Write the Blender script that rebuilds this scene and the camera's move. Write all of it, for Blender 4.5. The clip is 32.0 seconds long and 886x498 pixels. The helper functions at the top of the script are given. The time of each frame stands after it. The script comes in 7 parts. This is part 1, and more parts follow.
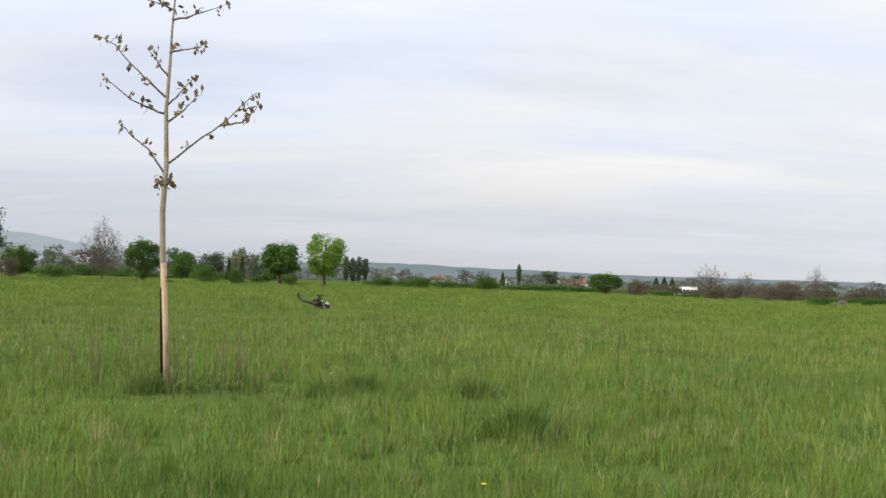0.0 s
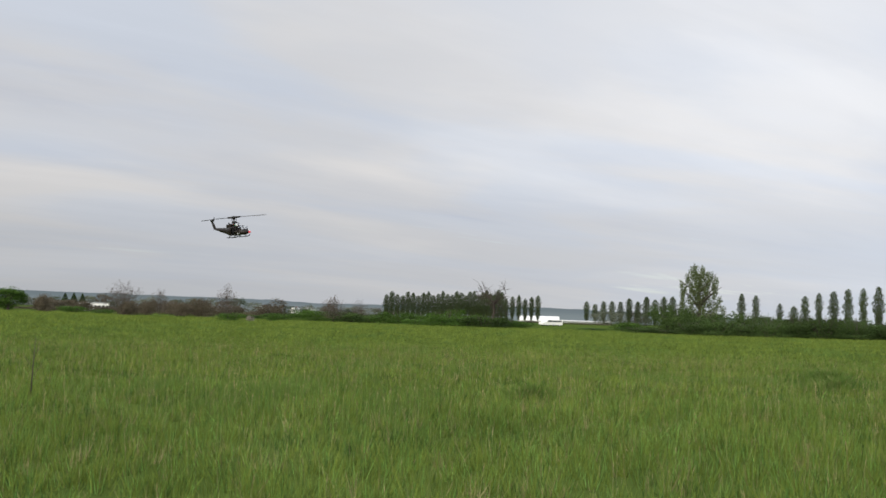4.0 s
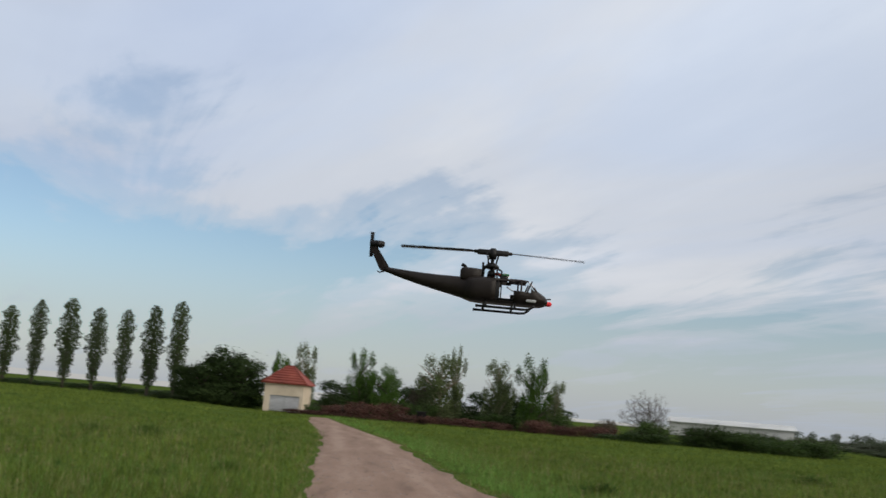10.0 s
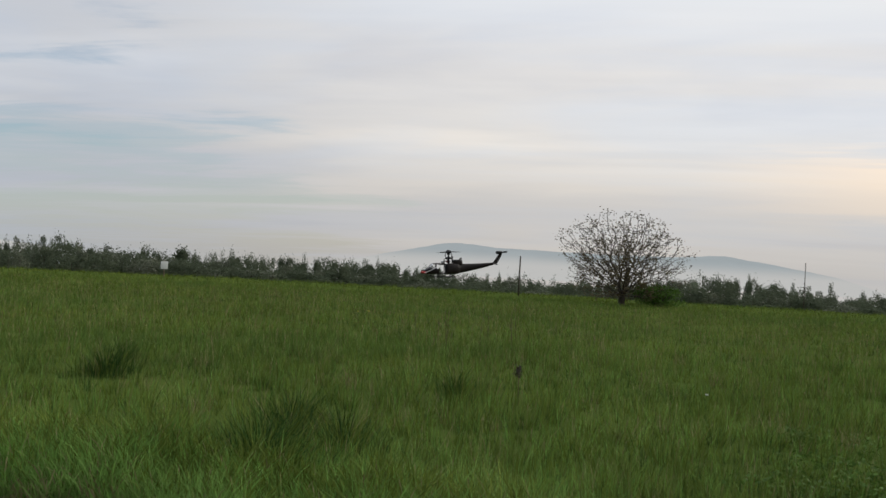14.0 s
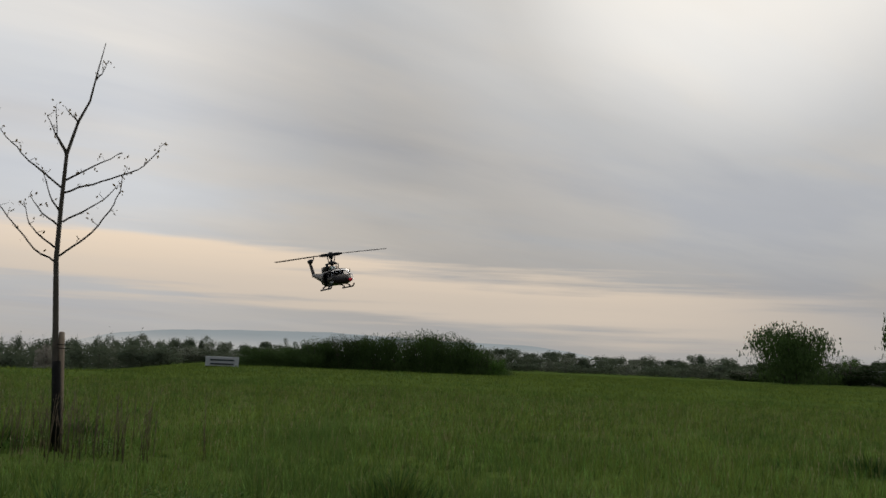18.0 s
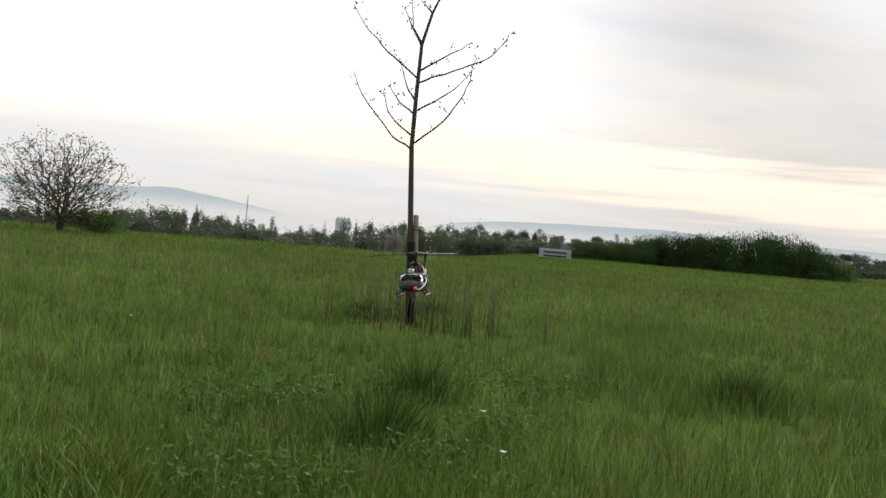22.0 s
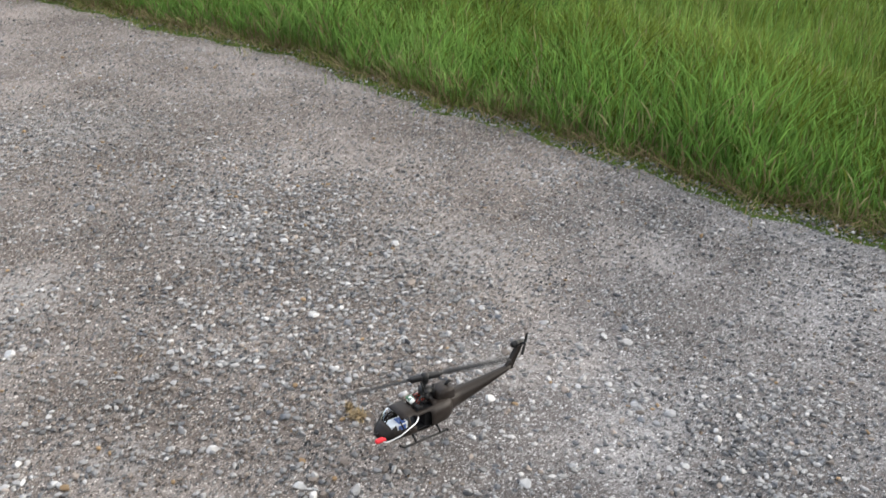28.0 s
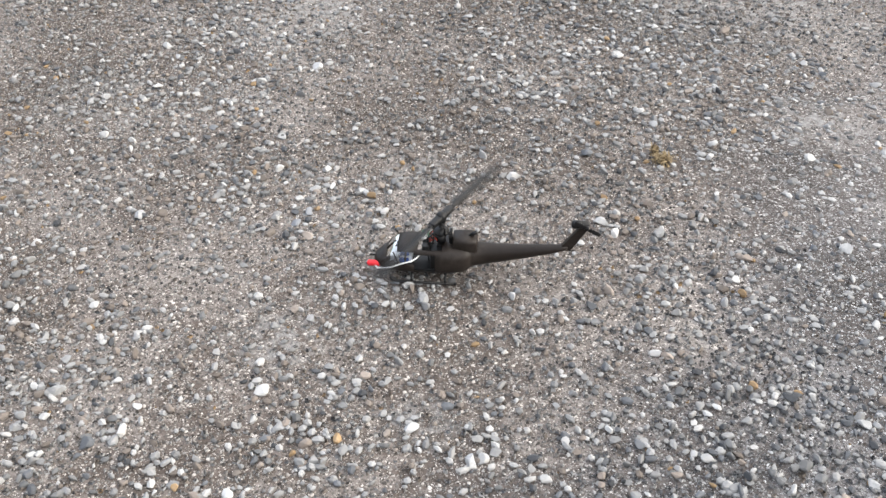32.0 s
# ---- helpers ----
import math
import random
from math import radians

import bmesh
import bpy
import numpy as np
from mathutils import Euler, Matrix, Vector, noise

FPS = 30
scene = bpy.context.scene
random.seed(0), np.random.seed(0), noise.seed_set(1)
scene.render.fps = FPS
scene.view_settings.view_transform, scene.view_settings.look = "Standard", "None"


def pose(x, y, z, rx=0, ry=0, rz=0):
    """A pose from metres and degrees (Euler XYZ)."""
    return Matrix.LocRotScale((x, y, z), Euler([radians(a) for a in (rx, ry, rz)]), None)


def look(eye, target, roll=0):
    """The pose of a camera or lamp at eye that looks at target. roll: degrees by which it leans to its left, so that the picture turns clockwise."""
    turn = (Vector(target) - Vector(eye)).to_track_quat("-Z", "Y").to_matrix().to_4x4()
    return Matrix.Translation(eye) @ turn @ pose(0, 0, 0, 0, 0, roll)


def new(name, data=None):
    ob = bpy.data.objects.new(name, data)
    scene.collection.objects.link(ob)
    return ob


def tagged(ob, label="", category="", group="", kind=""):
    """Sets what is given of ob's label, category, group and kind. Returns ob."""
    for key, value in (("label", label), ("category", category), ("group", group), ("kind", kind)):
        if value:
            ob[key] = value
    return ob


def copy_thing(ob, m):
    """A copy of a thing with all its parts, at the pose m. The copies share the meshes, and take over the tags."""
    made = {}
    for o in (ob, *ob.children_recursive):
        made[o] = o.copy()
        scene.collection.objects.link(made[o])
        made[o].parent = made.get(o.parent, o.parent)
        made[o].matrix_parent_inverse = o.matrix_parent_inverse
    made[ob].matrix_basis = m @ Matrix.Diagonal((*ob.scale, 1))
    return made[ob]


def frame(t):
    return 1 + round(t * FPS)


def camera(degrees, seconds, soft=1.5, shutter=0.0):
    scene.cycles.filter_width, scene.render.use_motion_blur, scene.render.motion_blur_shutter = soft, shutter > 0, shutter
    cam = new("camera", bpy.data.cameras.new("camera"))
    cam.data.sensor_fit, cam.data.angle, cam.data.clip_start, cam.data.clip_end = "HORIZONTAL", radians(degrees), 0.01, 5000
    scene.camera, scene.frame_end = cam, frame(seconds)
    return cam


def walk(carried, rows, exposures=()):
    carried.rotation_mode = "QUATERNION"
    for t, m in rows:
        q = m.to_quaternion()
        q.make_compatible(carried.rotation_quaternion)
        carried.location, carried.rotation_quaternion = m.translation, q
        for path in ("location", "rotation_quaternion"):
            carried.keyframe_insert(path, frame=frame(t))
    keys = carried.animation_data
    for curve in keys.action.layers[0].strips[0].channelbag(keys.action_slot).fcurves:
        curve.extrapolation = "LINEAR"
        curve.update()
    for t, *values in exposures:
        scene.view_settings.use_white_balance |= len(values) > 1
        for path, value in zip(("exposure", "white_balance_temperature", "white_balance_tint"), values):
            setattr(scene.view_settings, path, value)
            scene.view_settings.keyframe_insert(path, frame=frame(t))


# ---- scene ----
cam = camera(47.55, 32.0, 1.5, 0.1)


def aim(x, y, z, yaw, pitch, roll):
    """A camera pose from its place, heading (left of +y), pitch and lean."""
    return pose(x, y, z, 90 + pitch, 0, yaw) @ pose(0, 0, 0, 0, 0, roll)


PATH = [
    (0.000, -0.145, 0.101, 1.618, 0.00, 1.82, 1.68),
    (0.500, -0.154, 0.049, 1.614, 3.23, 0.56, 1.06),
    (1.000, -0.171, 0.097, 1.603, 2.81, -1.19, 1.38),
    (1.500, -0.154, 0.146, 1.594, -2.97, -2.62, 2.87),
    (2.000, -0.166, 0.172, 1.585, -6.12, -2.78, 4.06),
    (2.500, -0.194, 0.193, 1.586, -14.88, -1.42, 8.00),
    (3.000, -0.231, 0.222, 1.589, -18.27, -0.03, 3.63),
    (3.500, -0.293, 0.245, 1.590, -24.23, 1.02, 1.94),
    (4.000, -0.320, 0.284, 1.591, -32.54, 3.76, 1.80),
    (4.500, -0.318, 0.294, 1.594, -35.71, 6.06, 1.20),
    (6.500, -0.163, 0.168, 1.611, -31.66, 1.09, 0.13),
    (7.000, -0.087, 0.108, 1.617, -38.55, 0.75, 1.21),
    (7.500, -0.015, 0.059, 1.621, -46.71, 3.62, 2.21),
    (8.000, 0.022, 0.032, 1.624, -53.88, 5.46, 2.26),
    (8.500, 0.007, 0.047, 1.623, -66.50, 7.21, 3.02),
    (9.000, 0.014, 0.077, 1.624, -79.79, 8.11, 3.09),
    (9.500, -0.009, 0.076, 1.625, -94.91, 8.12, 3.14),
    (10.000, 0.004, 0.034, 1.626, -113.74, 8.89, 4.81),
    (10.500, -0.004, 0.043, 1.629, -129.28, 7.99, 4.40),
    (11.000, 0.016, 0.047, 1.632, -143.98, 7.09, 5.09),
    (11.500, 0.025, 0.044, 1.636, -157.16, 5.36, 6.30),
    (12.000, 0.019, 0.035, 1.640, -161.88, 4.28, 4.53),
    (12.500, 0.004, 0.015, 1.626, -165.48, 3.70, 3.71),
    (13.000, 0.001, -0.000, 1.604, -166.56, 3.25, 3.68),
    (13.500, -0.027, 0.014, 1.583, -168.17, 1.08, 3.31),
    (15.500, -0.145, 0.099, 1.533, -187.73, 1.15, 3.94),
    (16.000, -0.187, 0.105, 1.522, -193.79, 0.95, 4.86),
    (16.500, -0.226, 0.087, 1.511, -200.48, 0.80, 4.28),
    (17.000, -0.282, 0.095, 1.526, -206.59, 1.16, 4.28),
    (17.500, -0.329, 0.133, 1.566, -214.91, 4.38, 6.07),
    (18.000, -0.375, 0.161, 1.551, -220.65, 6.25, 2.40),
    (18.500, -0.407, 0.165, 1.542, -224.21, 4.57, 2.75),
    (19.000, -0.438, 0.124, 1.531, -219.59, 3.18, 3.74),
    (19.500, -0.414, 0.088, 1.519, -217.95, 3.54, 3.85),
    (20.000, -0.367, 0.092, 1.499, -211.92, 2.81, 2.97),
    (20.500, -0.314, 0.097, 1.468, -207.05, -0.41, 3.75),
    (21.000, -0.307, 0.034, 1.440, -204.13, -2.66, 4.59),
    (21.500, -0.319, -0.017, 1.435, -202.75, -4.24, 4.78),
    (22.000, -0.298, -0.015, 1.458, -202.34, -0.86, 4.88),
    (22.500, -0.277, -0.028, 1.466, -200.53, -0.67, 4.57),
    (23.000, -0.196, 0.041, 1.491, -193.50, 1.17, 2.87),
    (23.500, -0.167, -0.014, 1.502, -189.21, 0.60, 3.18),
    (24.000, -0.143, -0.038, 1.516, -186.51, 1.71, 3.42),
    (24.500, -0.124, -0.036, 1.504, -186.22, -0.27, 3.67),
    (25.000, -0.083, -0.082, 1.478, -182.35, -1.60, 4.22),
    (25.500, -0.053, -0.092, 1.455, -176.16, -2.75, 3.26),
    (27.500, -0.021, -0.076, 1.593, -166.93, -18.45, 4.13),
    (28.000, 0.055, -0.051, 1.524, -161.21, -25.03, 3.00),
    (28.500, 0.120, -0.039, 1.446, -156.82, -31.64, 3.12),
    (29.000, 0.172, -0.026, 1.433, -151.50, -31.45, 0.81),
    (29.500, 0.208, 0.010, 1.399, -146.35, -34.32, 0.89),
    (30.000, 0.202, 0.004, 1.388, -145.76, -34.95, 0.55),
    (30.500, 0.199, -0.005, 1.379, -144.42, -36.05, -0.63),
    (31.000, 0.200, -0.008, 1.372, -145.02, -36.77, -0.12),
    (31.500, 0.214, -0.017, 1.369, -145.09, -37.16, -0.14),
    (32.000, 0.208, -0.028, 1.365, -145.45, -38.09, 0.46),
]
EXPOSURES = [(0, 0.26), (1.0, 0.26), (2.0, 0.46), (3.0, 0.16), (4.0, -0.22), (6.5, 0.06), (7.0, 0.06), (8.0, -0.40), (9.0, -0.95), (11.0, -0.85), (12.0, -0.88), (13.0, -0.86), (16.0, -0.74), (17.0, -0.70),
             (17.5, -0.93), (18.0, -1.16), (18.5, -1.23), (19.0, -1.20), (20.0, -0.98), (21.5, -0.28), (22.5, -0.38), (23.0, -0.58), (24.0, -0.66), (25.5, -0.48), (27.5, 0.36), (28.0, 0.43), (29.0, 0.58), (30.0, 0.56), (32.0, 0.55)]
walk(cam, [(r[0], aim(*r[1:])) for r in PATH], EXPOSURES)

# ---- world: broken cloud over a low veiled sun ----
SUN_YAW, SUN_ELEV = -237.0, 24.0


def toward(yaw, elev=0.0, d=1.0):
    """The point d metres away on a heading (left of +y) at an elevation."""
    a, e = radians(yaw), radians(elev)
    return Vector((-math.sin(a) * math.cos(e), math.cos(a) * math.cos(e), math.sin(e))) * d


def nodes_of(tree):
    tree.nodes.clear()

    def make(kind, inputs=None, **props):
        n = tree.nodes.new(kind)
        if "operation" in props:
            n.operation = props["operation"]
        if "use_clamp" in props:
            n.use_clamp = props["use_clamp"]
        if "data_type" in props:
            n.data_type, n.blend_type = props["data_type"], props["blend_type"]
        for k, v in (inputs or {}).items():
            if isinstance(v, bpy.types.NodeSocket):
                tree.links.new(v, n.inputs[k])
            else:
                n.inputs[k].default_value = v
        return n
    return make


def math_node(make, op, a, b=0.0, c=0.0, clamp=False):
    return make("ShaderNodeMath", {0: a, 1: b, 2: c}, operation=op, use_clamp=clamp).outputs[0]


def ramp(make, fac, stops, mode="EASE"):
    n = make("ShaderNodeValToRGB", {"Fac": fac})
    n.color_ramp.interpolation = mode
    e = n.color_ramp.elements
    while len(e) < len(stops):
        e.new(0.5)
    for k, (p, c) in zip(e, stops):
        k.position, k.color = p, (*c, 1) if len(c) == 3 else c
    return n.outputs[0]


def mix(make, fac, a, b, blend="MIX"):
    n = make("ShaderNodeMix", {0: fac, 6: a, 7: b}, data_type="RGBA", blend_type=blend)
    return n.outputs[2]


def grey(v):
    return (v, v, v)


def build_world():
    w = bpy.data.worlds.new("sky")
    scene.world = w
    w.use_nodes = True
    make = nodes_of(w.node_tree)
    d = make("ShaderNodeTexCoord").outputs["Generated"]
    air = make("ShaderNodeTexSky")
    air.sky_type, air.sun_disc, air.sun_elevation, air.sun_rotation = "NISHITA", False, radians(SUN_ELEV), radians(-SUN_YAW)
    air.air_density, air.dust_density, air.ozone_density = 1.0, 0.6, 2.2
    sky = air.outputs[0]
    blue = make("ShaderNodeVectorMath", {0: sky, "Scale": 0.205}, operation="SCALE").outputs[0]
    xyz = make("ShaderNodeSeparateXYZ", {0: d})
    up = math_node(make, "MAXIMUM", xyz.outputs[2], 0.0)
    # the cloud deck, a level sheet seen in perspective
    k = math_node(make, "DIVIDE", 1.0, math_node(make, "ADD", up, 0.10))
    px, py = math_node(make, "MULTIPLY", xyz.outputs[0], k), math_node(make, "MULTIPLY", xyz.outputs[1], k)
    deck = make("ShaderNodeCombineXYZ", {0: px, 1: py, 2: 0.0}).outputs[0]
    turned = make("ShaderNodeMapping", {"Vector": deck, "Rotation": (0, 0, radians(28)), "Scale": (0.5, 1.0, 1)}).outputs[0]
    big = make("ShaderNodeTexNoise", {"Vector": turned, "Scale": 0.95, "Detail": 9, "Roughness": 0.56, "Distortion": 0.5}).outputs[0]
    soft = make("ShaderNodeTexNoise", {"Vector": turned, "Scale": 0.55, "Detail": 7, "Roughness": 0.52, "Distortion": 0.3}).outputs[0]
    # the clear gap stands low over one side of the field
    flat = make("ShaderNodeVectorMath", {0: make("ShaderNodeCombineXYZ", {0: xyz.outputs[0], 1: xyz.outputs[1], 2: 0.0}).outputs[0]}, operation="NORMALIZE").outputs[0]
    gap = make("ShaderNodeVectorMath", {0: flat, 1: toward(-109)}, operation="DOT_PRODUCT").outputs["Value"]
    # its upper edge is highest on one heading and sinks to both sides, frayed by the clouds
    crest = make("ShaderNodeVectorMath", {0: flat, 1: toward(-102)}, operation="DOT_PRODUCT").outputs["Value"]
    lift = math_node(make, "SUBTRACT", up, math_node(make, "MULTIPLY_ADD", crest, 1.05, -0.80))
    fray = math_node(make, "MULTIPLY_ADD", big, 0.34, -0.17)
    clear = math_node(make, "MULTIPLY", math_node(make, "MULTIPLY_ADD", math_node(make, "ADD", lift, fray), -5.0, 0.35, clamp=True), 0.56)
    # a thinner second opening beside it
    beside = make("ShaderNodeVectorMath", {0: flat, 1: toward(-139)}, operation="DOT_PRODUCT").outputs["Value"]
    lift = math_node(make, "ADD", math_node(make, "SUBTRACT", up, math_node(make, "MULTIPLY_ADD", beside, 1.6, -1.38)), fray)
    thin = math_node(make, "MULTIPLY", math_node(make, "MULTIPLY_ADD", lift, -5.0, 0.3, clamp=True), 0.44)
    cover = math_node(make, "SUBTRACT", math_node(make, "ADD", big, 0.22), math_node(make, "MAXIMUM", clear, thin))
    fibre = make("ShaderNodeTexNoise", {"Vector": make("ShaderNodeMapping", {"Vector": deck, "Rotation": (0, 0, radians(50)), "Scale": (0.28, 1.3, 1)}).outputs[0], "Scale": 2.3, "Detail": 8, "Roughness": 0.6, "Distortion": 0.9}).outputs[0]
    cover = math_node(make, "ADD", cover, math_node(make, "MULTIPLY_ADD", fibre, 0.62, -0.31))
    near_sun = make("ShaderNodeVectorMath", {0: flat, 1: toward(-218)}, operation="DOT_PRODUCT").outputs["Value"]
    cover = math_node(make, "ADD", cover, math_node(make, "MULTIPLY", ramp(make, near_sun, [(0.70, grey(0)), (0.95, grey(1))]), 0.35))
    veil = ramp(make, cover, [(0.20, grey(0.04)), (0.38, grey(0.5)), (0.58, grey(1))])
    # brightness of the deck: pale and grey stretches, brighter round the veiled sun
    shade = ramp(make, soft, [(0.33, (0.625, 0.67, 0.76)), (0.47, (0.735, 0.765, 0.815)), (0.62, (0.855, 0.862, 0.875))])
    sun = make("ShaderNodeVectorMath", {0: d, 1: toward(SUN_YAW, SUN_ELEV)}, operation="DOT_PRODUCT").outputs["Value"]
    bank = make("ShaderNodeVectorMath", {0: d, 1: toward(-231, 10)}, operation="DOT_PRODUCT").outputs["Value"]
    dim = math_node(make, "SUBTRACT", 1.0, math_node(make, "MULTIPLY", ramp(make, bank, [(0.88, grey(0)), (0.985, grey(1))]), 0.38))
    sunward = ramp(make, math_node(make, "MULTIPLY_ADD", sun, 0.5, 0.5), [(0.42, grey(0)), (0.95, grey(1))])
    facing = math_node(make, "MULTIPLY_ADD", gap, 0.5, 0.5)
    lit_side = math_node(make, "ADD", math_node(make, "MULTIPLY", ramp(make, facing, [(0.52, grey(0)), (0.80, grey(1))]), 0.20), math_node(make, "MULTIPLY", ramp(make, facing, [(0.86, grey(0)), (0.99, grey(1))]), 0.36))
    gain = math_node(make, "MULTIPLY", dim, math_node(make, "ADD", lit_side, math_node(make, "MULTIPLY_ADD", sunward, 0.92, 0.90)))
    gain = math_node(make, "MULTIPLY", gain, math_node(make, "ADD", math_node(make, "MULTIPLY_ADD", fibre, 0.12, 0.92), math_node(make, "MULTIPLY", up, 0.45)))
    shade = make("ShaderNodeVectorMath", {0: shade, "Scale": gain}, operation="SCALE").outputs[0]
    # warm and cool stretches of the deck
    drift = make("ShaderNodeTexNoise", {"Vector": turned, "Scale": 0.8, "Detail": 5, "Roughness": 0.5, "Distortion": 0.8}).outputs[0]
    shade = mix(make, 1.0, shade, ramp(make, drift, [(0.38, (0.955, 0.987, 1.045)), (0.62, (1.025, 1.0, 0.98))]), "MULTIPLY")
    shade = mix(make, ramp(make, facing, [(0.78, grey(0)), (0.97, grey(1))]), shade, mix(make, 1.0, shade, (0.94, 0.99, 1.06, 1), "MULTIPLY"))
    tint = mix(make, ramp(make, near_sun, [(0.15, grey(0)), (0.92, grey(1))]), (1, 1, 1, 1), (1.05, 1.0, 0.92, 1))
    shade = mix(make, 1.0, shade, tint, "MULTIPLY")
    glow = ramp(make, sun, [(0.925, grey(0)), (0.972, grey(0.25)), (1.0, grey(1))])
    lit = make("ShaderNodeVectorMath", {0: glow, "Scale": 1.0}, operation="SCALE").outputs[0]
    warm = mix(make, 1.0, lit, (1.0, 0.94, 0.84, 1), "MULTIPLY")
    cloud = mix(make, 1.0, shade, warm, "ADD")
    above = mix(make, veil, blue, cloud)
    # the thin bright strip under the deck toward the sun, and the hazy rim
    side = ramp(make, make("ShaderNodeVectorMath", {0: flat, 1: toward(-216)}, operation="DOT_PRODUCT").outputs["Value"], [(0.84, grey(0)), (0.98, grey(1))])
    tilt = make("ShaderNodeVectorMath", {0: flat, 1: toward(-122)}, operation="DOT_PRODUCT").outputs["Value"]
    wisp = make("ShaderNodeTexNoise", {"Vector": make("ShaderNodeMapping", {"Vector": d, "Scale": (2.2, 2.2, 44)}).outputs[0], "Scale": 1.6, "Detail": 7, "Roughness": 0.55}).outputs[0]
    rise = math_node(make, "ADD", math_node(make, "SUBTRACT", up, math_node(make, "MULTIPLY", tilt, 0.06)), math_node(make, "MULTIPLY_ADD", wisp, 0.085, -0.0425))
    strip = ramp(make, rise, [(0.034, grey(0)), (0.056, grey(0.9)), (0.085, grey(1)), (0.108, grey(0))])
    warm_strip = math_node(make, "MULTIPLY", math_node(make, "MULTIPLY", strip, side), 0.95)
    above = mix(make, warm_strip, above, (2.15, 1.72, 1.28, 1))
    rim = ramp(make, up, [(0.0, grey(1)), (0.045, grey(0.7)), (0.15, grey(0))])
    open_side = ramp(make, math_node(make, "MULTIPLY_ADD", gap, 0.5, 0.5), [(0.30, (0.44, 0.46, 0.49)), (0.62, (0.575, 0.59, 0.62)), (0.95, (0.76, 0.835, 0.95))])
    sunny = ramp(make, near_sun, [(0.2, grey(0)), (0.8, grey(1))])
    haze = mix(make, sunny, open_side, (0.88, 0.84, 0.80, 1))
    above = mix(make, math_node(make, "MULTIPLY", rim, 0.8), above, haze)
    out = make("ShaderNodeBackground", {"Color": above, "Strength": 1.0})
    make("ShaderNodeOutputWorld", {"Surface": out.outputs[0]})


build_world()
sun = new("sun", bpy.data.lights.new("sun", "SUN"))
sun.data.energy, sun.data.angle, sun.data.color = 2.8, radians(50), (1.0, 0.93, 0.82)
sun.matrix_world = look(toward(SUN_YAW, SUN_ELEV, 100), (0, 0, 0))


# ---- materials ----
def material(name, colours, rough=0.8, scale=6.0, fine=60.0, bump=0.15, metal=0.0, space="Object", island=0.0, objects=0.0,
             through_light=0.0, spec=0.3, height=0.01):
    """A surface whose colour wanders between the given ones at two scales, with fine relief.
    island, objects: how far each loose piece or each object differs in brightness. through_light: share of light that leaves let through."""
    m = bpy.data.materials.new(name)
    m.use_nodes = True
    make = nodes_of(m.node_tree)
    co = make("ShaderNodeTexCoord").outputs[space] if space != "World" else make("ShaderNodeNewGeometry").outputs["Position"]
    broad = make("ShaderNodeTexNoise", {"Vector": co, "Scale": scale, "Detail": 5, "Roughness": 0.6}).outputs[0]
    grain = make("ShaderNodeTexNoise", {"Vector": co, "Scale": fine, "Detail": 3, "Roughness": 0.65}).outputs[0]
    v = math_node(make, "ADD", math_node(make, "MULTIPLY", broad, 0.7), math_node(make, "MULTIPLY", grain, 0.3))
    n = len(colours)
    col = ramp(make, v, [(0.33 + 0.34 * i / max(n - 1, 1), c) for i, c in enumerate(colours)])
    for amount, value in ((island, make("ShaderNodeNewGeometry").outputs["Random Per Island"] if island else None),
                          (objects, make("ShaderNodeObjectInfo").outputs["Random"] if objects else None)):
        if amount:
            k = math_node(make, "MULTIPLY_ADD", value, 2 * amount, 1 - amount)
            col = make("ShaderNodeVectorMath", {0: col, "Scale": k}, operation="SCALE").outputs[0]
    b = make("ShaderNodeBsdfPrincipled", {"Base Color": col, "Metallic": metal, "Specular IOR Level": spec,
             "Roughness": math_node(make, "MULTIPLY_ADD", grain, 0.2, rough - 0.1, True)})
    if bump:
        rel = make("ShaderNodeBump", {"Height": v, "Strength": bump, "Distance": height}).outputs[0]
        m.node_tree.links.new(rel, b.inputs["Normal"])
    surface = b.outputs[0]
    if through_light:
        t = make("ShaderNodeBsdfTranslucent", {"Color": col}).outputs[0]
        surface = make("ShaderNodeMixShader", {0: through_light, 1: surface, 2: t}).outputs[0]
    make("ShaderNodeOutputMaterial", {"Surface": surface})
    return m


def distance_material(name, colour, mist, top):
    """Far hills behind kilometres of air: a plain backdrop that glows as the air does. Its haze, and the paler mist at
    its foot, are put into the colour.
    """
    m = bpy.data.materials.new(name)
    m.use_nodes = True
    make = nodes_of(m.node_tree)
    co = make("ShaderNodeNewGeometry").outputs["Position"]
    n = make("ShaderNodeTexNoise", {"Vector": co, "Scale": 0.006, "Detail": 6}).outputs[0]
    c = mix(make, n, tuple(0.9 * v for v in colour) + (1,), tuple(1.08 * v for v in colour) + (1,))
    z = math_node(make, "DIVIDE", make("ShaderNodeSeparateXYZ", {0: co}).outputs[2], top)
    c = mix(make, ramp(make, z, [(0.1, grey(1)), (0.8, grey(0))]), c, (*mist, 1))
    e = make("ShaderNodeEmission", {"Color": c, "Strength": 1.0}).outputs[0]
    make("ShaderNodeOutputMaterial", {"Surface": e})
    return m


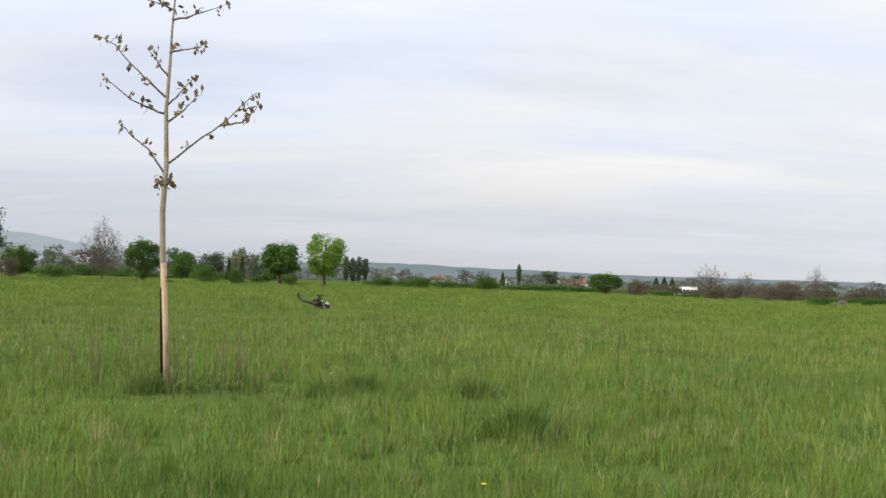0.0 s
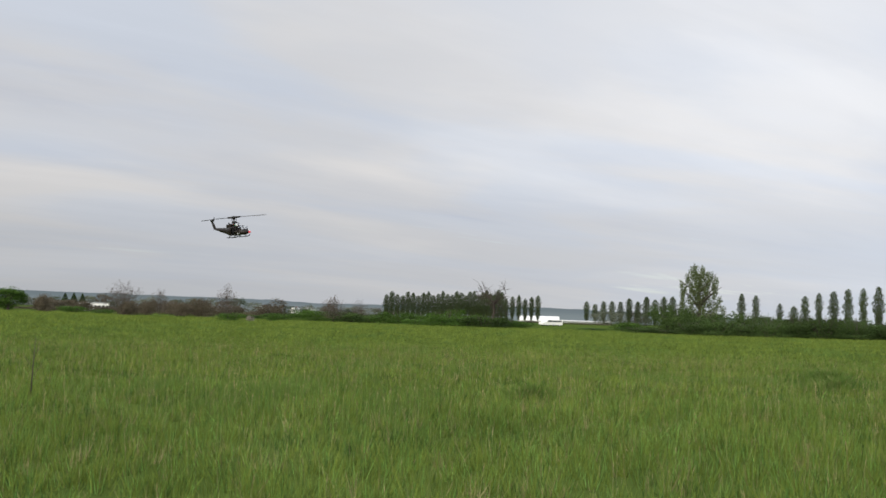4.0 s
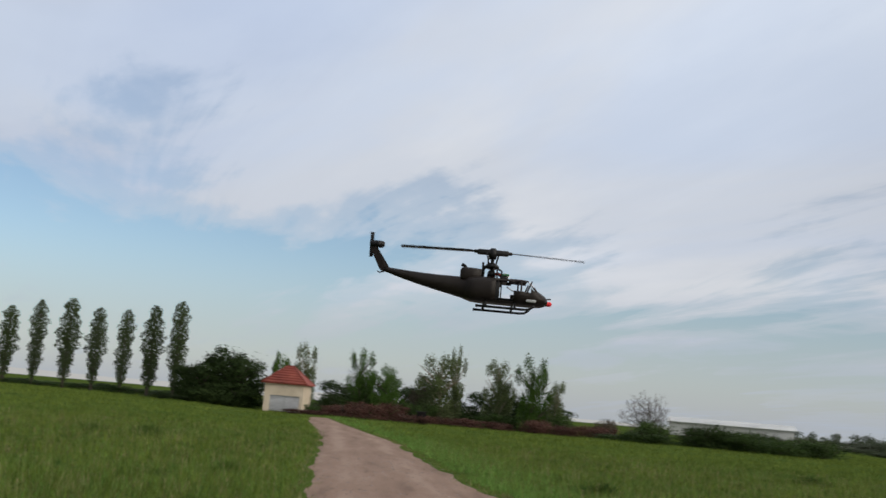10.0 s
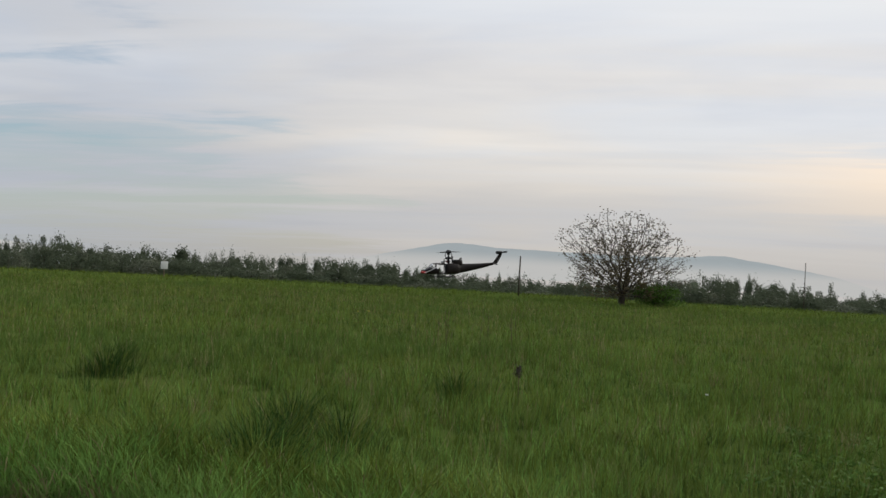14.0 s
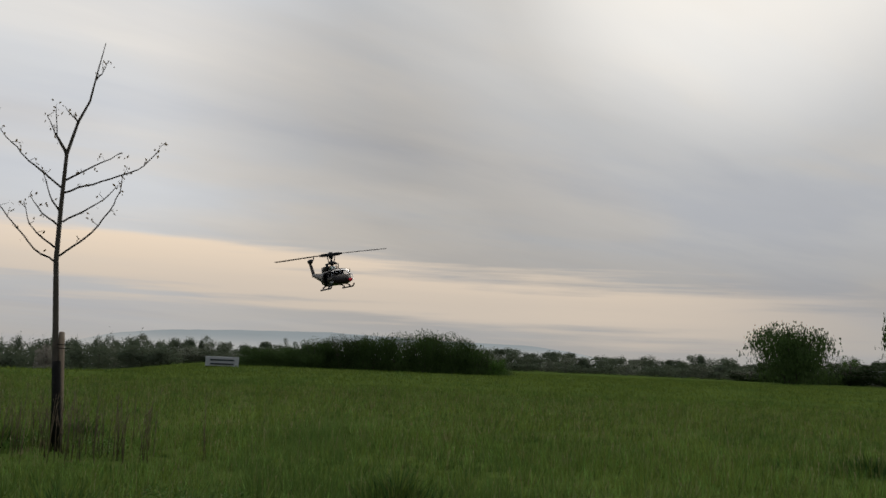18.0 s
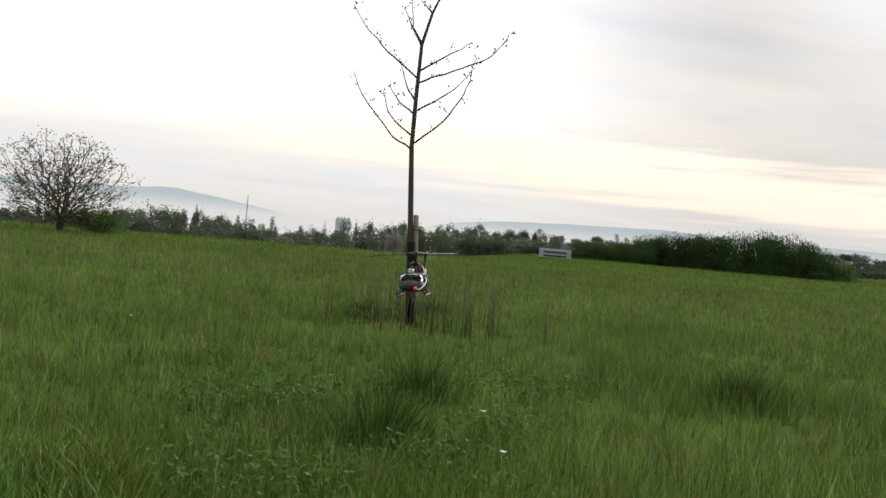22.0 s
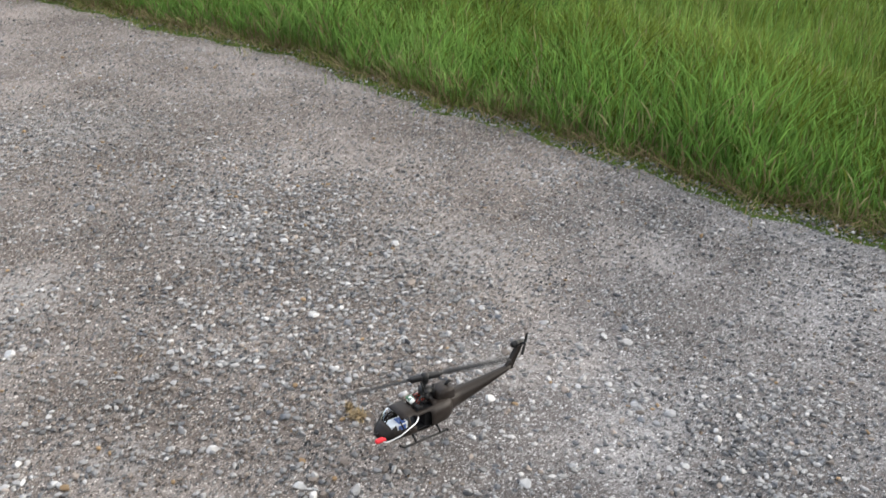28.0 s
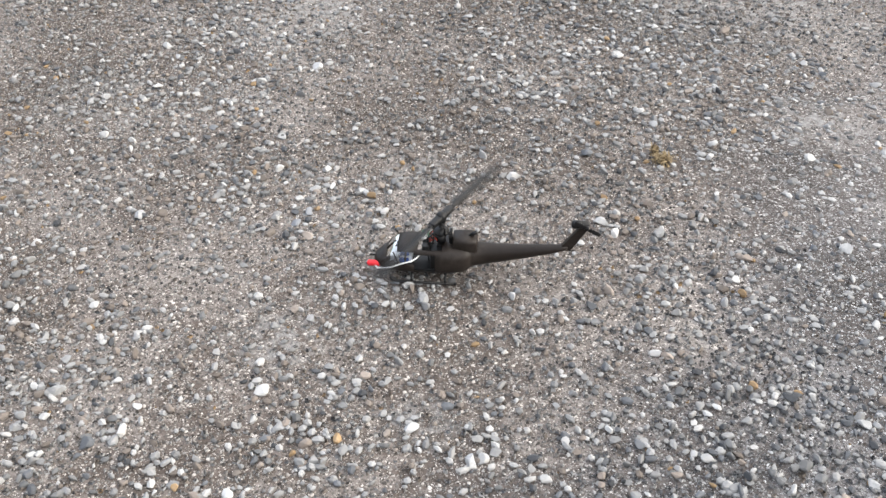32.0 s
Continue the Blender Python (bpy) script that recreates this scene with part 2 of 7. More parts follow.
M_SOIL = material("meadow_soil", [(0.044, 0.0656, 0.016), (0.0624, 0.0928, 0.0216), (0.084, 0.12, 0.0272)], 0.95, 0.25, 9.0, 0.3, space="World", height=0.05, spec=0.0)
M_GRASS = material("grass_blades", [(0.0739, 0.1109, 0.0176), (0.1144, 0.1602, 0.0264), (0.1672, 0.2147, 0.0414)], 0.75, 0.30, 2.4, 0, space="World",
                   island=0.42, through_light=0.18, spec=0.12)
M_GRASS_FRESH = material("fresh_grass_blades", [(0.086, 0.184, 0.034), (0.152, 0.280, 0.062), (0.242, 0.380, 0.106)], 0.7, 0.55, 5.0, 0, space="World",
                         island=0.32, through_light=0.42, spec=0.10)
M_GRASS_BLUE = material("coarse_grass_blades", [(0.0563, 0.1003, 0.0211), (0.0898, 0.1496, 0.0317), (0.1355, 0.2024, 0.051)], 0.7, 0.5, 5.0, 0, space="World", island=0.3, through_light=0.18, spec=0.07)
M_DRYGRASS = material("dry_grass", [(0.16, 0.14, 0.06), (0.23, 0.205, 0.10), (0.31, 0.28, 0.15)], 0.8, 2.0, 12.0, 0, space="World", island=0.35, through_light=0.15, spec=0.05)
M_STRAW = material("dead_straw", [(0.15, 0.105, 0.058), (0.22, 0.165, 0.095), (0.30, 0.235, 0.145)], 0.85, 8.0, 60.0, 0, island=0.35, spec=0.05)
M_GRASS_DARK = material("dark_grass_blades", [(0.020, 0.045, 0.011), (0.035, 0.075, 0.018), (0.06, 0.115, 0.028)], 0.7, 0.5, 5.0, 0, space="World", island=0.35, through_light=0.15, spec=0.05)
M_HERB = material("herb_leaves", [(0.045, 0.09, 0.018), (0.075, 0.138, 0.028), (0.11, 0.19, 0.045)], 0.6, 0.5, 6.0, 0, island=0.3, through_light=0.2, spec=0.08)
M_STALK = material("dry_stalk", [(0.065, 0.049, 0.028), (0.12, 0.092, 0.052)], 0.85, 4.0, 40.0, 0.2)
M_LEAF = material("leaves_green", [(0.035, 0.07, 0.015), (0.06, 0.115, 0.022), (0.09, 0.16, 0.035)], 0.6, 0.5, 6.0, 0, island=0.3, objects=0.15, through_light=0.3, spec=0.06)
M_LEAF_BRIGHT = material("leaves_fresh_green", [(0.08, 0.15, 0.02), (0.13, 0.22, 0.03), (0.17, 0.28, 0.045)], 0.6, 0.5, 6.0, 0, island=0.25, through_light=0.35, spec=0.06)
M_LEAF_DARK = material("leaves_dark", [(0.018, 0.03, 0.012), (0.03, 0.05, 0.016), (0.05, 0.075, 0.025)], 0.65, 0.5, 6.0, 0, island=0.3, objects=0.2, through_light=0.2, spec=0.06)
M_LEAF_HEDGE = material("leaves_hedge", [(0.026, 0.044, 0.014), (0.042, 0.07, 0.020), (0.065, 0.10, 0.032)], 0.6, 0.5, 6.0, 0, island=0.3, objects=0.3, through_light=0.25, spec=0.06)
M_LEAF_POPLAR = material("leaves_poplar", [(0.04, 0.058, 0.024), (0.06, 0.085, 0.034), (0.09, 0.115, 0.05)], 0.6, 0.5, 6.0, 0, island=0.3, objects=0.12, through_light=0.3, spec=0.06)
M_LEAF_PALE = material("leaves_pale", [(0.07, 0.095, 0.04), (0.11, 0.14, 0.06), (0.15, 0.18, 0.09)], 0.6, 0.5, 6.0, 0, island=0.3, through_light=0.3, spec=0.06)
# lightened and greyed: the haze over the distant wood is in this leaf colour
M_LEAF_FAR = material("leaves_far_haze", [(0.078, 0.099, 0.064), (0.108, 0.132, 0.086), (0.138, 0.162, 0.108)], 0.8, 0.3, 3.0, 0, island=0.12, objects=0.3, through_light=0.4, spec=0.0)
# grey of the distant air mixed into the leaves of the farther ranks
M_LEAF_HAZED = material("leaves_grey_hazed", [(0.10, 0.115, 0.08), (0.14, 0.155, 0.11), (0.18, 0.19, 0.14)], 0.7, 0.05, 0.6, 0, island=0.25, through_light=0.3, spec=0.06)
M_TWIG_BROWN = material("leaves_brown_buds", [(0.075, 0.064, 0.046), (0.112, 0.096, 0.068), (0.15, 0.13, 0.096)], 0.8, 0.5, 6.0, 0, island=0.3, objects=0.2, through_light=0.25, spec=0.06)
M_TWIG_OLIVE = material("leaves_olive_buds", [(0.07, 0.058, 0.034), (0.11, 0.092, 0.05), (0.15, 0.13, 0.075)], 0.8, 0.5, 6.0, 0, island=0.3, through_light=0.25, spec=0.06)
M_TWIG_RED = material("twigs_red_brown", [(0.058, 0.030, 0.024), (0.095, 0.050, 0.040), (0.14, 0.080, 0.062)], 0.8, 0.5, 6.0, 0, island=0.3, objects=0.2, through_light=0.2, spec=0.06)
M_BLOSSOM = material("blossom", [(0.15, 0.135, 0.11), (0.24, 0.22, 0.185), (0.34, 0.315, 0.275)], 0.7, 0.5, 6.0, 0, island=0.25, through_light=0.3, spec=0.06)
M_BUD = material("opening_leaves", [(0.095, 0.062, 0.032), (0.145, 0.10, 0.046), (0.18, 0.14, 0.06)], 0.6, 3.0, 30.0, 0, island=0.3, through_light=0.35)
M_BARK = material("bark_dark", [(0.035, 0.028, 0.022), (0.06, 0.05, 0.04), (0.09, 0.075, 0.06)], 0.9, 3.0, 25.0, 0.6, space="Object")
M_BARK_PALE = material("bark_pale", [(0.14, 0.115, 0.08), (0.22, 0.185, 0.135), (0.30, 0.26, 0.2)], 0.85, 5.0, 45.0, 0.4)
M_BARK_SHOOT = material("bark_shoots", [(0.06, 0.048, 0.04), (0.10, 0.082, 0.066), (0.15, 0.125, 0.10)], 0.85, 5.0, 45.0, 0.4)
M_STAKE = material("stake_wood", [(0.27, 0.185, 0.11), (0.37, 0.265, 0.165), (0.45, 0.34, 0.225)], 0.8, 5.0, 60.0, 0.3)
M_STAKE_OLD = material("stake_wood_weathered", [(0.16, 0.12, 0.085), (0.25, 0.19, 0.14), (0.32, 0.25, 0.19)], 0.85, 5.0, 60.0, 0.3)
M_GUARD = material("black_guard", [(0.006, 0.006, 0.006), (0.01, 0.0095, 0.009), (0.018, 0.016, 0.015)], 0.8, 6.0, 40.0, 0.2, spec=0.05)
M_STONE = material("grey_stone", [(0.140, 0.141, 0.142), (0.215, 0.216, 0.217), (0.305, 0.306, 0.306)], 0.85, 2.5, 120.0, 0.3, space="World", island=0.47, objects=0.25, height=0.003)
M_STONE_PALE = material("pale_stone", [(0.2322, 0.2288, 0.2227), (0.3096, 0.3053, 0.2984), (0.387, 0.3827, 0.3741)], 0.85, 2.5, 120.0, 0.3, space="World", island=0.37, objects=0.2, height=0.003)
M_STONE_DARK = material("slate_stone", [(0.058, 0.061, 0.066), (0.093, 0.098, 0.107), (0.14, 0.147, 0.16)], 0.8, 2.5, 120.0, 0.3, space="World", island=0.52, objects=0.3, height=0.003)
M_STONE_BROWN = material("brown_stone", [(0.130, 0.108, 0.092), (0.195, 0.166, 0.144), (0.275, 0.24, 0.212)], 0.85, 2.5, 120.0, 0.3, space="World", island=0.35, objects=0.3, height=0.003)
M_STONE_WHITE = material("white_stone", [(0.336, 0.3318, 0.3234), (0.4032, 0.399, 0.3906), (0.4704, 0.4662, 0.4578)], 0.8, 2.5, 120.0, 0.3, space="World", island=0.15, objects=0.15, height=0.003)
M_STONE_OCHRE = material("ochre_stone", [(0.20, 0.13, 0.07), (0.28, 0.19, 0.105), (0.36, 0.26, 0.16)], 0.85, 2.5, 120.0, 0.3, space="World", island=0.2, objects=0.2, height=0.003)
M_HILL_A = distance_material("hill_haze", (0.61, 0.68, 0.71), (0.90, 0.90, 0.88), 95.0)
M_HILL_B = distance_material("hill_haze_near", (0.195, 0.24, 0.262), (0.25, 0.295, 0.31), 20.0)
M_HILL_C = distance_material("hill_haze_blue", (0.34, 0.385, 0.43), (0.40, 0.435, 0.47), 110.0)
M_PLASTER = material("plaster", [(0.52, 0.44, 0.33), (0.6, 0.51, 0.39), (0.66, 0.57, 0.45)], 0.9, 1.2, 20.0, 0.2)
M_TILE = material("roof_tiles", [(0.13, 0.034, 0.027), (0.20, 0.05, 0.037), (0.27, 0.078, 0.055)], 0.8, 1.0, 12.0, 0.2, objects=0.15)
M_STEEL = material("painted_steel", [(0.30, 0.31, 0.31), (0.42, 0.43, 0.43)], 0.45, 3.0, 30.0, 0.1, metal=0.3)
M_SHEET = material("pale_roof_sheet", [(0.36, 0.37, 0.37), (0.48, 0.49, 0.48), (0.56, 0.57, 0.56)], 0.7, 0.15, 1.5, 0.1)
M_WHITE = material("white_wall", [(0.66, 0.66, 0.64), (0.78, 0.78, 0.76)], 0.7, 0.5, 6.0, 0.1)
M_ROOF_GREY = material("grey_roof", [(0.30, 0.31, 0.32), (0.42, 0.43, 0.44)], 0.7, 0.3, 5.0, 0.1)
M_ROOF_BROWN = material("brown_roof", [(0.12, 0.06, 0.045), (0.19, 0.10, 0.075)], 0.8, 0.3, 5.0, 0.1)
M_WINDOW = material("dark_window", [(0.02, 0.025, 0.03), (0.05, 0.055, 0.06)], 0.15, 1.0, 8.0, 0, spec=0.6)
# lightened so that it carries the haze over the far apartment block
M_CREAM = material("concrete_wall", [(0.55, 0.55, 0.57), (0.66, 0.66, 0.68)], 0.8, 0.2, 3.0, 0.1)
M_OLIVE = material("olive_paint", [(0.0115, 0.0085, 0.0072), (0.017, 0.0132, 0.0112), (0.026, 0.021, 0.018)], 0.38, 9.0, 120.0, 0.08, spec=0.17, height=0.001)
M_JET = material("grey_aircraft_paint", [(0.26, 0.28, 0.32), (0.34, 0.36, 0.40)], 0.5, 0.2, 3.0, 0, spec=0.2)
M_BLACK = material("black_plastic", [(0.006, 0.006, 0.0065), (0.012, 0.012, 0.0125)], 0.42, 20.0, 150.0, 0.05, spec=0.25, height=0.0005)
M_BLADE = material("carbon_blade", [(0.010, 0.010, 0.011), (0.02, 0.02, 0.021)], 0.45, 20.0, 200.0, 0.03, spec=0.2, height=0.0005)
M_ALLOY = material("alloy", [(0.55, 0.55, 0.56), (0.75, 0.75, 0.76)], 0.3, 30.0, 200.0, 0.05, metal=1.0, height=0.0003)
M_RED = material("red_tape", [(0.60, 0.02, 0.03), (0.78, 0.04, 0.05)], 0.5, 40.0, 200.0, 0.1, height=0.0005)
M_REDWIRE = material("red_wire", [(0.35, 0.03, 0.02), (0.5, 0.06, 0.03)], 0.5, 40.0, 200.0, 0)
M_CABLE = material("white_cable", [(0.72, 0.72, 0.70), (0.85, 0.85, 0.83)], 0.5, 40.0, 200.0, 0)
M_LABEL = material("battery_label", [(0.62, 0.66, 0.74), (0.80, 0.82, 0.85)], 0.4, 30.0, 200.0, 0)
M_BLUE = material("blue_print", [(0.05, 0.10, 0.32), (0.08, 0.16, 0.45)], 0.4, 40.0, 200.0, 0)
M_GREEN = material("green_plastic", [(0.03, 0.10, 0.05), (0.05, 0.16, 0.08)], 0.35, 30.0, 200.0, 0)
M_YELLOW = material("yellow_petals", [(0.65, 0.45, 0.02), (0.8, 0.6, 0.03)], 0.6, 40.0, 200.0, 0)
M_PETAL = material("white_petals", [(0.7, 0.7, 0.66), (0.82, 0.82, 0.78)], 0.6, 40.0, 200.0, 0)


# pale dust and dark damp earth that show between the stones: x, y, radius
DUSTY = [(2.33, -1.46, 0.16), (2.2, -2.26, 0.2), (1.3, -2.88, 0.22), (1.41, -1.68, 0.10), (1.31, -1.03, 0.10), (0.71, -2.47, 0.13), (0.95, -1.02, 0.07), (1.08, -3.1, 0.35), (1.85, -2.9, 0.25), (3.1, -3.6, 0.4)]


def gravel_material():
    """Packed gravel: fine grit, each grain of its own grey, pressed into brown earth with dusty patches."""
    m = bpy.data.materials.new("packed_gravel")
    m.use_nodes = True
    make = nodes_of(m.node_tree)
    co = make("ShaderNodeNewGeometry").outputs["Position"]
    bend = make("ShaderNodeTexNoise", {"Vector": co, "Scale": 45.0, "Detail": 2})
    warp = make("ShaderNodeVectorMath", {0: bend.outputs["Color"], "Scale": 0.012}, operation="SCALE").outputs[0]
    co2 = make("ShaderNodeVectorMath", {0: co, 1: warp}, operation="ADD").outputs[0]
    earth = make("ShaderNodeTexNoise", {"Vector": co, "Scale": 1.7, "Detail": 7, "Roughness": 0.62}).outputs[0]
    mottle = make("ShaderNodeTexNoise", {"Vector": co, "Scale": 38.0, "Detail": 5, "Roughness": 0.7}).outputs[0]
    tone = math_node(make, "ADD", math_node(make, "MULTIPLY", earth, 0.62), math_node(make, "MULTIPLY", mottle, 0.38))
    col = ramp(make, tone, [(0.38, (0.044, 0.036, 0.031)), (0.48, (0.096, 0.082, 0.075)), (0.54, (0.165, 0.152, 0.147)), (0.64, (0.265, 0.257, 0.253))])
    dust = None
    for x, y, r in DUSTY:
        gone = make("ShaderNodeVectorMath", {0: co2, 1: (x, y, 0.03)}, operation="DISTANCE").outputs["Value"]
        spot = math_node(make, "SUBTRACT", 1.0, math_node(make, "DIVIDE", gone, r * 1.25), clamp=True)
        dust = spot if dust is None else math_node(make, "MAXIMUM", dust, spot)
    dust = math_node(make, "MULTIPLY", math_node(make, "MULTIPLY", dust, math_node(make, "MULTIPLY_ADD", mottle, 6.0, -2.6, clamp=True)), 1.0, clamp=True)
    height = math_node(make, "MULTIPLY", mottle, 0.5)
    along = make("ShaderNodeSeparateXYZ", {0: co}).outputs[0]
    clay = ramp(make, math_node(make, "ADD", math_node(make, "DIVIDE", along, 40.0), math_node(make, "MULTIPLY_ADD", earth, 0.3, -0.15)), [(0.13, grey(0)), (0.28, grey(0.92))])
    for scale, share, k in ((420.0, 0.55, 0.85), (230.0, 0.5, 0.9), (130.0, 0.36, 0.95)):
        cell = make("ShaderNodeTexVoronoi", {"Vector": co2, "Scale": scale, "Randomness": 1.0})
        sep = make("ShaderNodeSeparateColor", {0: cell.outputs["Color"]})
        there = math_node(make, "MULTIPLY", math_node(make, "LESS_THAN", sep.outputs[0], share), math_node(make, "LESS_THAN", cell.outputs["Distance"], 0.46))
        grain = ramp(make, sep.outputs[1], [(0.0, (0.030, 0.028, 0.027)), (0.45, (0.13 * k, 0.124 * k, 0.118 * k)), (0.8, (0.37 * k, 0.36 * k, 0.348 * k)), (1.0, (0.60, 0.59, 0.575))], "LINEAR")
        col = mix(make, there, col, grain)
        dome = math_node(make, "MULTIPLY", there, math_node(make, "SUBTRACT", 0.75, cell.outputs["Distance"]))
        height = math_node(make, "ADD", height, math_node(make, "MULTIPLY", dome, 60.0 / scale))
    slate = ramp(make, math_node(make, "ADD", along, math_node(make, "MULTIPLY_ADD", earth, 1.6, -0.8)), [(0.3, grey(1)), (1.0, grey(0))])
    col = mix(make, 1.0, col, mix(make, slate, (1.025, 0.962, 0.905, 1), (0.93, 0.95, 0.985, 1)), "MULTIPLY")
    col = mix(make, dust, col, mix(make, mottle, (0.20, 0.195, 0.19, 1), (0.31, 0.308, 0.303, 1)))
    # worn lengthwise farther on, with two paler wheel lines
    parts = make("ShaderNodeSeparateXYZ", {0: co})
    across = math_node(make, "ADD", parts.outputs[1], math_node(make, "MULTIPLY_ADD", parts.outputs[0], 0.325, 1.45))
    line = make("ShaderNodeCombineXYZ", {0: math_node(make, "MULTIPLY", along, 0.16), 1: across, 2: 0.0}).outputs[0]
    streak = make("ShaderNodeTexNoise", {"Vector": line, "Scale": 1.6, "Detail": 6, "Roughness": 0.6}).outputs[0]
    wheel = math_node(make, "SUBTRACT", 1.0, math_node(make, "MULTIPLY", math_node(make, "ABSOLUTE", math_node(make, "SUBTRACT", math_node(make, "ABSOLUTE", across), 0.85)), 2.2), clamp=True)
    worn = math_node(make, "ADD", math_node(make, "MULTIPLY_ADD", streak, 0.6, 0.20), math_node(make, "ADD", math_node(make, "MULTIPLY", wheel, 0.10), math_node(make, "MULTIPLY_ADD", mottle, 0.3, -0.15)))
    col = mix(make, clay, col, ramp(make, worn, [(0.38, (0.150, 0.088, 0.058)), (0.50, (0.225, 0.142, 0.098)), (0.66, (0.30, 0.205, 0.150))]))
    rel = make("ShaderNodeBump", {"Height": height, "Strength": math_node(make, "SUBTRACT", 1.0, clay), "Distance": 0.010}).outputs[0]
    b = make("ShaderNodeBsdfPrincipled", {"Base Color": col, "Roughness": 0.9, "Specular IOR Level": 0.25, "Normal": rel})
    make("ShaderNodeOutputMaterial", {"Surface": b.outputs[0]})
    return m


M_GRAVEL = gravel_material()


def glass_material():
    m = bpy.data.materials.new("clear_canopy")
    m.use_nodes = True
    make = nodes_of(m.node_tree)
    f = make("ShaderNodeFresnel", {"IOR": 1.18}).outputs[0]
    a = make("ShaderNodeBsdfTransparent", {"Color": (0.93, 0.94, 0.94, 1)}).outputs[0]
    g = make("ShaderNodeBsdfGlossy", {"Roughness": 0.03}).outputs[0]
    make("ShaderNodeOutputMaterial", {"Surface": make("ShaderNodeMixShader", {0: f, 1: a, 2: g}).outputs[0]})
    return m


M_GLASS = glass_material()


# ---- mesh helpers ----
class Geo:
    """Collects vertices and faces of one mesh."""

    def __init__(self):
        self.v, self.f, self.s = [], [], []

    def add(self, verts, faces, slot=0):
        n = len(self.v)
        self.v += [tuple(p) for p in verts]
        self.f += [tuple(i + n for i in f) for f in faces]
        self.s += [slot] * len(faces)
        return self

    def tube(self, path, radii, sides=6, caps=True, slot=0):
        path = [Vector(p) for p in path]
        rings, side = [], None
        for i, p in enumerate(path):
            t = (path[min(i + 1, len(path) - 1)] - path[max(i - 1, 0)]).normalized()
            if side is None:
                side = t.orthogonal().normalized()
            side = (side - t * side.dot(t)).normalized()
            b = t.cross(side)
            r = radii[i] if hasattr(radii, "__len__") else radii
            rings.append([p + (side * math.cos(2 * math.pi * k / sides) + b * math.sin(2 * math.pi * k / sides)) * r for k in range(sides)])
        faces = [(i * sides + k, i * sides + (k + 1) % sides, (i + 1) * sides + (k + 1) % sides, (i + 1) * sides + k)
                 for i in range(len(path) - 1) for k in range(sides)]
        if caps:
            faces += [tuple(reversed(range(sides))), tuple((len(path) - 1) * sides + k for k in range(sides))]
        return self.add([v for r in rings for v in r], faces, slot)

    def box(self, a, b, slot=0):
        (x0, y0, z0), (x1, y1, z1) = a, b
        v = [(x, y, z) for z in (z0, z1) for x, y in ((x0, y0), (x1, y0), (x1, y1), (x0, y1))]
        return self.add(v, [(3, 2, 1, 0), (4, 5, 6, 7), (0, 1, 5, 4), (1, 2, 6, 5), (2, 3, 7, 6), (3, 0, 4, 7)], slot)

    def mesh(self, name, mats, smooth=True):
        m = bpy.data.meshes.new(name)
        m.from_pydata(self.v, [], self.f)
        for mt in mats if isinstance(mats, (list, tuple)) else [mats]:
            m.materials.append(mt)
        m.polygons.foreach_set("material_index", self.s)
        m.polygons.foreach_set("use_smooth", [smooth] * len(self.f))
        m.update()
        return m


def part(name, geo, mat, parent, label="", smooth=True, at=None):
    ob = new(name, geo if isinstance(geo, bpy.types.Mesh) else geo.mesh(name, mat, smooth))
    ob.parent = parent
    if at is not None:
        ob.matrix_basis = at
    return tagged(ob, label) if label else ob


def rounded_box(a, b, r, seg=2):
    bm = bmesh.new()
    bmesh.ops.create_cube(bm, size=1)
    a, b = Vector(a), Vector(b)
    for v in bm.verts:
        v.co = Vector(((a[i] + b[i]) / 2 + v.co[i] * (b[i] - a[i]) for i in range(3)))
    bmesh.ops.bevel(bm, geom=bm.edges, offset=r, segments=seg, affect="EDGES", profile=0.5)
    g = Geo().add([v.co for v in bm.verts], [[v.index for v in f.verts] for f in bm.faces] if not bm.verts.index_update() else [])
    bm.free()
    return g


def array_mesh(name, verts, corners, sizes, mats, slots=None, smooth=False):
    """A mesh from numpy arrays: corners are vertex numbers face by face, sizes the corners of each face."""
    m = bpy.data.meshes.new(name)
    m.vertices.add(len(verts))
    m.vertices.foreach_set("co", np.asarray(verts, np.float32).ravel())
    m.loops.add(len(corners))
    m.loops.foreach_set("vertex_index", np.asarray(corners, np.int32))
    m.polygons.add(len(sizes))
    sizes = np.asarray(sizes, np.int32)
    m.polygons.foreach_set("loop_start", np.r_[0, np.cumsum(sizes)[:-1]].astype(np.int32))
    m.polygons.foreach_set("use_smooth", np.full(len(sizes), smooth))
    for mt in mats if isinstance(mats, (list, tuple)) else [mats]:
        m.materials.append(mt)
    if slots is not None:
        m.polygons.foreach_set("material_index", np.asarray(slots, np.int32))
    m.update(calc_edges=True)
    return m


def leaf_quads(centres, size, rng, droop=0.0, outward=None):
    """A small bent diamond leaf at every centre, turned at random or roughly facing outward."""
    n = len(centres)
    if outward is None:
        a = rng.normal(size=(n, 3))
        a[:, 2] -= droop
    else:
        a = np.cross(outward + rng.normal(size=(n, 3)) * 0.45, rng.normal(size=(n, 3)))
    a /= np.linalg.norm(a, axis=1)[:, None] + 1e-9
    b = np.cross(a, rng.normal(size=(n, 3)) if outward is None else outward + rng.normal(size=(n, 3)) * 0.45)
    b /= np.linalg.norm(b, axis=1)[:, None] + 1e-9
    s = size * rng.uniform(0.6, 1.35, (n, 1))
    c = np.asarray(centres)
    v = np.stack([c - a * s, c + b * s * 0.55, c + a * s, c - b * s * 0.55], 1).reshape(-1, 3)
    return v, np.arange(4 * n), np.full(n, 4)


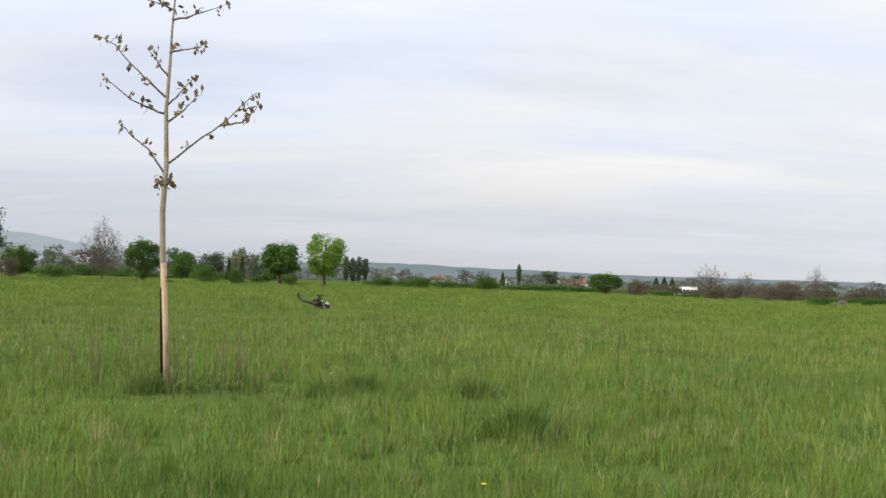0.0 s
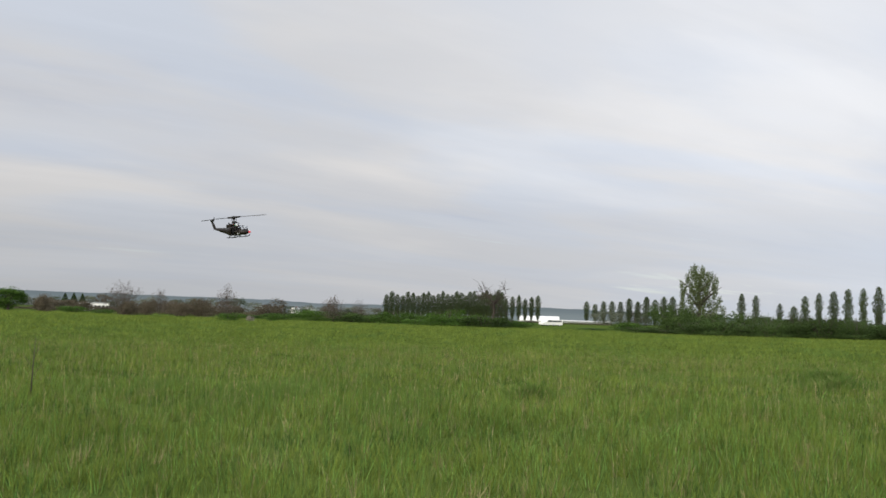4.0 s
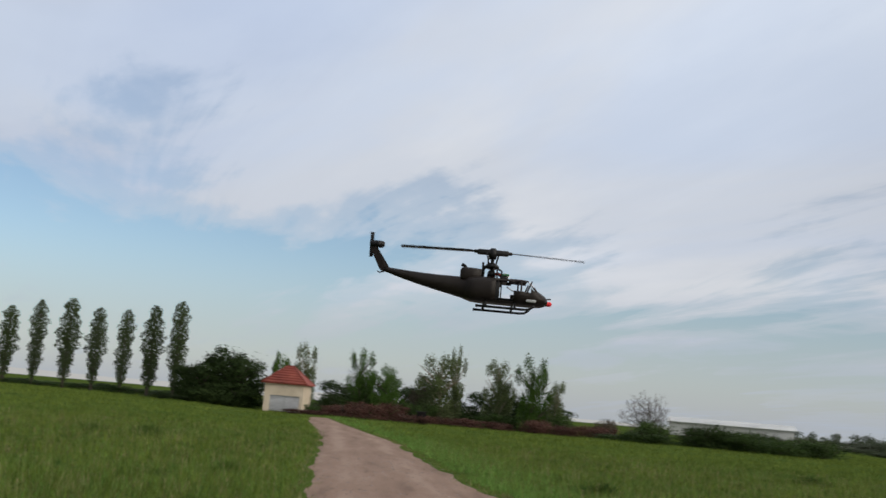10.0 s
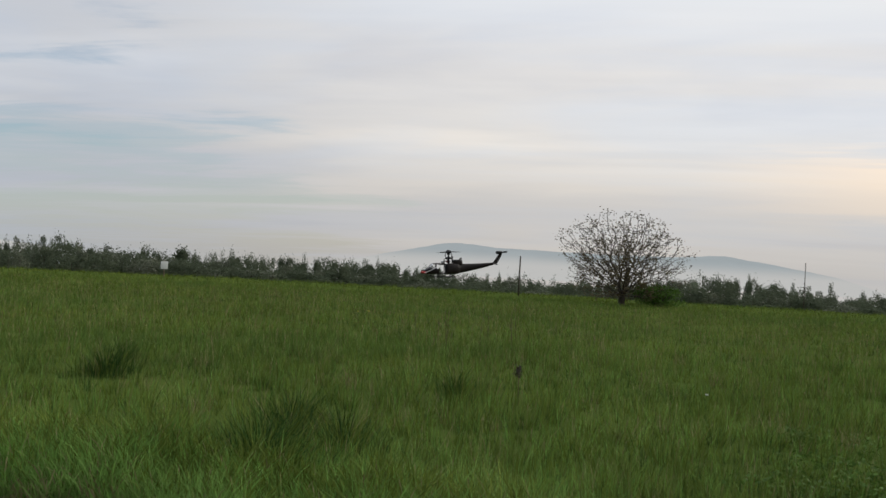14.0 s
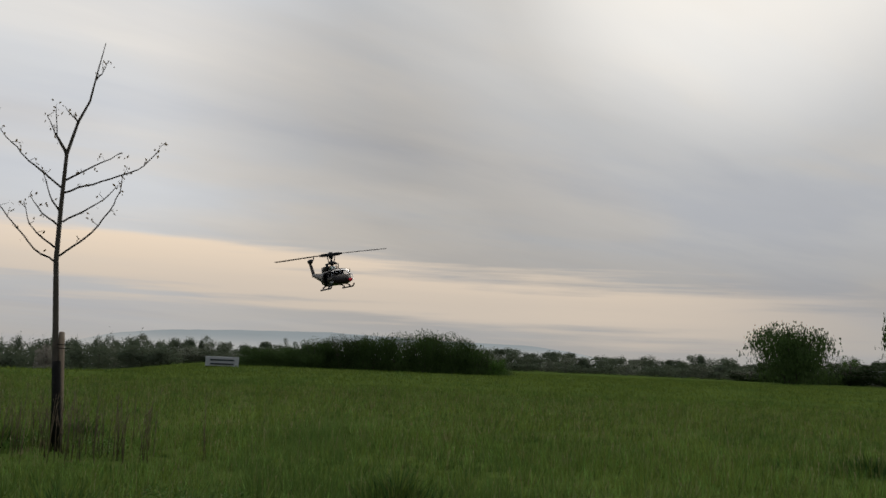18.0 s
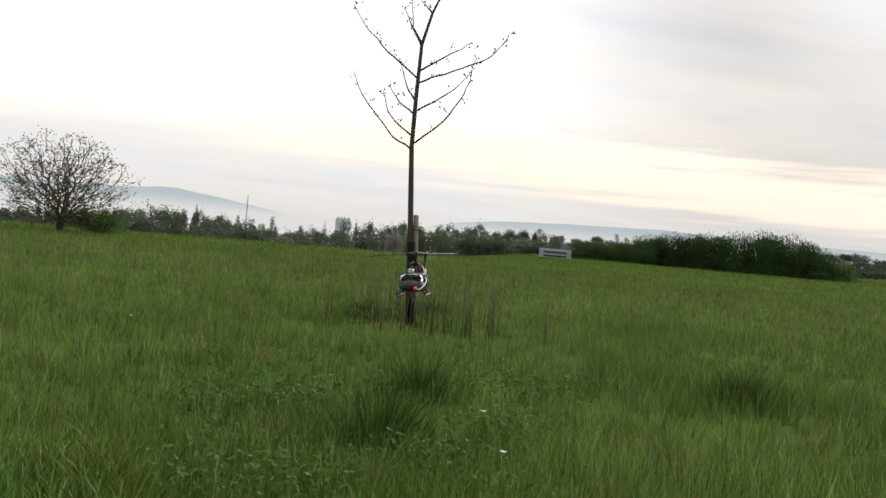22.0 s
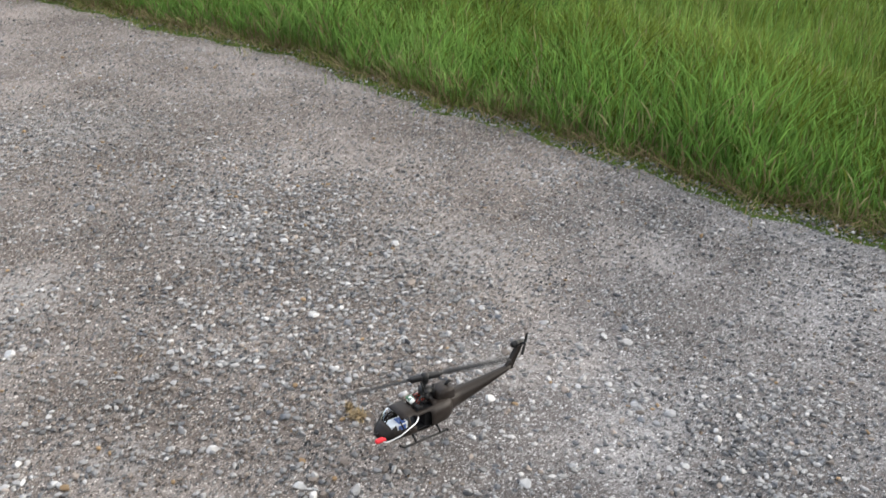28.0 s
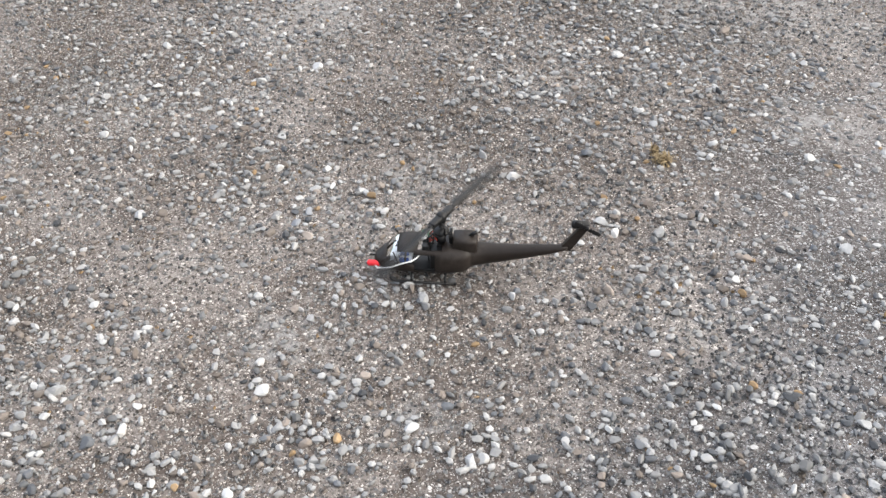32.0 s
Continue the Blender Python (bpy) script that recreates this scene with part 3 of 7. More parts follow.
# ---- the ground ----
# the meadow lifts a little toward its far edge: heading, metres
LIFT_YAW, LIFT = zip((-360, 0.7), (-335, 0.3), (-250, 0.15), (-225, 0.1), (-214, 0.1), (-205, 0.0), (-103, 0.0), (-100, 0.3), (-90, 0.45), (-70, 0.42), (-58, 0.3), (-48, 0.12), (-30, 0.1), (-20, 0.25), (-10, 0.5), (0, 0.62), (10, 0.75), (40, 0.75))


def fall(x, y):
    """Height of the land: nearly level meadow that lifts to its edge, and falls away beyond its brow on one side."""
    r = math.hypot(x, y)
    yaw = math.degrees(math.atan2(-x, y))
    off = abs((yaw + 173 + 180) % 360 - 180)
    w = max(0.0, min(1.0, (38 - off) / 16))
    w = w * w * (3 - 2 * w)
    k = max(0.0, min(1.0, (r - 25) / 80))
    lift = float(np.interp(yaw if yaw < 40 else yaw - 360, LIFT_YAW, LIFT)) * k * k * (3 - 2 * k)
    return lift - min(90.0, max(0.0, r - 64) * 0.045) * w - max(0.0, r - 480) * 0.022 * (1 - w)


def ground_sheet():
    radii = [0, 3, 6, 10, 16, 24, 34, 44, 52, 58, 64, 72, 85, 105, 130, 170, 230, 320, 480, 800, 1500, 2800, 4600]
    n = 96
    v, f = [(0, 0, -0.03)], []
    for r in radii[1:]:
        for k in range(n):
            a = 2 * math.pi * k / n
            x, y = r * math.cos(a), r * math.sin(a)
            bump = 0.05 * noise.noise((x * 0.12, y * 0.12, 3)) if 12 < r < 120 else 0
            v.append((x, y, fall(x, y) + bump - 0.03))
    for i in range(len(radii) - 1):
        for k in range(n):
            a, b = 1 + (i - 1) * n + k, 1 + (i - 1) * n + (k + 1) % n
            c, d = 1 + i * n + k, 1 + i * n + (k + 1) % n
            f.append((0, c, d) if i == 0 else (a, c, d, b))
    ob = new("ground", Geo().add(v, f).mesh("ground", M_SOIL))
    tagged(ob, "level green meadow soil reaching to the horizon", "ground", kind="structure")


# edges of the track: x, y of the near and the far side
TRACK = [(-70, 22.5, 26.5), (-20, 2.6, 7.2), (-6, -2.1, 2.5), (-0.9, -3.76, 0.75), (0.4, -4.42, 0.37), (1.3, -4.79, 0.1), (2.6, -5.3, -0.37), (4.2, -5.7, -0.95), (9.4, -6.9, -2.7), (12.8, -7.85, -3.8),
         (17.6, -9.3, -5.4), (24.8, -11.4, -7.7), (41, -16.4, -13.2), (64, -21.9, -19.7), (78, -25.5, -24.0)]
TX, TF, TN = (np.array(c, float) for c in zip(*TRACK))


def wobble(x):
    return 0.06 * np.sin(x * 1.3) + 0.035 * np.sin(x * 3.4 + 1) + 0.025 * np.sin(x * 8.3) + 0.03 * np.sin(x * 19) + np.where(x > 9, 0.07 * np.sin(x * 0.9 + 2) + 0.05 * np.sin(x * 2.1), 0.0)


def on_track(x, y, grow=0.0):
    lo, hi = np.interp(x, TX, TF), np.interp(x, TX, TN)
    wob = wobble(x)
    return (y > lo + wob - grow) & (y < hi - wob * 0.8 + grow) & (x > -70) & (x < 78)


def track_sheet():
    v, f, cols = [], [], 15
    xs = np.r_[np.arange(-70, -8, 2.0), np.arange(-8, 12, 0.1), np.arange(12, 40, 0.35), np.arange(40, 78, 1.0)]
    for x in xs:
        wob = wobble(x) if -8 < x < 40 else 0
        lo, hi = np.interp(x, TX, TF) - 0.06 + wob, np.interp(x, TX, TN) + 0.06 - 0.8 * wob
        for k in range(cols):
            s = k / (cols - 1)
            y = lo + (hi - lo) * s
            z = -0.018 + 0.02 * math.sin(math.pi * s) + (0.006 * noise.noise((x * 0.9, y * 0.9, 7)) if -8 < x < 11.5 else 0) - (0.03 if k in (0, cols - 1) else 0)
            v.append((x, y, z))
    for i in range(len(xs) - 1):
        for k in range(cols - 1):
            a = i * cols + k
            f.append((a, a + cols, a + cols + 1, a + 1))
    ob = new("gravel_track", Geo().add(v, f).mesh("gravel_track", M_GRAVEL))
    return tagged(ob, "grey-brown packed gravel track between tall grass", "track", kind="structure")


def stone_mesh(seed, fine=1, squash=0.6):
    """A worn, slightly angular pebble. fine: 0 a coarse grain, 1 a pebble, 2 a stone whose facets can be told apart."""
    rng = random.Random(seed)
    bm = bmesh.new()
    if fine:
        bmesh.ops.create_icosphere(bm, subdivisions=fine, radius=0.5)
    else:
        bmesh.ops.create_cone(bm, segments=4, radius1=0.46, radius2=0.30, depth=0.7)
    sx, sy, sz = rng.uniform(0.85, 1.3), rng.uniform(0.55, 0.95), squash * rng.uniform(0.65, 1.15)
    cuts = [(Vector((rng.gauss(0, 1), rng.gauss(0, 1), rng.gauss(0, 0.7))).normalized(), rng.uniform(0.20, 0.38)) for _ in range(9)]
    for v in bm.verts:
        v.co *= rng.uniform(0.94, 1.06) if fine == 2 else rng.uniform(0.7, 1.2)
        if fine == 2:
            for way, reach in cuts:
                over = v.co.dot(way) - reach
                if over > 0:
                    v.co -= way * over * 0.96
        v.co = Vector((v.co.x * sx, v.co.y * sy, v.co.z * sz))
    bm.verts.index_update()
    bmesh.ops.triangulate(bm, faces=bm.faces)
    verts, faces = [tuple(v.co) for v in bm.verts], [tuple(v.index for v in f.verts) for f in bm.faces]
    bm.free()
    return np.array(verts), np.array(faces)


def track_height(x, y):
    lo, hi = np.interp(x, TX, TF) - 0.25, np.interp(x, TX, TN) + 0.25
    s = np.clip((y - lo) / (hi - lo), 0, 1)
    return -0.018 + 0.02 * np.sin(math.pi * s)


# where stones have drifted together on the track, and how wide each drift is
DRIFTS = [(1.63, -0.69, 0.22), (1.67, -1.44, 0.16), (0.62, -1.75, 0.26), (0.38, -1.42, 0.18), (1.22, -1.27, 0.14), (1.6, -2.3, 0.3), (0.94, -2.46, 0.3),
          (1.08, -0.87, 0.16), (0.53, -1.13, 0.2), (2.3, -1.9, 0.35), (1.4, -0.55, 0.2), (0.1, -2.3, 0.4), (1.9, -3.2, 0.5)]


def heap(x, y):
    """How thick the gravel lies: drifts and clusters with bare earth between them."""
    h = np.array([noise.noise((px * 1.1, py * 1.1, 5)) + 0.8 * noise.noise((px * 3.1, py * 3.1, 9)) + 0.55 * noise.noise((px * 8, py * 8, 2)) for px, py in zip(x, y)])
    drift = sum(np.exp(-((x - cx) ** 2 + (y - cy) ** 2) / w ** 2) for cx, cy, w in DRIFTS)
    return h * 0.8 + 1.15 * np.minimum(drift, 1.2)


def gravel(track):
    rng = np.random.default_rng(11)
    kinds = [[stone_mesh(100 * fine + q, fine) for q in range(n)] for fine, n in ((0, 6), (1, 14), (2, 12))]
    tints = [M_STONE, M_STONE_PALE, M_STONE_DARK, M_STONE_BROWN, M_STONE_WHITE, M_STONE_OCHRE]
    # brownish stones on one side of the landing place, slate on the other
    brownish, slaty = np.cumsum([0.37, 0.30, 0.09, 0.20, 0.028, 0.012]), np.cumsum([0.45, 0.26, 0.19, 0.07, 0.025, 0.005])

    def tint_of(x):
        k = np.clip((1.15 - x) / 0.8, 0.05, 0.95)[:, None]
        return (rng.random((len(x), 1)) > brownish * (1 - k) + slaty * k).sum(1).clip(0, 5)

    # loose stones that can be told apart, by the place where the model lands
    meshes = [[array_mesh("stone", v, f.ravel(), np.full(len(f), 3), mt) for v, f in kinds[2]] for mt in tints]
    made = 0
    while made < 300:
        x, y = rng.uniform(-0.2, 2.7), rng.uniform(-3.2, -0.45)
        if not on_track(x, y, -0.1) or heap(np.array([x]), np.array([y]))[0] < rng.uniform(-0.3, 1.0):
            continue
        size = 0.024 + 0.022 * rng.beta(1.2, 2.6)
        ob = new("stone", meshes[tint_of(np.array([x]))[0]][rng.integers(12)])
        ob.parent = track
        ob.matrix_basis = pose(x, y, track_height(x, y) + size * 0.12, *(rng.uniform(-16, 16, 2)), rng.uniform(0, 360)) @ Matrix.Scale(float(size), 4)
        made += 1
    # the smaller gravel, denser by the landing place: count, stretch, sizes, fineness of the grains, least heap
    vs, fs, slots, n = [], [], [], 0
    near, wide = (-0.7, 4.2, -5.2, -0.3), (-1.2, 6.0, -6.6, -0.3)
    for count, (x0, x1, y0, y1), (a, b), fine, low, high in ((150000, near, (0.004, 0.009), 0, -1.9, 1.0), (70000, near, (0.008, 0.016), 0, -1.7, 1.1), (44000, near, (0.010, 0.025), 1, -0.75, 1.4), (15000, near, (0.017, 0.034), 2, -0.1, 1.6),
                                                          (60000, wide, (0.006, 0.014), 0, -2.0, 1.1), (14000, wide, (0.012, 0.026), 1, -0.9, 1.4), (9000, (5, 30, -14, -1), (0.015, 0.04), 0, -0.8, 0.95)):
        x, y = rng.uniform(x0, x1, count), rng.uniform(y0, y1, count)
        ok = on_track(x, y, 0.0)
        gone = np.maximum(0, np.hypot(x - 1.35, y + 1.85) - 1.5)
        if x1 == near[1]:
            ok &= rng.random(count) < np.exp(-gone / 2.2)
        elif fine == 0 and x1 < 9:
            ok &= rng.random(count) < 0.25 + gone
        x, y = x[ok], y[ok]
        ok = rng.uniform(low, high, len(x)) < heap(x, y)
        x, y = x[ok], y[ok]
        size = a + (b - a) * rng.beta(1.1, 2.2, len(x))
        which = rng.integers(0, len(kinds[fine]), len(x))
        for k, (v, f) in enumerate(kinds[fine]):
            i = np.flatnonzero(which == k)
            t = rng.uniform(0, 2 * math.pi, len(i))
            c, d, z = np.cos(t)[:, None], np.sin(t)[:, None], size[i][:, None]
            p = np.stack([x[i][:, None] + z * (v[:, 0] * c - v[:, 1] * d), y[i][:, None] + z * (v[:, 0] * d + v[:, 1] * c), track_height(x[i], y[i])[:, None] + z * (v[:, 2] + 0.16)], -1)
            vs.append(p.reshape(-1, 3))
            fs.append((f[None] + n + len(v) * np.arange(len(i))[:, None, None]).reshape(-1, 3))
            slots.append(np.repeat(tint_of(x[i]), len(f)))
            n += len(v) * len(i)
    f = np.concatenate(fs)
    ob = new("gravel", array_mesh("gravel", np.concatenate(vs), f.ravel(), np.full(len(f), 3), tints, np.concatenate(slots)))
    ob.parent = track
    tagged(ob, "loose grey, brown and pale pebbles on the track", kind="stuff")


def dead_tufts():
    """Flattened tufts of dead straw lying on the gravel."""
    rng = np.random.default_rng(77)
    for x, y, size in ((0.950, -2.055, 0.022), (0.312, -1.795, 0.022), (0.980, -2.075, 0.012)):
        n = 170
        c = rng.normal(size=(n, 2)) * size * 0.45 + [x, y]
        a, l, w = rng.uniform(0, 6.28, n), rng.uniform(0.4, 1.1, n) * size, 0.0022 * rng.uniform(0.6, 1.4, n)
        z = track_height(c[:, 0], c[:, 1]) + rng.uniform(0.002, 0.022, n)
        d, s = np.stack([np.cos(a) * l, np.sin(a) * l], -1), np.stack([-np.sin(a) * w, np.cos(a) * w], -1)
        v = np.stack([np.column_stack([c - d * 0.5 - s, z]), np.column_stack([c - d * 0.5 + s, z]), np.column_stack([c + d * 0.5, z + rng.uniform(-0.004, 0.016, n)])], 1).reshape(-1, 3)
        ob = new("dead_grass_tuft", array_mesh("dead_grass_tuft", v, np.arange(3 * n), np.full(n, 3), M_STRAW))
        tagged(ob, "flattened tuft of tan dead grass on the gravel", "dead grass", kind="stuff")


# tussocks of taller, darker grass: heading, metres, width
TUSSOCKS = [(-162.2, 7.2, 0.9), (-166.8, 8.1, 0.6), (-145.5, 11.8, 0.7), (-164.1, 9.2, 0.6), (-153.6, 12.9, 0.6), (-172.9, 11.8, 0.5),
            (-1.4, 14.4, 0.8), (5.0, 14.7, 0.9), (-4.0, 10.8, 0.9), (6.9, 14.0, 0.7), (-145.9, 12.5, 0.8), (-154.3, 14.5, 0.7),
            (-123.5, 22.9, 0.9), (-143.5, 29.6, 1.2), (-134.3, 38.5, 1.2), (-220.8, 10.7, 0.8), (-203.5, 9.0, 0.8), (-201.8, 6.9, 0.8),
            (-199.0, 16.6, 0.8), (16.4, 14.5, 0.8), (17.5, 68.9, 2.5), (-81.6, 23.3, 0.8), (-98.6, 33.9, 1.2), (-89.4, 21.0, 0.6),
            (-52.2, 32.2, 0.8), (-102.9, 20.2, 0.9), (-95.6, 34.3, 0.9), (-53.1, 27.5, 1.5), (-52.7, 30.8, 2.0), (-36.6, 20.3, 1.0),
            (-244.7, 18.0, 1.0), (-202.7, 18.0, 0.8), (-163.6, 8.5, 0.7), (-8.9, 74.3, 2.0)]


def grass():
    """Blades that spring from tufts and arch outward, in rings of growing coarseness."""
    rng = np.random.default_rng(3)
    tus = np.array([[*toward(a, 0, d)[:2], w] for a, d, w in TUSSOCKS])
    for name, near, far, tufts, blades, height, width, steps in (("grass_near", 1.2, 8.5, 46, 27, 0.30, 0.0021, 2), ("grass_middle", 8.5, 21, 20, 23, 0.30, 0.0042, 1),
                                                                ("grass_far", 21, 52, 10, 11, 0.26, 0.0072, 1), ("grass_distant", 52, 140, 4.0, 4, 0.24, 0.020, 1)):
        count = int(math.pi * (far ** 2 - near ** 2) * 285 / 360 * tufts)
        r = np.sqrt(rng.uniform(near ** 2, far ** 2, count))
        a = np.radians(rng.uniform(-252, 33, count))
        cx, cy = -np.sin(a) * r, np.cos(a) * r
        lump = (np.sin(cx * 0.9 + 1.3 * np.sin(cy * 0.53)) + np.sin(cy * 1.1 + 1.7 * np.sin(cx * 0.37 + 2)) + 0.6 * np.sin(cx * 2.9 + cy * 2.3)) / 2.6
        tall = 0.82 + 0.24 * lump + rng.normal(size=count) * 0.13
        dark = np.zeros(count)
        for tx, ty, tw in tus:
            dark = np.maximum(dark, np.exp(-((cx - tx) ** 2 + (cy - ty) ** 2) / (0.42 * tw) ** 2))
        tall *= 1 + 0.95 * dark
        # kept low round the staked trees
        for yaw, d in ((-201.8, 14.6), (15.5, 13.3)):
            mown = toward(yaw, 0, d)
            tall *= 1 - 0.78 * np.exp(-((cx - mown.x) ** 2 + (cy - mown.y) ** 2) / 1.5 ** 2)
        coarse = (np.sin(cx * 0.41 + 1.9 * np.sin(cy * 0.23 + 1)) + np.sin(cy * 0.37 + 1.6 * np.sin(cx * 0.31)) + 0.7 * np.sin(cx * 1.7 - cy * 1.3)) / 2.7
        kind = np.where(rng.random(count) < np.clip(dark * 0.9, 0, 0.6) * np.where(a < radians(-120), 1.0, 0.25), 2, np.where(rng.random(count) < np.clip(coarse * 1.5 - 0.35, 0, 0.85), 4, np.where((lump < -0.3) & (rng.random(count) < 0.18), 2, np.where(rng.random(count) < 0.04, 1, 0))))
        tall *= np.where(kind == 4, 1.12, 1.0)
        # every tuft leans its own way with the last wind
        tuft_lean, tuft_dir = rng.uniform(0, 0.22, count), rng.uniform(0, 2 * math.pi, count)
        cx, cy, tall, kind, dark, tl, td = (np.repeat(q, blades) for q in (cx, cy, tall, kind, dark, tuft_lean, tuft_dir))
        n = len(cx)
        spread = 0.085 if near < 9 else (0.11 if near < 20 else 0.2)
        out = rng.uniform(0, 2 * math.pi, n)
        off = spread * np.abs(rng.normal(size=n))
        x, y = cx + np.cos(out) * off, cy + np.sin(out) * off
        ok = ~on_track(x, y) | (~on_track(x, y, -0.32) & (rng.random(n) < 0.16))
        x, y, tall, kind, out, tl, td = (q[ok] for q in (x, y, tall, kind, out, tl, td))
        n = len(x)
        h = height * tall * rng.uniform(0.45, 1.3, n)
        rim = on_track(x, y, 0.20)
        h = np.where(on_track(x, y), h * 0.3, np.where(rim, h * 0.55, h))
        past = np.interp(x, TX, TF) - y
        verge = (past > 0) & (past < 5.0) & ~rim & (x > -0.4)
        slot = np.where(rng.random(n) < 0.82, kind, 0)
        slot = np.where(rng.random(n) < 0.02, 1, slot)
        odd = rng.random(n)
        slot = np.where((odd < (0.20 if near < 20 else 0.08)) & (slot == 0), 3, np.where((odd > 0.89) & (slot == 0), 2, slot))
        if near > 50:
            slot = np.where(slot == 4, 4, 0)
        slot = np.where(rim & (rng.random(n) < 0.4), 1, slot)
        slot = np.where(verge & (rng.random(n) < 0.90 - 0.24 * np.clip(past, 0, 5.0)), 3, slot)
        z = -0.035 + np.array([fall(px, py) for px, py in zip(x, y)]) if far > 50 else np.full(n, -0.035)
        arch = 0.06 * h + 0.62 * rng.random(n) ** 1.8 * h
        lx, ly = np.cos(out) * arch + np.cos(td) * tl * h, np.sin(out) * arch + np.sin(td) * tl * h
        turn = rng.uniform(0, 2 * math.pi, n)
        w = width * rng.uniform(0.55, 1.45, n)
        wx, wy = np.cos(turn) * w, np.sin(turn) * w
        rows = []
        for s in range(steps):
            k = s / steps
            px, py, pz, q = x + lx * k ** 1.8, y + ly * k ** 1.8, z + h * (k - 0.12 * k ** 3), 1 - 0.35 * k
            rows += [np.stack([px - wx * q, py - wy * q, pz], -1), np.stack([px + wx * q, py + wy * q, pz], -1)]
        rows.append(np.stack([x + lx, y + ly, z + h * 0.86], -1))
        v = np.stack(rows, 1).reshape(-1, 3)
        one = [c for s in range(steps - 1) for c in (2 * s, 2 * s + 1, 2 * s + 3, 2 * s + 2)] + [2 * steps - 2, 2 * steps - 1, 2 * steps]
        corners = (np.arange(n)[:, None] * (2 * steps + 1) + np.array(one)).ravel()
        sizes, slots = np.tile([4] * (steps - 1) + [3], n), np.repeat(slot, steps)
        ob = new(name, array_mesh(name, v, corners, sizes, [M_GRASS, M_DRYGRASS, M_GRASS_DARK, M_GRASS_FRESH, M_GRASS_BLUE], slots))
        tagged(ob, "tall fresh green meadow grass with pale seed stalks", "grass", kind="stuff")
    # the lush edge of the meadow along the track: long blades that arch over the gravel
    n = 44000
    x = rng.uniform(-0.9, 9, n)
    edge = np.interp(x, TX, TF) + wobble(x)
    back = 0.04 + 1.5 * rng.random(n) ** 1.3
    y = edge - back
    h = np.interp(back, [0.0, 0.12, 0.4, 1.5], [0.12, 0.27, 0.40, 0.46]) * rng.uniform(0.5, 1.2, n) * (0.92 + 0.12 * np.sin(x * 2.7) + 0.1 * np.sin(x * 7.1))
    a, t = rng.uniform(0, 6.28, n), rng.uniform(0, 6.28, n)
    out, w = rng.uniform(0.08, 0.62, n) * h, 0.0042 * rng.uniform(0.6, 1.5, n)
    lx, ly, wx, wy = np.cos(a) * out, np.sin(a) * out + 0.10 * h, np.cos(t) * w, np.sin(t) * w
    rows = []
    for k in (0.0, 0.4, 0.75):
        q = 1 - 0.45 * k
        px, py, pz = x + lx * k ** 1.9, y + ly * k ** 1.9, h * (k - 0.14 * k ** 3) - 0.03
        rows += [np.stack([px - wx * q, py - wy * q, pz], -1), np.stack([px + wx * q, py + wy * q, pz], -1)]
    rows.append(np.stack([x + lx, y + ly, h * 0.86 - 0.03], -1))
    corners = (np.arange(n)[:, None] * 7 + np.array([0, 1, 3, 2, 2, 3, 5, 4, 4, 5, 6])).ravel()
    slots = np.repeat(np.where(rng.random(n) < np.interp(back, [0, 0.2, 0.5], [0.35, 0.1, 0.02]), 1, np.where(rng.random(n) < np.clip(0.95 - 0.6 * back, 0.1, 0.9) * np.clip((x + 0.9) * 1.5, 0.1, 1), 2, 0)), 3)
    ob = new("verge_grass", array_mesh("verge_grass", np.stack(rows, 1).reshape(-1, 3), corners, np.tile([4, 4, 3], n), [M_GRASS, M_DRYGRASS, M_GRASS_FRESH], slots))
    tagged(ob, "lush long grass arching over the edge of the gravel", "grass", kind="stuff")
    # the trodden fringe in front of it: short, brown and partly flattened
    n = 22000
    x = rng.uniform(-3, 12, n)
    edge = np.interp(x, TX, TF) + wobble(x)
    y = edge - rng.normal(size=n) * 0.075 - 0.03
    t, h = rng.uniform(0, 6.28, n), rng.uniform(0.015, 0.12, n) * np.where(y > edge, 0.5, 1.0)
    w = 0.0030 * rng.uniform(0.6, 1.4, n)
    lean = rng.uniform(0.5, 2.2, n) * h + 0.02
    a = rng.uniform(0, 6.28, n)
    z = np.where(y > edge - 0.05, -0.02, -0.03)
    v = np.stack([np.stack([x - np.cos(t) * w, y - np.sin(t) * w, z], -1), np.stack([x + np.cos(t) * w, y + np.sin(t) * w, z], -1), np.stack([x + np.cos(a) * lean, y + np.sin(a) * lean, z + h], -1)], 1).reshape(-1, 3)
    ob = new("trodden_grass", array_mesh("trodden_grass", v, np.arange(3 * n), np.full(n, 3), [M_GRASS, M_DRYGRASS, M_STRAW], rng.choice([0, 1, 2], n, p=[0.3, 0.25, 0.45])))
    tagged(ob, "short brown trodden grass along the gravel", "grass", kind="stuff")
    # thin seed stalks above the blades
    count = 22000
    r, a = np.sqrt(rng.uniform(9, 40 ** 2, count)), np.radians(rng.uniform(-252, 33, count))
    x, y = -np.sin(a) * r, np.cos(a) * r
    ok = ~on_track(x, y, 0.2)
    x, y = x[ok], y[ok]
    n = len(x)
    h, t = rng.uniform(0.22, 0.36, n), rng.uniform(0, 6.28, n)
    lx, ly = np.cos(t) * 0.06, np.sin(t) * 0.06
    thin = np.where(np.hypot(x, y) < 14, 0.0009, 0.0016)
    wx, wy = -np.sin(t) * thin, np.cos(t) * thin
    z = np.zeros(n)
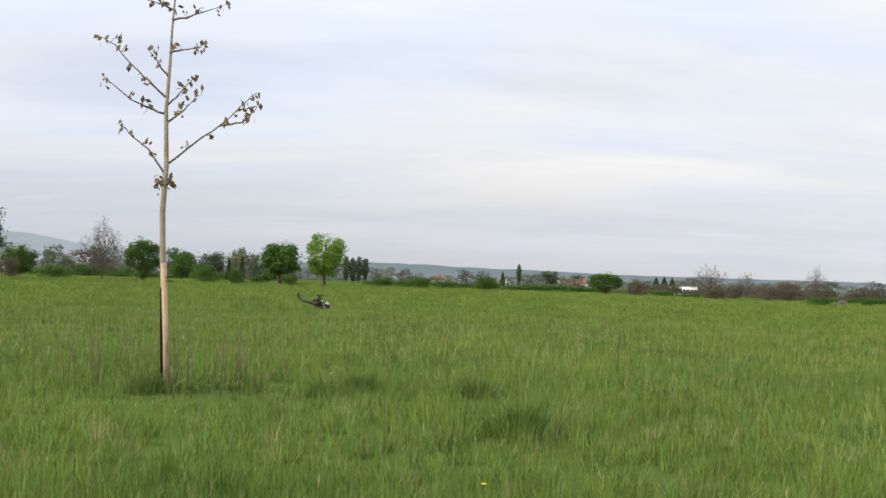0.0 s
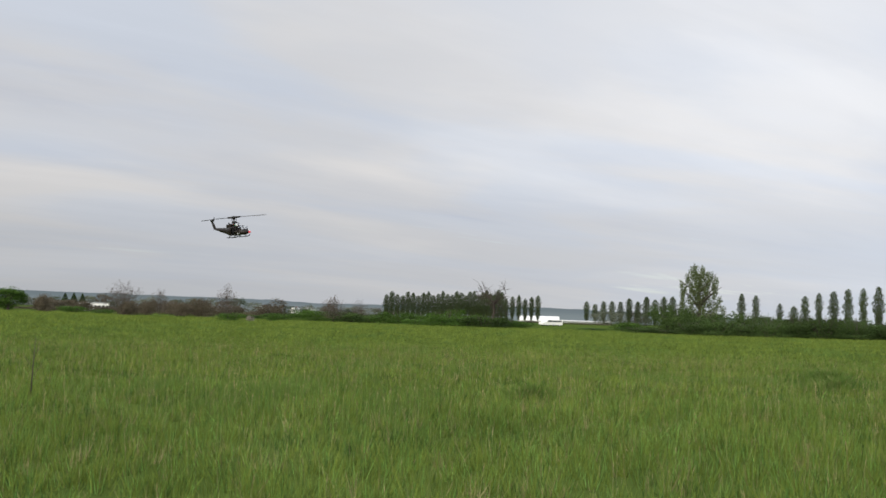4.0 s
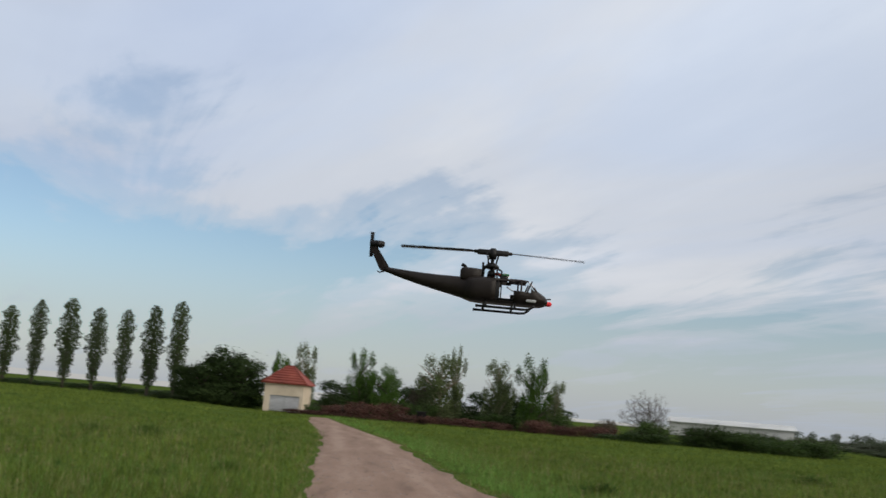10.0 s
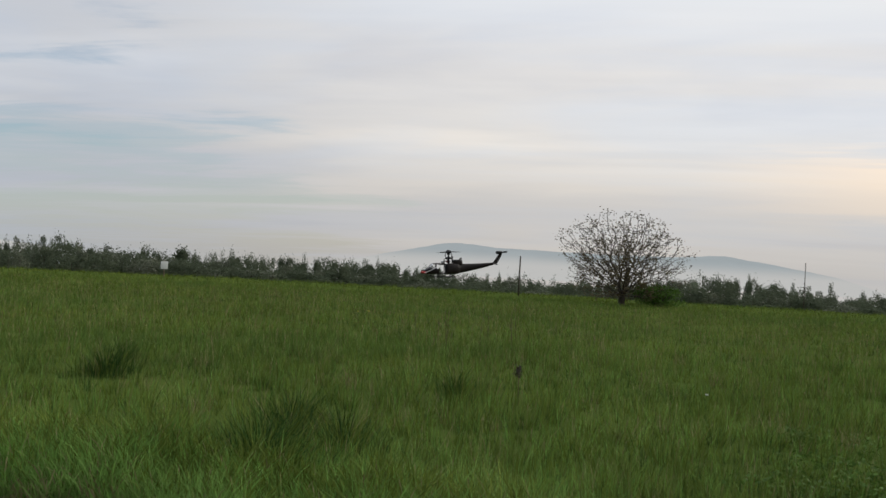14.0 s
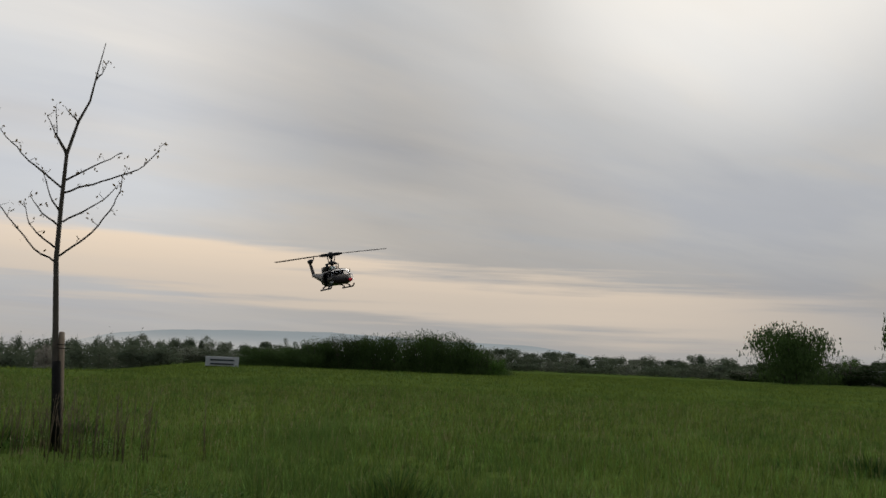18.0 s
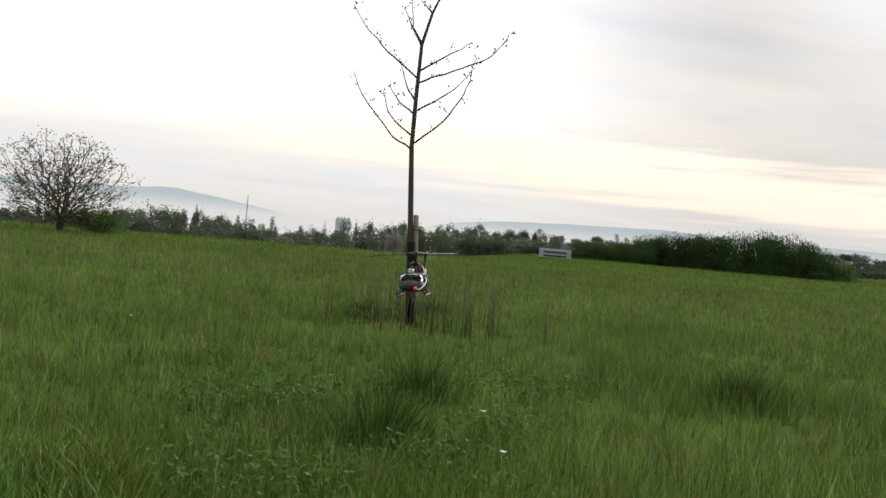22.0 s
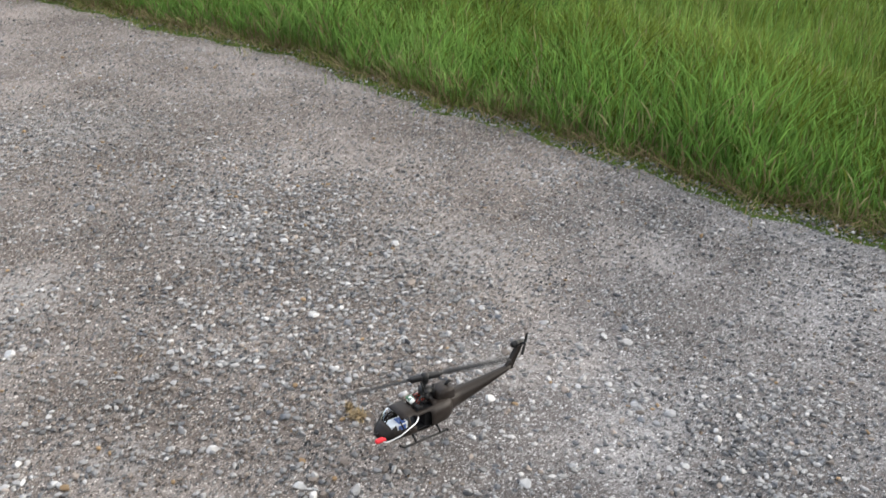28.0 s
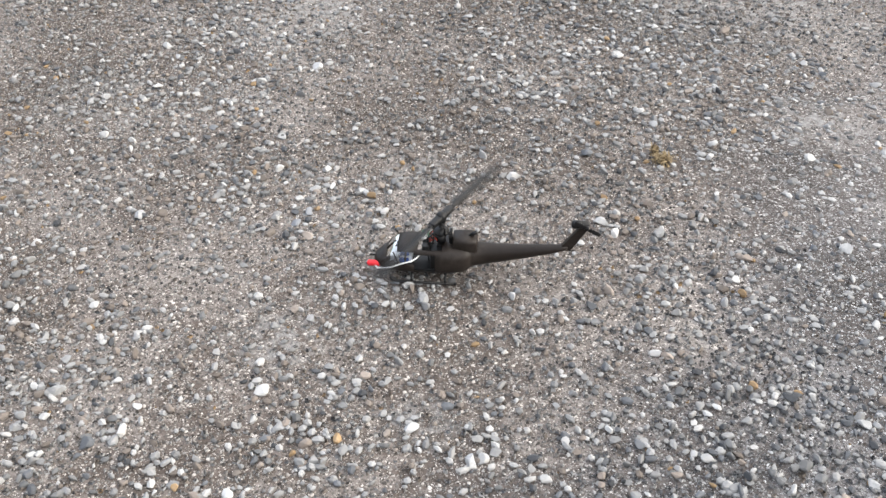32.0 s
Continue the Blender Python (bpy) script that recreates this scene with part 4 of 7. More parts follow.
    q = [np.stack([x - wx, y - wy, z], -1), np.stack([x + wx, y + wy, z], -1), np.stack([x + lx + wx, y + ly + wy, h], -1), np.stack([x + lx - wx, y + ly - wy, h], -1),
         np.stack([x + lx * 1.1 - wx * 4, y + ly * 1.1 - wy * 4, h + 0.02], -1), np.stack([x + lx * 1.35, y + ly * 1.35, h + 0.06], -1), np.stack([x + lx * 1.1 + wx * 4, y + ly * 1.1 + wy * 4, h + 0.02], -1)]
    corners = (np.arange(n)[:, None] * 7 + np.array([0, 1, 2, 3, 3, 2, 6, 5, 4])).ravel()
    ob = new("seed_stalks", array_mesh("seed_stalks", np.stack(q, 1).reshape(-1, 3), corners, np.tile([4, 5], n), M_DRYGRASS))
    tagged(ob, "thin pale seed stalks above the meadow grass", "grass", kind="stuff")


def tussocks():
    """Fountains of taller, darker blades standing out of the meadow."""
    rng = np.random.default_rng(29)
    for yaw, d, w in TUSSOCKS:
        if d > 45:
            continue
        n = int((760 if d < 16 else 420) * w ** 1.5)
        a = rng.uniform(0, 2 * math.pi, n)
        r0 = 0.36 * w * np.abs(rng.normal(size=n))
        x, y = np.cos(a) * r0, np.sin(a) * r0
        h = rng.uniform(0.28, 0.66, n) * np.clip(1.05 - 0.32 * r0 / (0.36 * w), 0.35, 1) * (0.75 + 0.25 * w) * (1.0 if d < 13 else 0.72)
        out, t = rng.uniform(0.1, 0.7, n) * h, a + rng.normal(size=n) * 0.7
        lx, ly = np.cos(t) * out, np.sin(t) * out
        width = 0.004 if d < 16 else 0.008
        s = rng.uniform(0, 6.28, n)
        wx, wy = np.cos(s) * width, np.sin(s) * width
        rows = []
        for k in (0.0, 0.45, 0.8):
            q = 1 - 0.5 * k
            px, py, pz = x + lx * k ** 1.7, y + ly * k ** 1.7, h * (k - 0.18 * k ** 3) - 0.03
            rows += [np.stack([px - wx * q, py - wy * q, pz], -1), np.stack([px + wx * q, py + wy * q, pz], -1)]
        rows.append(np.stack([x + lx, y + ly, h * 0.8], -1))
        corners = (np.arange(n)[:, None] * 7 + np.array([0, 1, 3, 2, 2, 3, 5, 4, 4, 5, 6])).ravel()
        slots = np.repeat(rng.choice([0, 1, 2], n, p=[0.62, 0.03, 0.35] if yaw < -120 else [0.14, 0.04, 0.82]), 3)
        ob = new("grass_tussock", array_mesh("grass_tussock", np.stack(rows, 1).reshape(-1, 3), corners, np.tile([4, 4, 3], n), [M_GRASS_DARK, M_DRYGRASS, M_GRASS if yaw < -120 else M_GRASS_BLUE], slots))
        p = toward(yaw, 0, d)
        ob.matrix_basis = pose(p.x, p.y, 0)
        tagged(ob, "dark green tussock of tall arching grass in the meadow", "grass tussock", "tussocks", kind="stuff")
    # broad-leaved herbs by the second young tree
    for k in range(34):
        yaw, d = -191 - 22 * rng.random(), 5.2 + 5.5 * rng.random()
        if k > 27:
            yaw, d = (-199.5, -203.6, -201.0, -204.5, 14.2, 16.5)[k - 28], (15.9, 16.2, 16.8, 15.4, 14.4, 14.6)[k - 28]
        w, h = rng.uniform(0.3, 0.6), rng.uniform(0.24, 0.36)
        n = 180
        h *= 0.62
        c = rng.normal(size=(n, 3)) * [w * 0.45, w * 0.45, 0] + [0, 0, 1] * rng.uniform(0.15, 1.0, (n, 1)) * h * [0, 0, 1]
        v, corners, s = leaf_quads(c, 0.02, rng, 0.0, rng.normal(size=(n, 3)) * [0.6, 0.6, 0.3] + [0, 0, 1])
        ob = new("herbs", array_mesh("herbs", v, corners, s, M_HERB if k % 4 else M_LEAF))
        p = toward(yaw, 0, d)
        ob.matrix_basis = pose(p.x, p.y, 0)
        tagged(ob, "patch of green broad-leaved herbs among the grass", "herbs", kind="stuff")


# ---- trees ----
def crown_points(n, blobs, rng, shell=0.55):
    """Points in the outer part of a group of ellipsoids (centre, radii)."""
    w = np.array([b[1][0] * b[1][1] * b[1][2] for b in blobs]) ** 0.67
    which = rng.choice(len(blobs), n, p=w / w.sum())
    d = rng.normal(size=(n, 3))
    d /= np.linalg.norm(d, axis=1)[:, None]
    rad = rng.uniform(shell, 1.0, n) ** 0.6 * (1 + 0.14 * rng.normal(size=n))
    c, s = np.array([b[0] for b in blobs]), np.array([b[1] for b in blobs])
    return c[which] + d * rad[:, None] * s[which], d


def limbs(rng, base, height, spread, count, r0, levels=2, low=0.12):
    """Trunk and limbs as tapered tubes; returns the geometry and the tips."""
    g, tips = Geo(), []

    def grow(p, d, length, r, level):
        pts, rad, q = [p], [r], p
        for i in range(4):
            d = (d + Vector(rng.normal(size=3)) * 0.13 + Vector((0, 0, 0.05))).normalized()
            q = q + d * length / 4
            pts.append(q)
            rad.append(r * (1 - 0.8 * (i + 1) / 4))
        g.tube(pts, rad, 5 if level < 1 else 3, caps=False)
        tips.append(q)
        if level < levels:
            for _ in range(rng.integers(3, 6)):
                i = rng.integers(1, 5)
                side = Vector(rng.normal(size=3))
                side = (side - d * side.dot(d)).normalized()
                grow(pts[i], (d * 0.65 + side * 0.75).normalized(), length * rng.uniform(0.45, 0.7), rad[i] * 0.6 + 0.004, level + 1)

    top = base + Vector((0, 0, height * 0.55))
    trunk = [base, base + Vector((0.02, 0.01, height * 0.15)), base + Vector((0.0, 0.05, height * 0.33)), top]
    g.tube(trunk, [r0 * 1.25, r0, r0 * 0.8, r0 * 0.4], 8, caps=False)
    for i in range(count):
        a = 2 * math.pi * (i + rng.uniform(0, 0.6)) / count
        k = rng.uniform(0.3, 1.0)
        p = base + Vector((0, 0, height * (low + 0.43 * k)))
        grow(p, Vector((math.cos(a) * spread, math.sin(a) * spread, 0.9)).normalized(), height * rng.uniform(0.38, 0.5) * (1.15 - 0.3 * k), r0 * 0.45, 0)
    return g, tips


def grown_limbs(rng, count, clear):
    """A dome of fine branches: every tip joins the nearest wood below it, and wood thickens with what it carries."""
    d = rng.normal(size=(count * 3, 3))
    d /= np.linalg.norm(d, axis=1)[:, None]
    q = d * (rng.uniform(0, 1, count * 3) ** 0.42)[:, None] * [0.5, 0.5, 0.56] + [0, 0, 0.46]
    q[:, :2] *= (0.86 + 0.22 * np.sin(3 * np.arctan2(d[:, 1], d[:, 0]) + 4 * d[:, 2]))[:, None]
    q[:, 2] *= 0.92 + 0.10 * np.sin(2 * np.arctan2(d[:, 1], d[:, 0]) + 1)
    q = q[(q[:, 2] > clear * 0.6) & (np.hypot(q[:, 0], q[:, 1]) < 0.16 + 1.3 * q[:, 2])][:count]
    q = q[np.argsort(np.linalg.norm(q - [0, 0, clear], axis=1))]
    nodes, up = [np.array((0, 0, -0.03)), np.array((0.005, 0, clear))], [-1, 0]
    run = [0.0, clear]
    for p in q:
        n = np.array(nodes)
        gap = np.linalg.norm(n - p, axis=1)
        cost = gap + 0.78 * np.array(run) + 0.5 * np.maximum(0, n[:, 2] - p[2])
        cost[0] += 9
        b = int(np.argmin(cost))
        mid = (n[b] + p) / 2 + rng.normal(size=3) * 0.035 * gap[b] + [0, 0, -0.06 * gap[b]]
        nodes += [mid, p]
        up += [b, len(nodes) - 2]
        run += [run[b] + gap[b] / 2, run[b] + gap[b]]
    load = np.zeros(len(nodes))
    for i in range(len(nodes) - 1, 0, -1):
        load[i] += 0.5
        load[up[i]] += load[i]
    g = Geo()
    for i in range(1, len(nodes)):
        r1, r0 = 0.0011 + 0.0008 * load[i] ** 0.5, 0.0011 + 0.0008 * min(load[up[i]], load[i] * 1.6) ** 0.5
        g.tube([nodes[up[i]], nodes[i]], [r0, r1], 3 if load[i] < 20 else 6, False)
    return g, q


def make_tree(name, kind, seed):
    """One tree of unit height and unit width, its foot at the origin: trunk with limbs, and crown."""
    rng = np.random.default_rng(seed)
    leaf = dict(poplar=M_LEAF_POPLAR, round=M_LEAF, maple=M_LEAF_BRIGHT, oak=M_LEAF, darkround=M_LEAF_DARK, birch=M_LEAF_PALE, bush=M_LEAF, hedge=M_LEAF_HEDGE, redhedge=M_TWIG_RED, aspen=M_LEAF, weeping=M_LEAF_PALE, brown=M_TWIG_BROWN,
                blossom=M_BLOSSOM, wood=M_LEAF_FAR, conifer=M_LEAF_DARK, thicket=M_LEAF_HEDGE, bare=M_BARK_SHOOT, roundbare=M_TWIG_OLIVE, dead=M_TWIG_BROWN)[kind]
    root = new(name)
    size, droop, face = 0.030, 0.0, None
    bark = M_BARK
    if kind == "poplar":
        g = Geo().tube([(0, 0, -0.02), (0.01, 0, 0.2), (0, 0.01, 0.6), (0, 0, 0.95)], [0.06, 0.05, 0.03, 0.008], 6, False)
        for i in range(26):
            z, a = rng.uniform(0.14, 0.85), rng.uniform(0, 6.28)
            e = 0.34 * math.sin(min(1, z / 0.5) * 1.4) * (1.1 - z)
            g.tube([(0, 0, z), (math.cos(a) * e * 0.6, math.sin(a) * e * 0.6, z + 0.05), (math.cos(a) * e, math.sin(a) * e, z + 0.13)], [0.018, 0.011, 0.004], 3, False)
        z = rng.beta(1.5, 1.5, 3600) * 0.92 + 0.08
        prof = 0.46 * np.interp(z, [0.08, 0.2, 0.45, 0.72, 0.9, 1.0], [0.3, 0.6, 0.95, 1.0, 0.72, 0.22])
        a = rng.uniform(0, 2 * math.pi, len(z))
        lump = 0.8 + 0.36 * np.sin(2 * a + z * 14 + seed) * np.sin(z * 27 + seed * 2)
        rr = prof * np.clip(lump, 0.15, 1.3) * np.sqrt(rng.uniform(0.08, 1, len(z)))
        pts = np.stack([np.cos(a) * rr, np.sin(a) * rr, z], -1)
        size = np.array([0.045, 0.045, 0.013])
    elif kind == "dead":
        g, tips = limbs(rng, Vector((0, 0, -0.02)), 0.95, 1.3, 7, 0.028, 2)
        v = np.array(g.v)
        k = 0.5 / max(1e-3, np.quantile(np.abs(v[:, :2]), 0.99))
        top = np.quantile(v[:, 2], 0.997)
        g.v = [(p[0] * k, p[1] * k, p[2] / top) for p in g.v]
        pts = np.zeros((0, 3))
    elif kind in ("bare", "roundbare"):
        g, tips = grown_limbs(rng, 820 if kind == "roundbare" else 600, 0.10 if kind == "roundbare" else 0.2)
        per = 8
        pts = np.repeat(tips, per, 0) + rng.normal(size=(len(tips) * per, 3)) * 0.022
        size = 0.0095
    elif kind in ("bush", "hedge", "redhedge", "brown", "blossom", "thicket"):
        g = Geo()
        for i in range(12):
            a, e = rng.uniform(0, 6.28), rng.uniform(0.1, 0.38)
            g.tube([(math.cos(a) * 0.05, math.sin(a) * 0.05, -0.03), (math.cos(a) * e * 0.6, math.sin(a) * e * 0.6, 0.4), (math.cos(a) * e, math.sin(a) * e, 0.85)], [0.014, 0.009, 0.003], 3, False)
        blobs = [((0, 0, 0.4), (0.4, 0.4, 0.42)), ((0.1, 0.05, 0.12), (0.46, 0.46, 0.2))] + [((rng.uniform(-0.34, 0.34), rng.uniform(-0.3, 0.3), rng.uniform(0.25, 0.72)), (rng.uniform(0.12, 0.24),) * 2 + (rng.uniform(0.14, 0.27),)) for _ in range(9)]
        pts, face = crown_points(4200 if kind != "thicket" else 11000, blobs, rng, 0.3)
        if kind == "thicket":
            spikes = rng.uniform(-0.45, 0.45, (900, 2))
            pts = np.concatenate([pts, np.c_[spikes, 0.74 + 0.27 * rng.random(900) ** 1.5 - 1.1 * (spikes ** 2).sum(1)]])
            face = np.concatenate([face, rng.normal(size=(900, 3)) * [1, 1, 0.2]])
        face = face[pts[:, 2] > 0.01]
        pts = pts[pts[:, 2] > 0.01]
        size = np.array([0.018, 0.018, 0.036]) if kind != "thicket" else np.array([0.010, 0.010, 0.036])
    elif kind == "conifer":
        g = Geo().tube([(0, 0, -0.02), (0, 0, 0.5), (0, 0, 0.97)], [0.05, 0.035, 0.006], 6, False)
        z = rng.uniform(0.06, 1, 2200)
        a, rr = rng.uniform(0, 6.28, 2200), 0.5 * (1.02 - z) ** 0.8 * np.sqrt(rng.uniform(0.1, 1, 2200))
        pts, size = np.stack([np.cos(a) * rr, np.sin(a) * rr, z - 0.08 * rr], -1), 0.03
    else:
        low = {"maple": 0.15, "oak": 0.06, "round": 0.02, "darkround": -0.06, "birch": 0.0, "aspen": 0.0, "weeping": 0.0, "wood": -0.1}[kind]
        g = Geo().tube([(0, 0, -0.02), (0.01, 0, low + 0.1), (0, 0.01, 0.6), (0, 0, 0.85)], [0.04, 0.032, 0.02, 0.006], 7, False)
        for i in range(14):
            z, a, e = rng.uniform(low + 0.05, 0.6), rng.uniform(0, 6.28), rng.uniform(0.18, 0.42)
            g.tube([(0, 0, z), (math.cos(a) * e * 0.5, math.sin(a) * e * 0.5, z + 0.13), (math.cos(a) * e, math.sin(a) * e, z + 0.25)], [0.016, 0.011, 0.003], 4, False)
        mid = (1 + low) / 2
        top_w = {"maple": 0.36, "oak": 0.30, "round": 0.26, "darkround": 0.3, "birch": 0.2, "aspen": 0.2, "weeping": 0.2, "wood": 0.26}[kind]
        blobs = [((0, 0, 0.58), (0.41, 0.41, 0.41))] if kind == "maple" else [((0, 0, mid), (0.36, 0.36, (1 - low) * 0.44))] + ([((0.1, -0.1, 0.2), (0.38, 0.38, 0.22)), ((-0.12, 0.1, 0.25), (0.36, 0.36, 0.25))] if low < 0.01 else [])
        if kind in ("birch", "aspen"):
            blobs = [((0, 0, 0.32), (0.30, 0.30, 0.30)), ((0.02, 0.02, 0.12), (0.34, 0.34, 0.14)), ((0.02, 0.02, 0.55), (0.16, 0.16, 0.3))]
            for _ in range(20):
                a, hgt, q = rng.uniform(0, 6.28), rng.uniform(0.22, 0.95), rng.uniform(0.06, 0.125)
                e = 0.38 * math.sqrt(max(0.03, 1 - ((hgt - 0.42) / 0.58) ** 2)) * rng.uniform(0.6, 1.05)
                blobs.append(((math.cos(a) * e, math.sin(a) * e, hgt), (q, q, q * 1.2)))
        if kind == "weeping":
            blobs = [((0, 0, 0.55), (0.20, 0.20, 0.34)), ((0, 0, 0.16), (0.44, 0.44, 0.2))]
            for i in range(52):
                a, hgt = 2.4 * i, 0.3 + 0.63 * i / 51
                e = 0.36 * float(np.interp(hgt, [0.3, 0.5, 0.75, 0.93], [0.95, 1.0, 0.8, 0.3])) * rng.uniform(0.75, 1.1)
                q = rng.uniform(0.03, 0.065)
                blobs.append(((math.cos(a) * e, math.sin(a) * e, hgt - 0.05), (q, q, q * 1.9)))
        if kind == "wood":
            blobs = [((0, 0, 0.5), (0.33, 0.33, 0.48)), ((0.05, 0.02, 0.15), (0.42, 0.42, 0.2))]
            for _ in range(9):
                a, q, hgt = rng.uniform(0, 6.28), rng.uniform(0.12, 0.2), rng.uniform(0.3, 0.84)
                e = 0.32 * math.sqrt(max(0.05, 1 - ((hgt - 0.45) / 0.52) ** 2))
                blobs.append(((math.cos(a) * e, math.sin(a) * e, hgt), (q, q, q * 0.8)))
        for _ in range(22 if kind not in ("wood", "birch", "aspen", "weeping") else 0):
            z = rng.uniform(low + 0.12, 0.92)
            e = 0.40 * math.sin(math.pi * min(1, (1.04 - z) / (1 - low))) ** 0.6 if kind != "oak" else 0.42 * (1.06 - z) ** 0.45
            a = rng.uniform(0, 6.28)
            q = rng.uniform(0.09, 0.17) * (0.7 + top_w)
            blobs.append(((math.cos(a) * e * 0.85, math.sin(a) * e * 0.85, z), (q, q, q * 0.9)))
        pts, face = crown_points({"birch": 8000, "aspen": 9000, "weeping": 14000, "wood": 3600, "oak": 10000}.get(kind, 7200), blobs, rng, {"birch": 0.2, "aspen": 0.15, "weeping": 0.1, "wood": 0.3, "darkround": 0.25}.get(kind, 0.5))
        ok = (pts[:, 2] < 1.02) & (pts[:, 2] > 0.005)
        pts, face = pts[ok], face[ok]
        size = np.array([0.029, 0.029, 0.024]) * {"birch": 0.58, "aspen": 0.58, "weeping": 0.46}.get(kind, 0.8) if kind != "wood" else np.array([0.033, 0.033, 0.026])
        face = None if kind in ("birch", "aspen", "weeping") else face
        droop = 0.8 if kind in ("birch", "aspen", "weeping") else 0.0
        bark = M_BARK_PALE if kind == "birch" else M_BARK
    if kind in ("bush", "hedge", "redhedge", "brown", "blossom", "thicket"):
        tagged(part("stem_tangle", g, bark, root), "thin crowded stems", kind="stuff")
    else:
        part("trunk", g, bark, root)
    if len(pts):
        v, c, s = leaf_quads(pts, 1.0, rng, droop, face)
        centre = np.repeat(pts, 4, 0)
        v = centre + (v - centre) * size
        part("crown", array_mesh("crown", v, c, s, leaf), leaf, root)
    return root


LABELS = {
    "poplar": ("slender upright poplar with sparse fresh leaves in a row", "tree", "poplar row"),
    "round": ("leafy green tree at the edge of the meadow", "tree", "field edge trees"),
    "maple": ("round bright green tree on a short trunk", "tree", "field edge trees"),
    "oak": ("big dense green broadleaf tree at the field edge", "tree", "field edge trees"),
    "darkround": ("dark dense tree standing beside the hut", "tree", "field edge trees"),
    "birch": ("tall loose tree with pale young leaves", "tree", "field edge trees"),
    "aspen": ("loose dark green tree rising from the hedge", "tree", "field edge trees"),
    "redhedge": ("low red-brown twiggy shrub at the field edge", "shrub", "field edge shrubs"),
    "weeping": ("tall full tree with drooping grey-green young leaves", "tree", "field edge trees"),
    "hedge": ("dark green bush in the hedge at the field edge", "bush", "field edge bushes"),
    "bush": ("rounded green bush at the edge of the meadow", "bush", "field edge bushes"),
    "brown": ("brownish budding shrub at the edge of the meadow", "shrub", "field edge shrubs"),
    "blossom": ("small shrub in pale blossom by the hedge", "shrub", "field edge shrubs"),
    "bare": ("bare dark tree with fine twigs at the field edge", "tree", "bare trees"),
    "dead": ("leafless spreading dead tree above dark bushes", "tree", "bare trees"),
    "roundbare": ("wide spreading tree with opening brown-green buds", "tree", ""),
    "conifer": ("dark conifer far behind the hedges", "tree", "conifers"),
    "wood": ("hazy green tree in the distant wood", "tree", "distant wood"),
    "thicket": ("dark dense willow thicket with spiky shoots", "bush", "thicket"),
}
TEMPLATES = {}


def plant(kind, yaw, dist, height, width, seed, z=None, label=None):
    """Sets out one tree by heading, distance, height and width."""
    p = toward(yaw, 0, dist)
    if z is None:
        z = fall(p.x, p.y)
        height -= max(z, 0)
    if kind in ("maple", "oak", "round", "darkround", "birch", "aspen"):
        width *= 1.22
    m = pose(p.x, p.y, z, 0, 0, (seed * 77) % 360) @ Matrix.Diagonal((width, width, height, 1))
    key = (kind, seed % (4 if kind in ("poplar", "wood", "bush", "hedge") else 2))
    text, cat, group = LABELS[kind]
    if key not in TEMPLATES:
        name = {"bush": "bush", "hedge": "bush", "redhedge": "shrub", "brown": "shrub", "blossom": "shrub", "thicket": "thicket", "poplar": "poplar", "conifer": "conifer"}.get(kind, "tree")
        ob = make_tree(name, kind, key[1] + 10)
        tagged(ob, text, cat, group)
        TEMPLATES[key] = ob
        ob.matrix_basis = m
        ob.scale = (width, width, height)
    else:
        src = TEMPLATES[key]
        ob = copy_thing(src, Matrix())
        ob.matrix_basis = m
    if label:
        tagged(ob, label)
    return ob


def row_distance(yaw):
    """Where a heading meets the straight row of poplars."""
    a, b = Vector((98.6, -16.5)), Vector((105.2, 193.6))
    d = toward(yaw)
    return (a.x * b.y - a.y * b.x) / (d.x * b.y - d.y * b.x)


POPLARS = [(-99.53, 4.58), (-98.18, 4.18), (-96.74, 3.83), (-95.29, 3.77), (-93.84, 4.12), (-92.32, 3.88), (-90.91, 3.41), (-89.46, 4.01), (-86.57, 3.53),
           (-85.23, 3.66), (-84.02, 2.85), (-78.08, 3.35), (-76.95, 3.03), (-75.85, 3.1), (-72.7, 3.13), (-71.61, 3.26), (-70.47, 3.03), (-69.31, 2.64),
           (-61.73, 1.83), (-60.87, 2.15), (-59.9, 2.56), (-59.11, 2.31), (-58.25, 2.28), (-57.41, 2.34), (-56.68, 2.32), (-55.91, 2.19), (-55.17, 2.1),
           (-54.44, 2.04), (-53.73, 1.92), (-53.0, 1.82), (-52.3, 1.63), (-51.74, 1.07), (-51.03, 1.2), (-49.8, 1.6), (-49.06, 1.69)]
